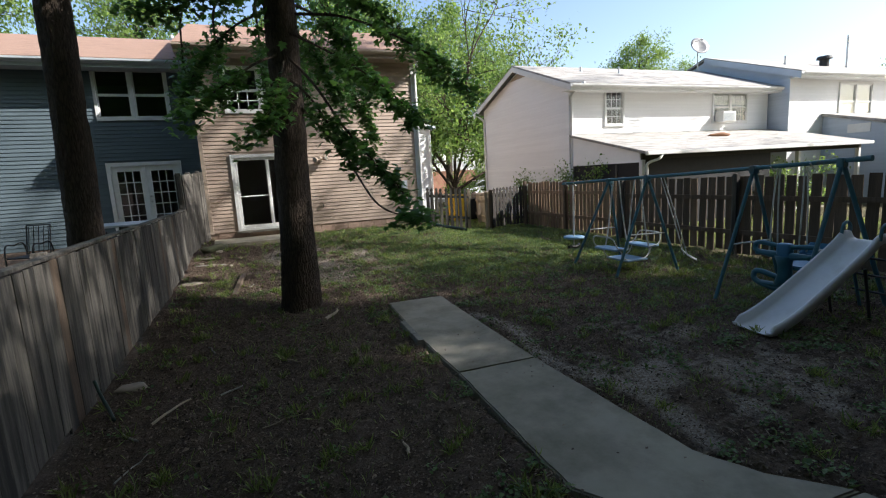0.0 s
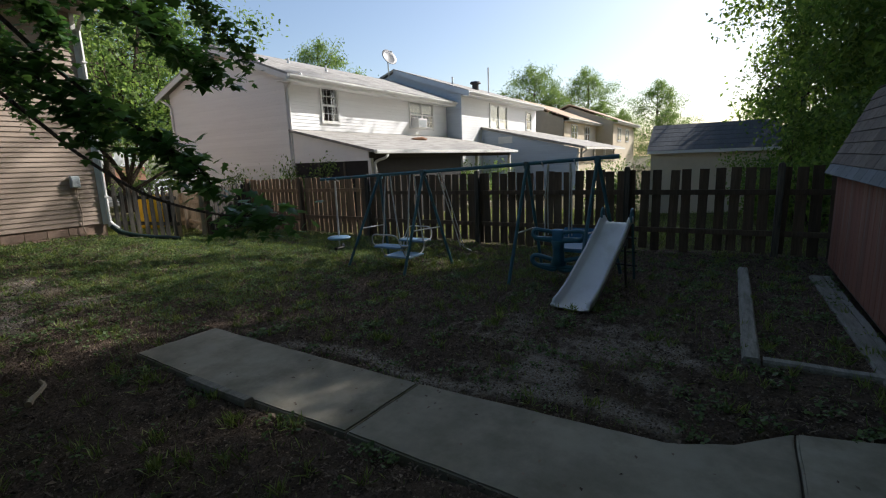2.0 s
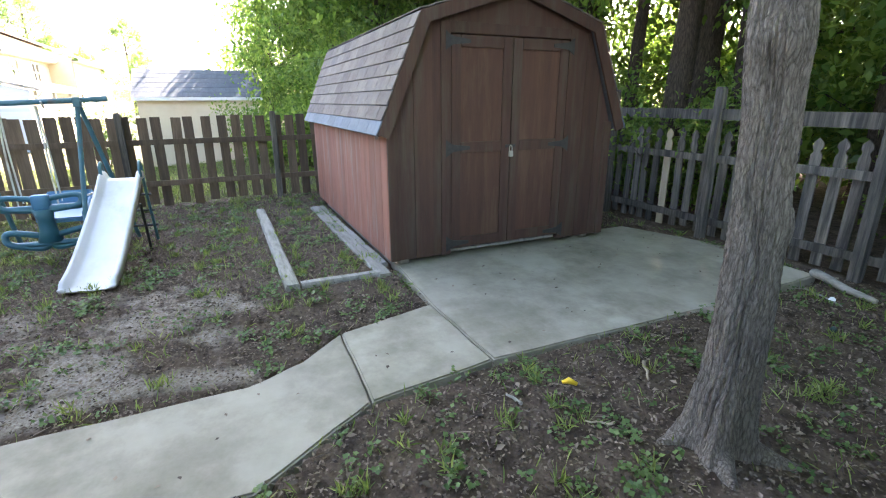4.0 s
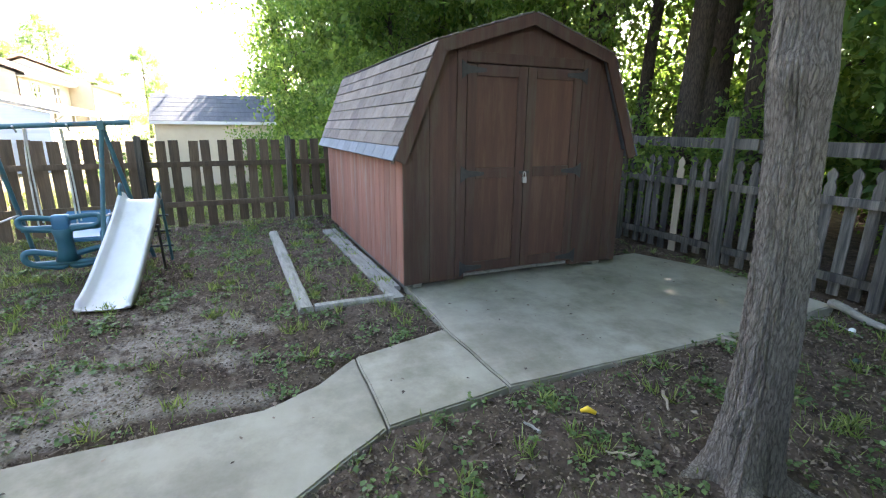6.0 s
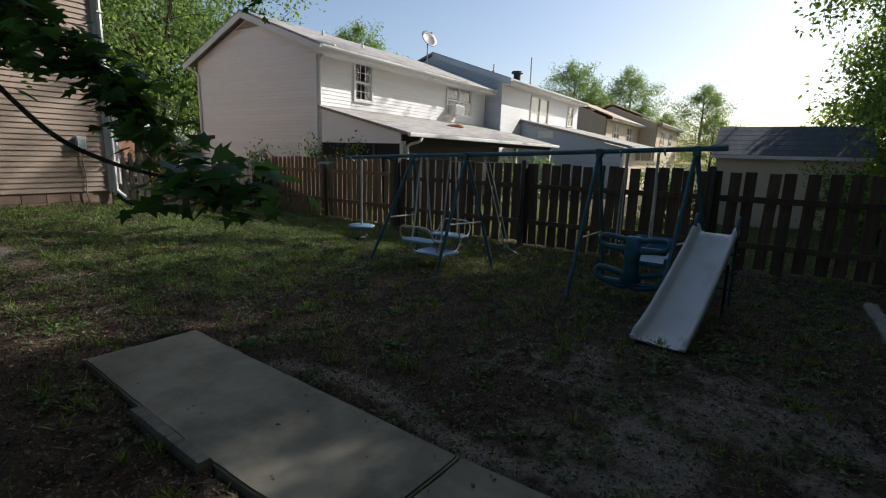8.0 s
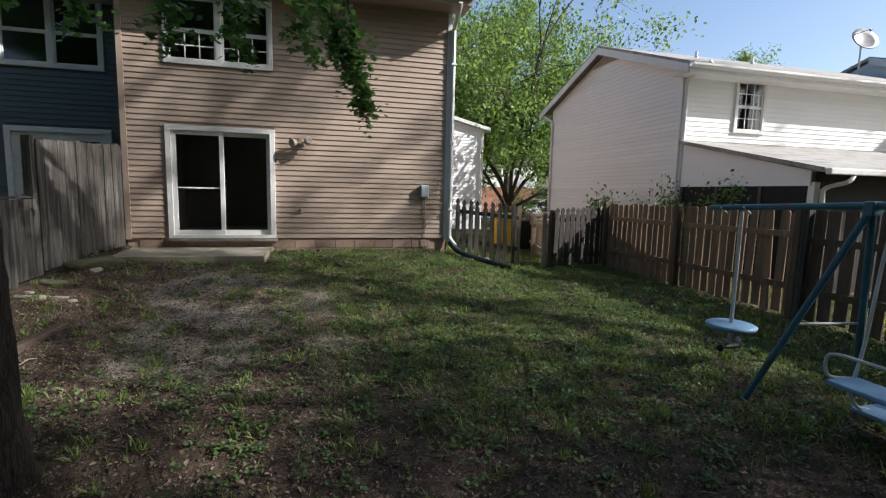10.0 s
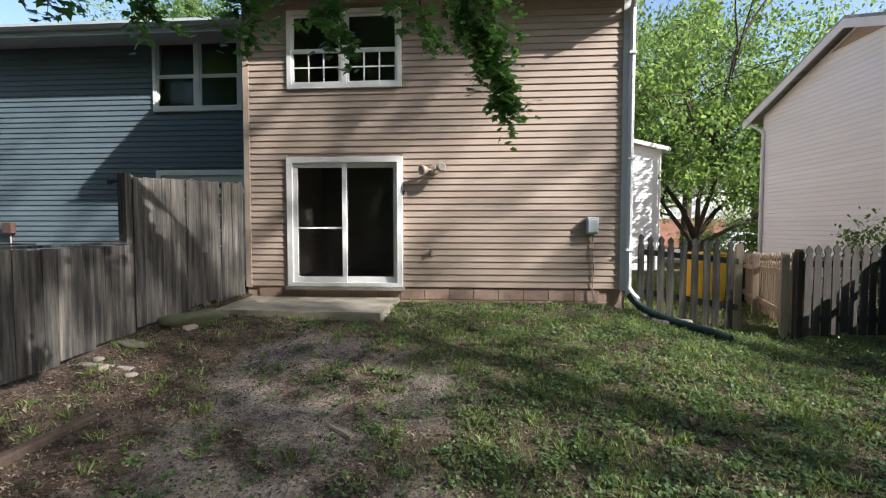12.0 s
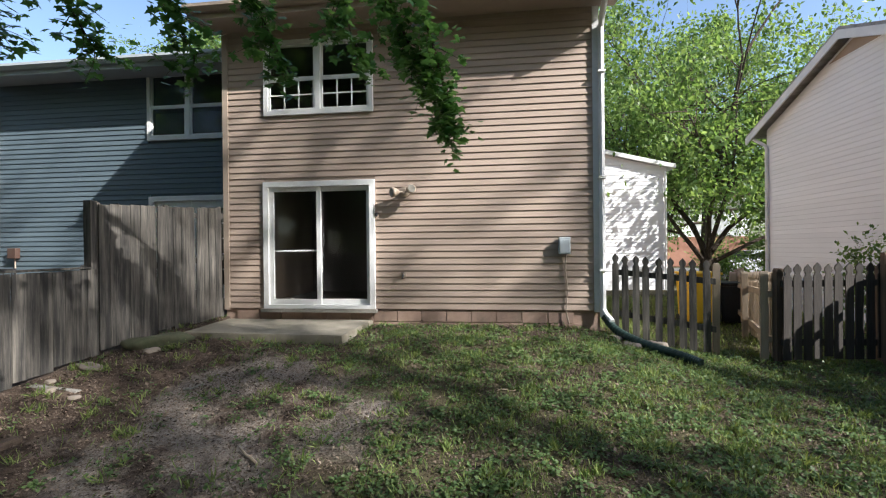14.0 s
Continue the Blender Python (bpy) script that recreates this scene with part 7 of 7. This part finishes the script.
for x, y, z, h in ((14.6, 16.3, 5.25, 0.22), (23.6, 15.5, 5.7, 0.35), (27.8, 15.3, 5.6, 1.5), (-1.9, 18.2, 6.0, 0.5), (12.9, 16.6, 5.35, 0.18)):
    v = thing("roof_vent", "pale vent pipe through the roof", "vent")
    part("pipe", tube(bmesh.new(), [(x, y, z - 0.4), (x, y, z + h)], 0.045, 10), M_TRIM, v)
    part("collar", tube(bmesh.new(), [(x, y, z - 0.4), (x, y, z + 0.04)], [0.2, 0.06], 12), M_GREY_TRIM, v)
tv = thing("roof_vent", "dark round turbine vent on the shingle roof", "vent")
part("cap", tube(bmesh.new(), [(26.6, 15.6, 5.6), (26.6, 15.6, 6.0), (26.6, 15.6, 6.02), (26.6, 15.6, 6.14)], [0.2, 0.2, 0.34, 0.3], 16), M_IRON, tv)
pile = stone(16.4, 12.9, 0.55, 0.28, 0.10, 7.7, "rust-brown pile of dead leaves on the porch roof", surf("dead_leaf_pile", (0.16, 0.08, 0.045), (0.27, 0.14, 0.08), 30, 0.95, 0.8), "leaf_pile")
pile.matrix_basis = pose(16.4, 13.1, 2.36, -14, 0, 0)


# neighbour's small shed over the fence
def far_shed():
    s = thing("garden_shed", "cream garden shed with a charcoal shingle roof", "shed")
    X0, X1, Y0, Y1, Z, E, R = 15.7, 18.0, 0.75, 3.95, -0.4, 1.55, 2.32
    part("wall", boxes(((X0, Y0, Z), (X0 + 0.05, Y1, E)), ((X1 - 0.05, Y0, Z), (X1, Y1, E)), ((X0 + 0.05, Y0, Z), (X1 - 0.05, Y0 + 0.05, E)), ((X0 + 0.05, Y1 - 0.05, Z), (X1 - 0.05, Y1, E))), M_CREAM, s)
    xm = (X0 + X1) / 2
    part("gable", prism(prism(bmesh.new(), [(X0, E), (X1, E), (xm, R - 0.05)], "y", Y0, Y0 + 0.05), [(X0, E), (X1, E), (xm, R - 0.05)], "y", Y1 - 0.05, Y1), M_CREAM, s)
    roof = part("roof", prism(bmesh.new(), [(X0 - 0.12, E - 0.04), (xm, R), (X1 + 0.12, E - 0.04), (X1 + 0.12, E - 0.09), (xm, R - 0.05), (X0 - 0.12, E - 0.09)], "y", Y0 - 0.1, Y1 + 0.1), M_ROOF_DARK, s)
    for i in range(6):
        a = i / 6
        x, z = X0 - 0.12 + (xm - X0 + 0.12) * a, E - 0.04 + (R - E + 0.04) * a
        part("shingle_course", boxes(((0, Y0 - 0.11, 0), (0.24, Y1 + 0.11, 0.01))), M_ROOF_DARK, roof, at=pose(x, 0, z + 0.012, 0, -math.degrees(math.atan2(R - E + 0.04, xm - X0 + 0.12)) + 0.4, 0))
    part("fascia", boxes(((X0 - 0.135, Y0 - 0.1, E - 0.12), (X0 - 0.12, Y1 + 0.1, E - 0.03))), M_TRIM, s)
    return s


far_shed()


# ---------------------------------------------------------------- parked cars past the side passage
def car(x, y, turn, paint, label):
    s = thing("parked_car", label, "car")
    m = pose(x, y, zg(x, y), 0, 0, turn)
    lower = [(-2.2, 0.32), (2.15, 0.30), (2.25, 0.55), (2.1, 0.78), (1.0, 0.92), (-1.75, 0.98), (-2.2, 0.85), (-2.28, 0.5)]
    bm = prism(bmesh.new(), lower, "y", -0.86, 0.86)
    bmesh.ops.bevel(bm, geom=list(bm.edges), offset=0.06, segments=3, affect="EDGES")
    part("body", bm, paint, s, at=m, smooth=False)
    bm = prism(bmesh.new(), [(1.05, 0.9), (0.35, 1.38), (-0.95, 1.42), (-1.85, 0.96)], "y", -0.72, 0.72)
    bmesh.ops.bevel(bm, geom=list(bm.edges), offset=0.05, segments=2, affect="EDGES")
    cabin = part("cabin", bm, paint, s, at=m)
    for side in (-1, 1):
        for o in ([(0.85, 0.98), (0.32, 1.31), (-0.25, 1.33), (-0.25, 0.98)], [(-0.33, 0.98), (-0.33, 1.33), (-0.9, 1.35), (-1.5, 1.0)]):
            part("side_window", prism(bmesh.new(), o, "y", 0.722 * side, 0.73 * side), M_RUBBER, cabin, at=Matrix())
        for wx in (1.4, -1.4):
            w = part("wheel", tube(bmesh.new(), [(wx, side * 0.70, 0.32), (wx, side * 0.88, 0.32)], 0.32, 20), M_RUBBER, s, at=m)
            part("rim", tube(bmesh.new(), [(wx, side * 0.875, 0.32), (wx, side * 0.89, 0.32)], [0.2, 0.18], 16), M_STEEL, w)
        part("headlight", box(bmesh.new(), (2.08, side * 0.7 - 0.14, 0.58), (2.22, side * 0.7 + 0.14, 0.7), bevel=0.02), M_STEEL, s, at=m)
    part("windscreen", prism(bmesh.new(), [(1.02, 0.955), (0.4, 1.36), (0.385, 1.375), (1.0, 0.975)], "y", -0.62, 0.62), M_RUBBER, cabin, at=Matrix.Translation((0.04, 0, 0.02)))
    return s


car(16.4, 34.0, 200, M_CAR_WHITE, "white saloon car parked on the street")
car(18.6, 35.0, 195, M_CAR_BLUE, "blue car parked on the street")
street = part("road", boxes(((-40, 32.0, -0.42), (60, 39.0, -0.19))), surf("asphalt", (0.10, 0.10, 0.10), (0.15, 0.15, 0.145), 20, 0.9, 0.3))
tagged(street, "pale worn asphalt street", "road", kind="structure")
fh = thing("distant_house", "distant white and brick house across the street", "house")
facade(fh, facing(0, 46, "S"), 8, 22, -0.4, 4.8, [(10, 11.4, 3, 4.2), (13, 14.4, 3, 4.2), (17, 18.4, 3, 4.2), (19.5, 20.9, 0.6, 2)], M_WHITE_SIDING, siding_on=False)
part("brick_front", boxes(((8, 45.95, -0.4), (22, 46.0, 1.9))), M_BRICK_FAR, fh)
part("side_wall", boxes(((8, 46.2, -0.4), (8.2, 54, 4.8)), ((21.8, 46.2, -0.4), (22, 54, 4.8)), ((8.2, 53.8, -0.4), (21.8, 54, 4.8)), ((8.2, 49, -0.4), (21.8, 49.1, 4.8))), M_WHITE_SIDING, fh)
roof_slopes(fh, 8, 22, 46, 50, 54, 4.95, 6.8, M_ROOF_BROWN, 0.5)
for h in ((10, 3), (13, 3), (17, 3)):
    window(fh, facing(0, 46, "S") @ Matrix.Translation((h[0], -0.015, h[1])), 1.4, 1.2, M_TRIM, (2, 1), True)

# ---------------------------------------------------------------- neighbour's yard furniture
def yard_chair(x, y, turn):
    s = thing("yard_chair", "dark metal garden chair behind the board fence", "chair", "neighbour's garden chairs")
    m = pose(x, y, zg(x, y), 0, 0, turn)
    for k in (-1, 1):
        part("side_frame", tube(bmesh.new(), curve_pts([(0.26 * k, 0.26, 0), (0.27 * k, 0.22, 0.62), (0.27 * k, 0.0, 0.66), (0.27 * k, -0.24, 0.64), (0.26 * k, -0.3, 0)], 5), 0.014, 8), M_IRON, s, at=m)
        part("back_post", tube(bmesh.new(), [(0.24 * k, -0.22, 0.4), (0.24 * k, -0.34, 1.02)], 0.013, 8), M_IRON, s, at=m)
    part("seat", box(bmesh.new(), (-0.25, -0.24, 0.40), (0.25, 0.25, 0.43), bevel=0.01), M_IRON, s, at=m)
    for i in range(5):
        xx = -0.2 + 0.1 * i
        part("back_slat", tube(bmesh.new(), [(xx, -0.23, 0.44), (xx, -0.34, 1.0)], 0.008, 6), M_IRON, s, at=m)
    part("back_rail", tube(bmesh.new(), [(-0.245, -0.342, 1.02), (0.245, -0.342, 1.02)], 0.014, 8), M_IRON, s, at=m)
    return s


yard_chair(-4.3, 11.8, 160)
yard_chair(-3.3, 12.2, 200)
tb = thing("yard_table", "low grey garden table behind the board fence", "table")
part("tabletop", box(bmesh.new(), (-3.1, 10.2, 0.92), (-1.9, 11.3, 0.96), bevel=0.01), M_GREY_TRIM, tb)
for x in (-3.0, -2.0):
    for y in (10.3, 11.2):
        part("leg", boxes(((x - 0.02, y - 0.02, -0.2), (x + 0.02, y + 0.02, 0.92))), M_IRON, tb)

# ---------------------------------------------------------------- litter on the ground
hose = part("hose_end", tube(bmesh.new(), curve_pts([(-1.40, 4.62, -0.02), (-1.34, 4.5, -0.10), (-1.24, 4.3, -0.165), (-1.16, 4.1, -0.18)], 6), 0.013, 8), M_GREEN_PIPE, smooth=True)
tagged(hose, "short end of dark green garden hose by the fence", "hose")


def stick(x, y, length, turn, r, seed, mat=M_TIMBER):
    rng = random.Random(seed)
    pts = []
    for i in range(5):
        t = (i / 4 - 0.5) * length
        px, py = x + t * math.cos(turn) + rng.gauss(0, length * 0.03), y + t * math.sin(turn) + rng.gauss(0, length * 0.03)
        pts.append((px, py, zg(px, py) + r + 0.004 + rng.uniform(0, 0.01)))
    ob = part("stick", tube(bmesh.new(), curve_pts(pts, 3), [r * (1 - 0.4 * i / 12) for i in range(13)], 6), mat)
    return tagged(ob, "dry grey stick lying on the soil", "stick", "fallen sticks")


rs = random.Random(77)
for x, y, ln, turn in ((0.75, 2.75, 0.16, 1.6), (-0.35, 4.4, 0.22, 0.6), (0.2, 4.9, 0.25, 2.2), (-0.6, 5.6, 0.3, 1.8), (0.05, 3.6, 0.3, 0.3), (1.55, 0.6, 0.12, 0.2), (1.2, 0.3, 0.16, 1.0), (1.45, -0.3, 0.2, 2.5), (2.2, -3.0, 0.7, 0.4), (1.75, -2.6, 0.55, 2.8), (-0.9, 3.4, 0.35, 1.2),
                       (2.6, 9.3, 0.16, 0.2), (1.2, 9.0, 0.3, 0.7), (1.6, 10.2, 0.35, 2.4), (-0.2, 9.1, 0.3, 1.2), (3.5, 11.6, 0.2, 0.1), (0.3, 11.4, 0.2, 1.0), (-0.8, 4.2, 0.4, 0.9), (-1.05, 3.9, 0.35, 2.2), (0.6, 1.6, 0.3, 0.5), (3.0, 8.4, 0.22, 2.0)):
    stick(x, y, ln, turn, rs.uniform(0.006, 0.013), rs.random(), M_FENCE_TAN if rs.random() < 0.35 else M_TIMBER)
stick(0.82, 6.43, 0.46, 1.05, 0.026, 0.4, M_FENCE_TAN)
lemon = thing("toy", "small yellow plastic toy piece on the soil", "toy")
part("body", tube(bmesh.new(), [(1.52, 0.18, zg(1.52, 0.18) + 0.012), (1.55, 0.22, zg(1.55, 0.22) + 0.03), (1.57, 0.25, zg(1.57, 0.25) + 0.018)], [0.012, 0.02, 0.010], 10), M_YELLOW, lemon, smooth=True)
log = part("fallen_branch", tube(bmesh.new(), curve_pts([(2.02, -3.03, -0.165), (1.9, -2.98, -0.16), (1.65, -2.86, -0.175), (1.41, -2.80, -0.185)], 5), [0.035, 0.045, 0.042, 0.044, 0.04, 0.038, 0.04, 0.036, 0.036, 0.034, 0.033, 0.03, 0.03, 0.028, 0.026, 0.022], 9), M_TIMBER, smooth=True)
tagged(log, "pale barkless branch lying beside the patio corner", "branch")
stone(1.87, -1.42, 0.06, 0.045, 0.05, 6.4, "small grey stone at the edge of the patio")
for bx_, by_, mat_, lab_ in ((1.28, -1.95, M_GREEN_PIPE, "small green ball on the leaf litter"),):
    gb = bmesh.new()
    bmesh.ops.create_icosphere(gb, subdivisions=3, radius=0.022)
    tagged(part("ball", gb, mat_, smooth=True, at=(bx_, by_, zg(bx_, by_) + 0.022)), lab_, "ball")
ball = bmesh.new()
bmesh.ops.create_icosphere(ball, subdivisions=3, radius=0.025)
ball = tagged(part("ball", ball, M_TRIM, smooth=True, at=(1.60, -2.55, zg(1.60, -2.55) + 0.025)), "small white ball on the leaf litter", "ball")

# ---------------------------------------------------------------- grass, weeds, leaf litter
def sow(n, chance, seed, x0=-1.38, x1=8.35, y0=-3.2, y1=14.35):
    r = np.random.RandomState(seed)
    x, y = r.uniform(x0, x1, n), r.uniform(y0, y1, n)
    keep = (r.uniform(0, 1, n) < chance(x, y)) & ~on_paving(x, y) & ~((x < 4.93) & (y > 14.35))
    x, y = x[keep], y[keep]
    return np.stack((x, y, height(x, y)), -1), r


def tuft(x, y):
    return np.clip(lushness(x, y) * 1.15 - 0.14, 0, 1) * np.clip(0.55 + 1.3 * waves(x, y, 62, 0.8), 0.12, 1) * (0.4 + 0.55 * (waves(x, y, 61, 0.35) > -0.1)) * (1 - 0.8 * paleness(x, y))


P, r = sow(340000, tuft, 70)
V, F = scatter_shapes(P, BLADE, BLADE_F, 0.068, 0.45, r)
spread("lawn_grass", V, F, M_GRASS, "stuff", "short patchy green lawn grass", "grass")
def plants(P, r, each, wide, up):
    """Several leaves round each plant's foot."""
    n = len(P)
    a, d = r.uniform(0, 6.283, (n, each)), wide * np.sqrt(r.uniform(0.05, 1, (n, each))) * r.uniform(0.5, 1.4, (n, 1))
    Q = np.repeat(P[:, None, :], each, 1)
    Q[..., 0] += d * np.cos(a)
    Q[..., 1] += d * np.sin(a)
    Q[..., 2] += r.uniform(0.15, 1.0, (n, each)) * up
    Q = Q.reshape(-1, 3)
    return Q[~on_paving(Q[:, 0], Q[:, 1], -0.03)]


def weedy(x, y):
    v = np.clip(0.16 + 1.6 * waves(x, y, 64, 0.9), 0.04, 1) * (0.1 + 0.9 * (waves(x, y, 65, 0.4) > 0.05))
    v = np.maximum(v, 0.9 * lushness(x, y) * smooth(6.0, 8.0, y) * (0.25 + 0.75 * (waves(x, y, 67, 0.7) > -0.05)))
    return v * (1 - 0.85 * paleness(x, y)) * np.where(((x < 1.4) & (y > 2.2) & (y < 8)) | ((x < 0.3) & (y > 8.5)), 0.15, 1)


P, r = sow(15000, lambda x, y: 0.5 * (waves(x, y, 63, 0.55) > 0.22) * (1 - paleness(x, y)), 71)
V, F = scatter_shapes(plants(P, r, 16, 0.035, 0.0), BLADE, BLADE_F, 0.085, 0.5, r)
spread("weed_grass", V, F, M_GRASS, "stuff", "scattered tufts of weedy grass on bare soil", "grass")
P, r = sow(62000, weedy, 72)
V, F = scatter_shapes(plants(P, r, 9, 0.045, 0.045), LEAF * (1.35, 0.8, 1), LEAF_F, 0.036, 0.4, r)
spread("ground_ivy", V, F, M_WEED, "stuff", "low creeping weeds with small round leaves", "weeds")
P, r = sow(300000, lambda x, y: (0.8 - 0.35 * lushness(x, y) + 0.4 * waves(x, y, 66, 1.0)) * (1 - 0.45 * paleness(x, y)), 73)
P[:, 2] += r.uniform(0.001, 0.014, len(P))
V, F = scatter_shapes(P, LEAF * (1.0, 1, 2.2), LEAF_F, 0.024, 0.45, r)
spread("bark_chips", V, F, M_LITTER, "stuff", "fine bark chips and dry crumbs on the soil", "leaf litter")
P, r = sow(26000, lambda x, y: 0.5 - 0.3 * lushness(x, y) + 0.35 * waves(x, y, 68, 1.2), 79)
P[:, 2] += r.uniform(0.003, 0.02, len(P))
V, F = scatter_shapes(P, LEAF * (1.0, 1, 2.6), LEAF_F, 0.045, 0.4, r)
spread("leaf_litter", V, F, M_LITTER, "stuff", "dry brown and grey leaf litter", "leaf litter")
P, r = sow(11000, lambda x, y: 0.6 - 0.3 * lushness(x, y), 74)
P[:, 2] += 0.008
SPRIG = np.array([(-0.03, -0.5, 0), (0.03, -0.5, 0), (0.05, 0.1, 0.03), (0.0, 0.5, 0.0)])
V, F = scatter_shapes(P, SPRIG, LEAF_F, 0.09, 0.08, r)
spread("twig_litter", V, F, M_LITTER, "stuff", "small broken twigs strewn over the soil", "twigs")
# a few leaves and chips on the paving
r = np.random.RandomState(75)
n = 60
P = np.stack((r.uniform(1.6, 2.35, n), r.uniform(0.6, 6.4, n), np.zeros(n)), -1)
Q = np.stack((r.uniform(2.0, 3.85, n), r.uniform(-3.0, 0.4, n), np.zeros(n)), -1)
P = np.concatenate((P[on_paving(P[:, 0], P[:, 1])], Q))
P[:, 2] = [walk_z(v) + 0.006 for v in P[:, 1]]
V, F = scatter_shapes(P, LEAF, LEAF_F, 0.035, 0.15, r)
spread("paving_litter", V, F, M_LITTER, "stuff", "a few dry leaves blown on the concrete", "leaf litter")
# lawn over the fence and in the side passage
P, r = sow(60000, lambda x, y: 0.8 + 0 * x, 76, 8.5, 16.5, -2.0, 14.0)
V, F = scatter_shapes(P, BLADE, BLADE_F, 0.09, 0.35, r)
spread("neighbour_grass", V, F, M_GRASS, "stuff", "longer green grass over the fence", "grass")
P, r = sow(22000, lambda x, y: 0.9 + 0 * x, 77, 5.0, 10.4, 14.4, 22.0)
V, F = scatter_shapes(P, BLADE, BLADE_F, 0.09, 0.35, r)
spread("passage_grass", V, F, M_GRASS, "stuff", "green grass in the side passage", "grass")
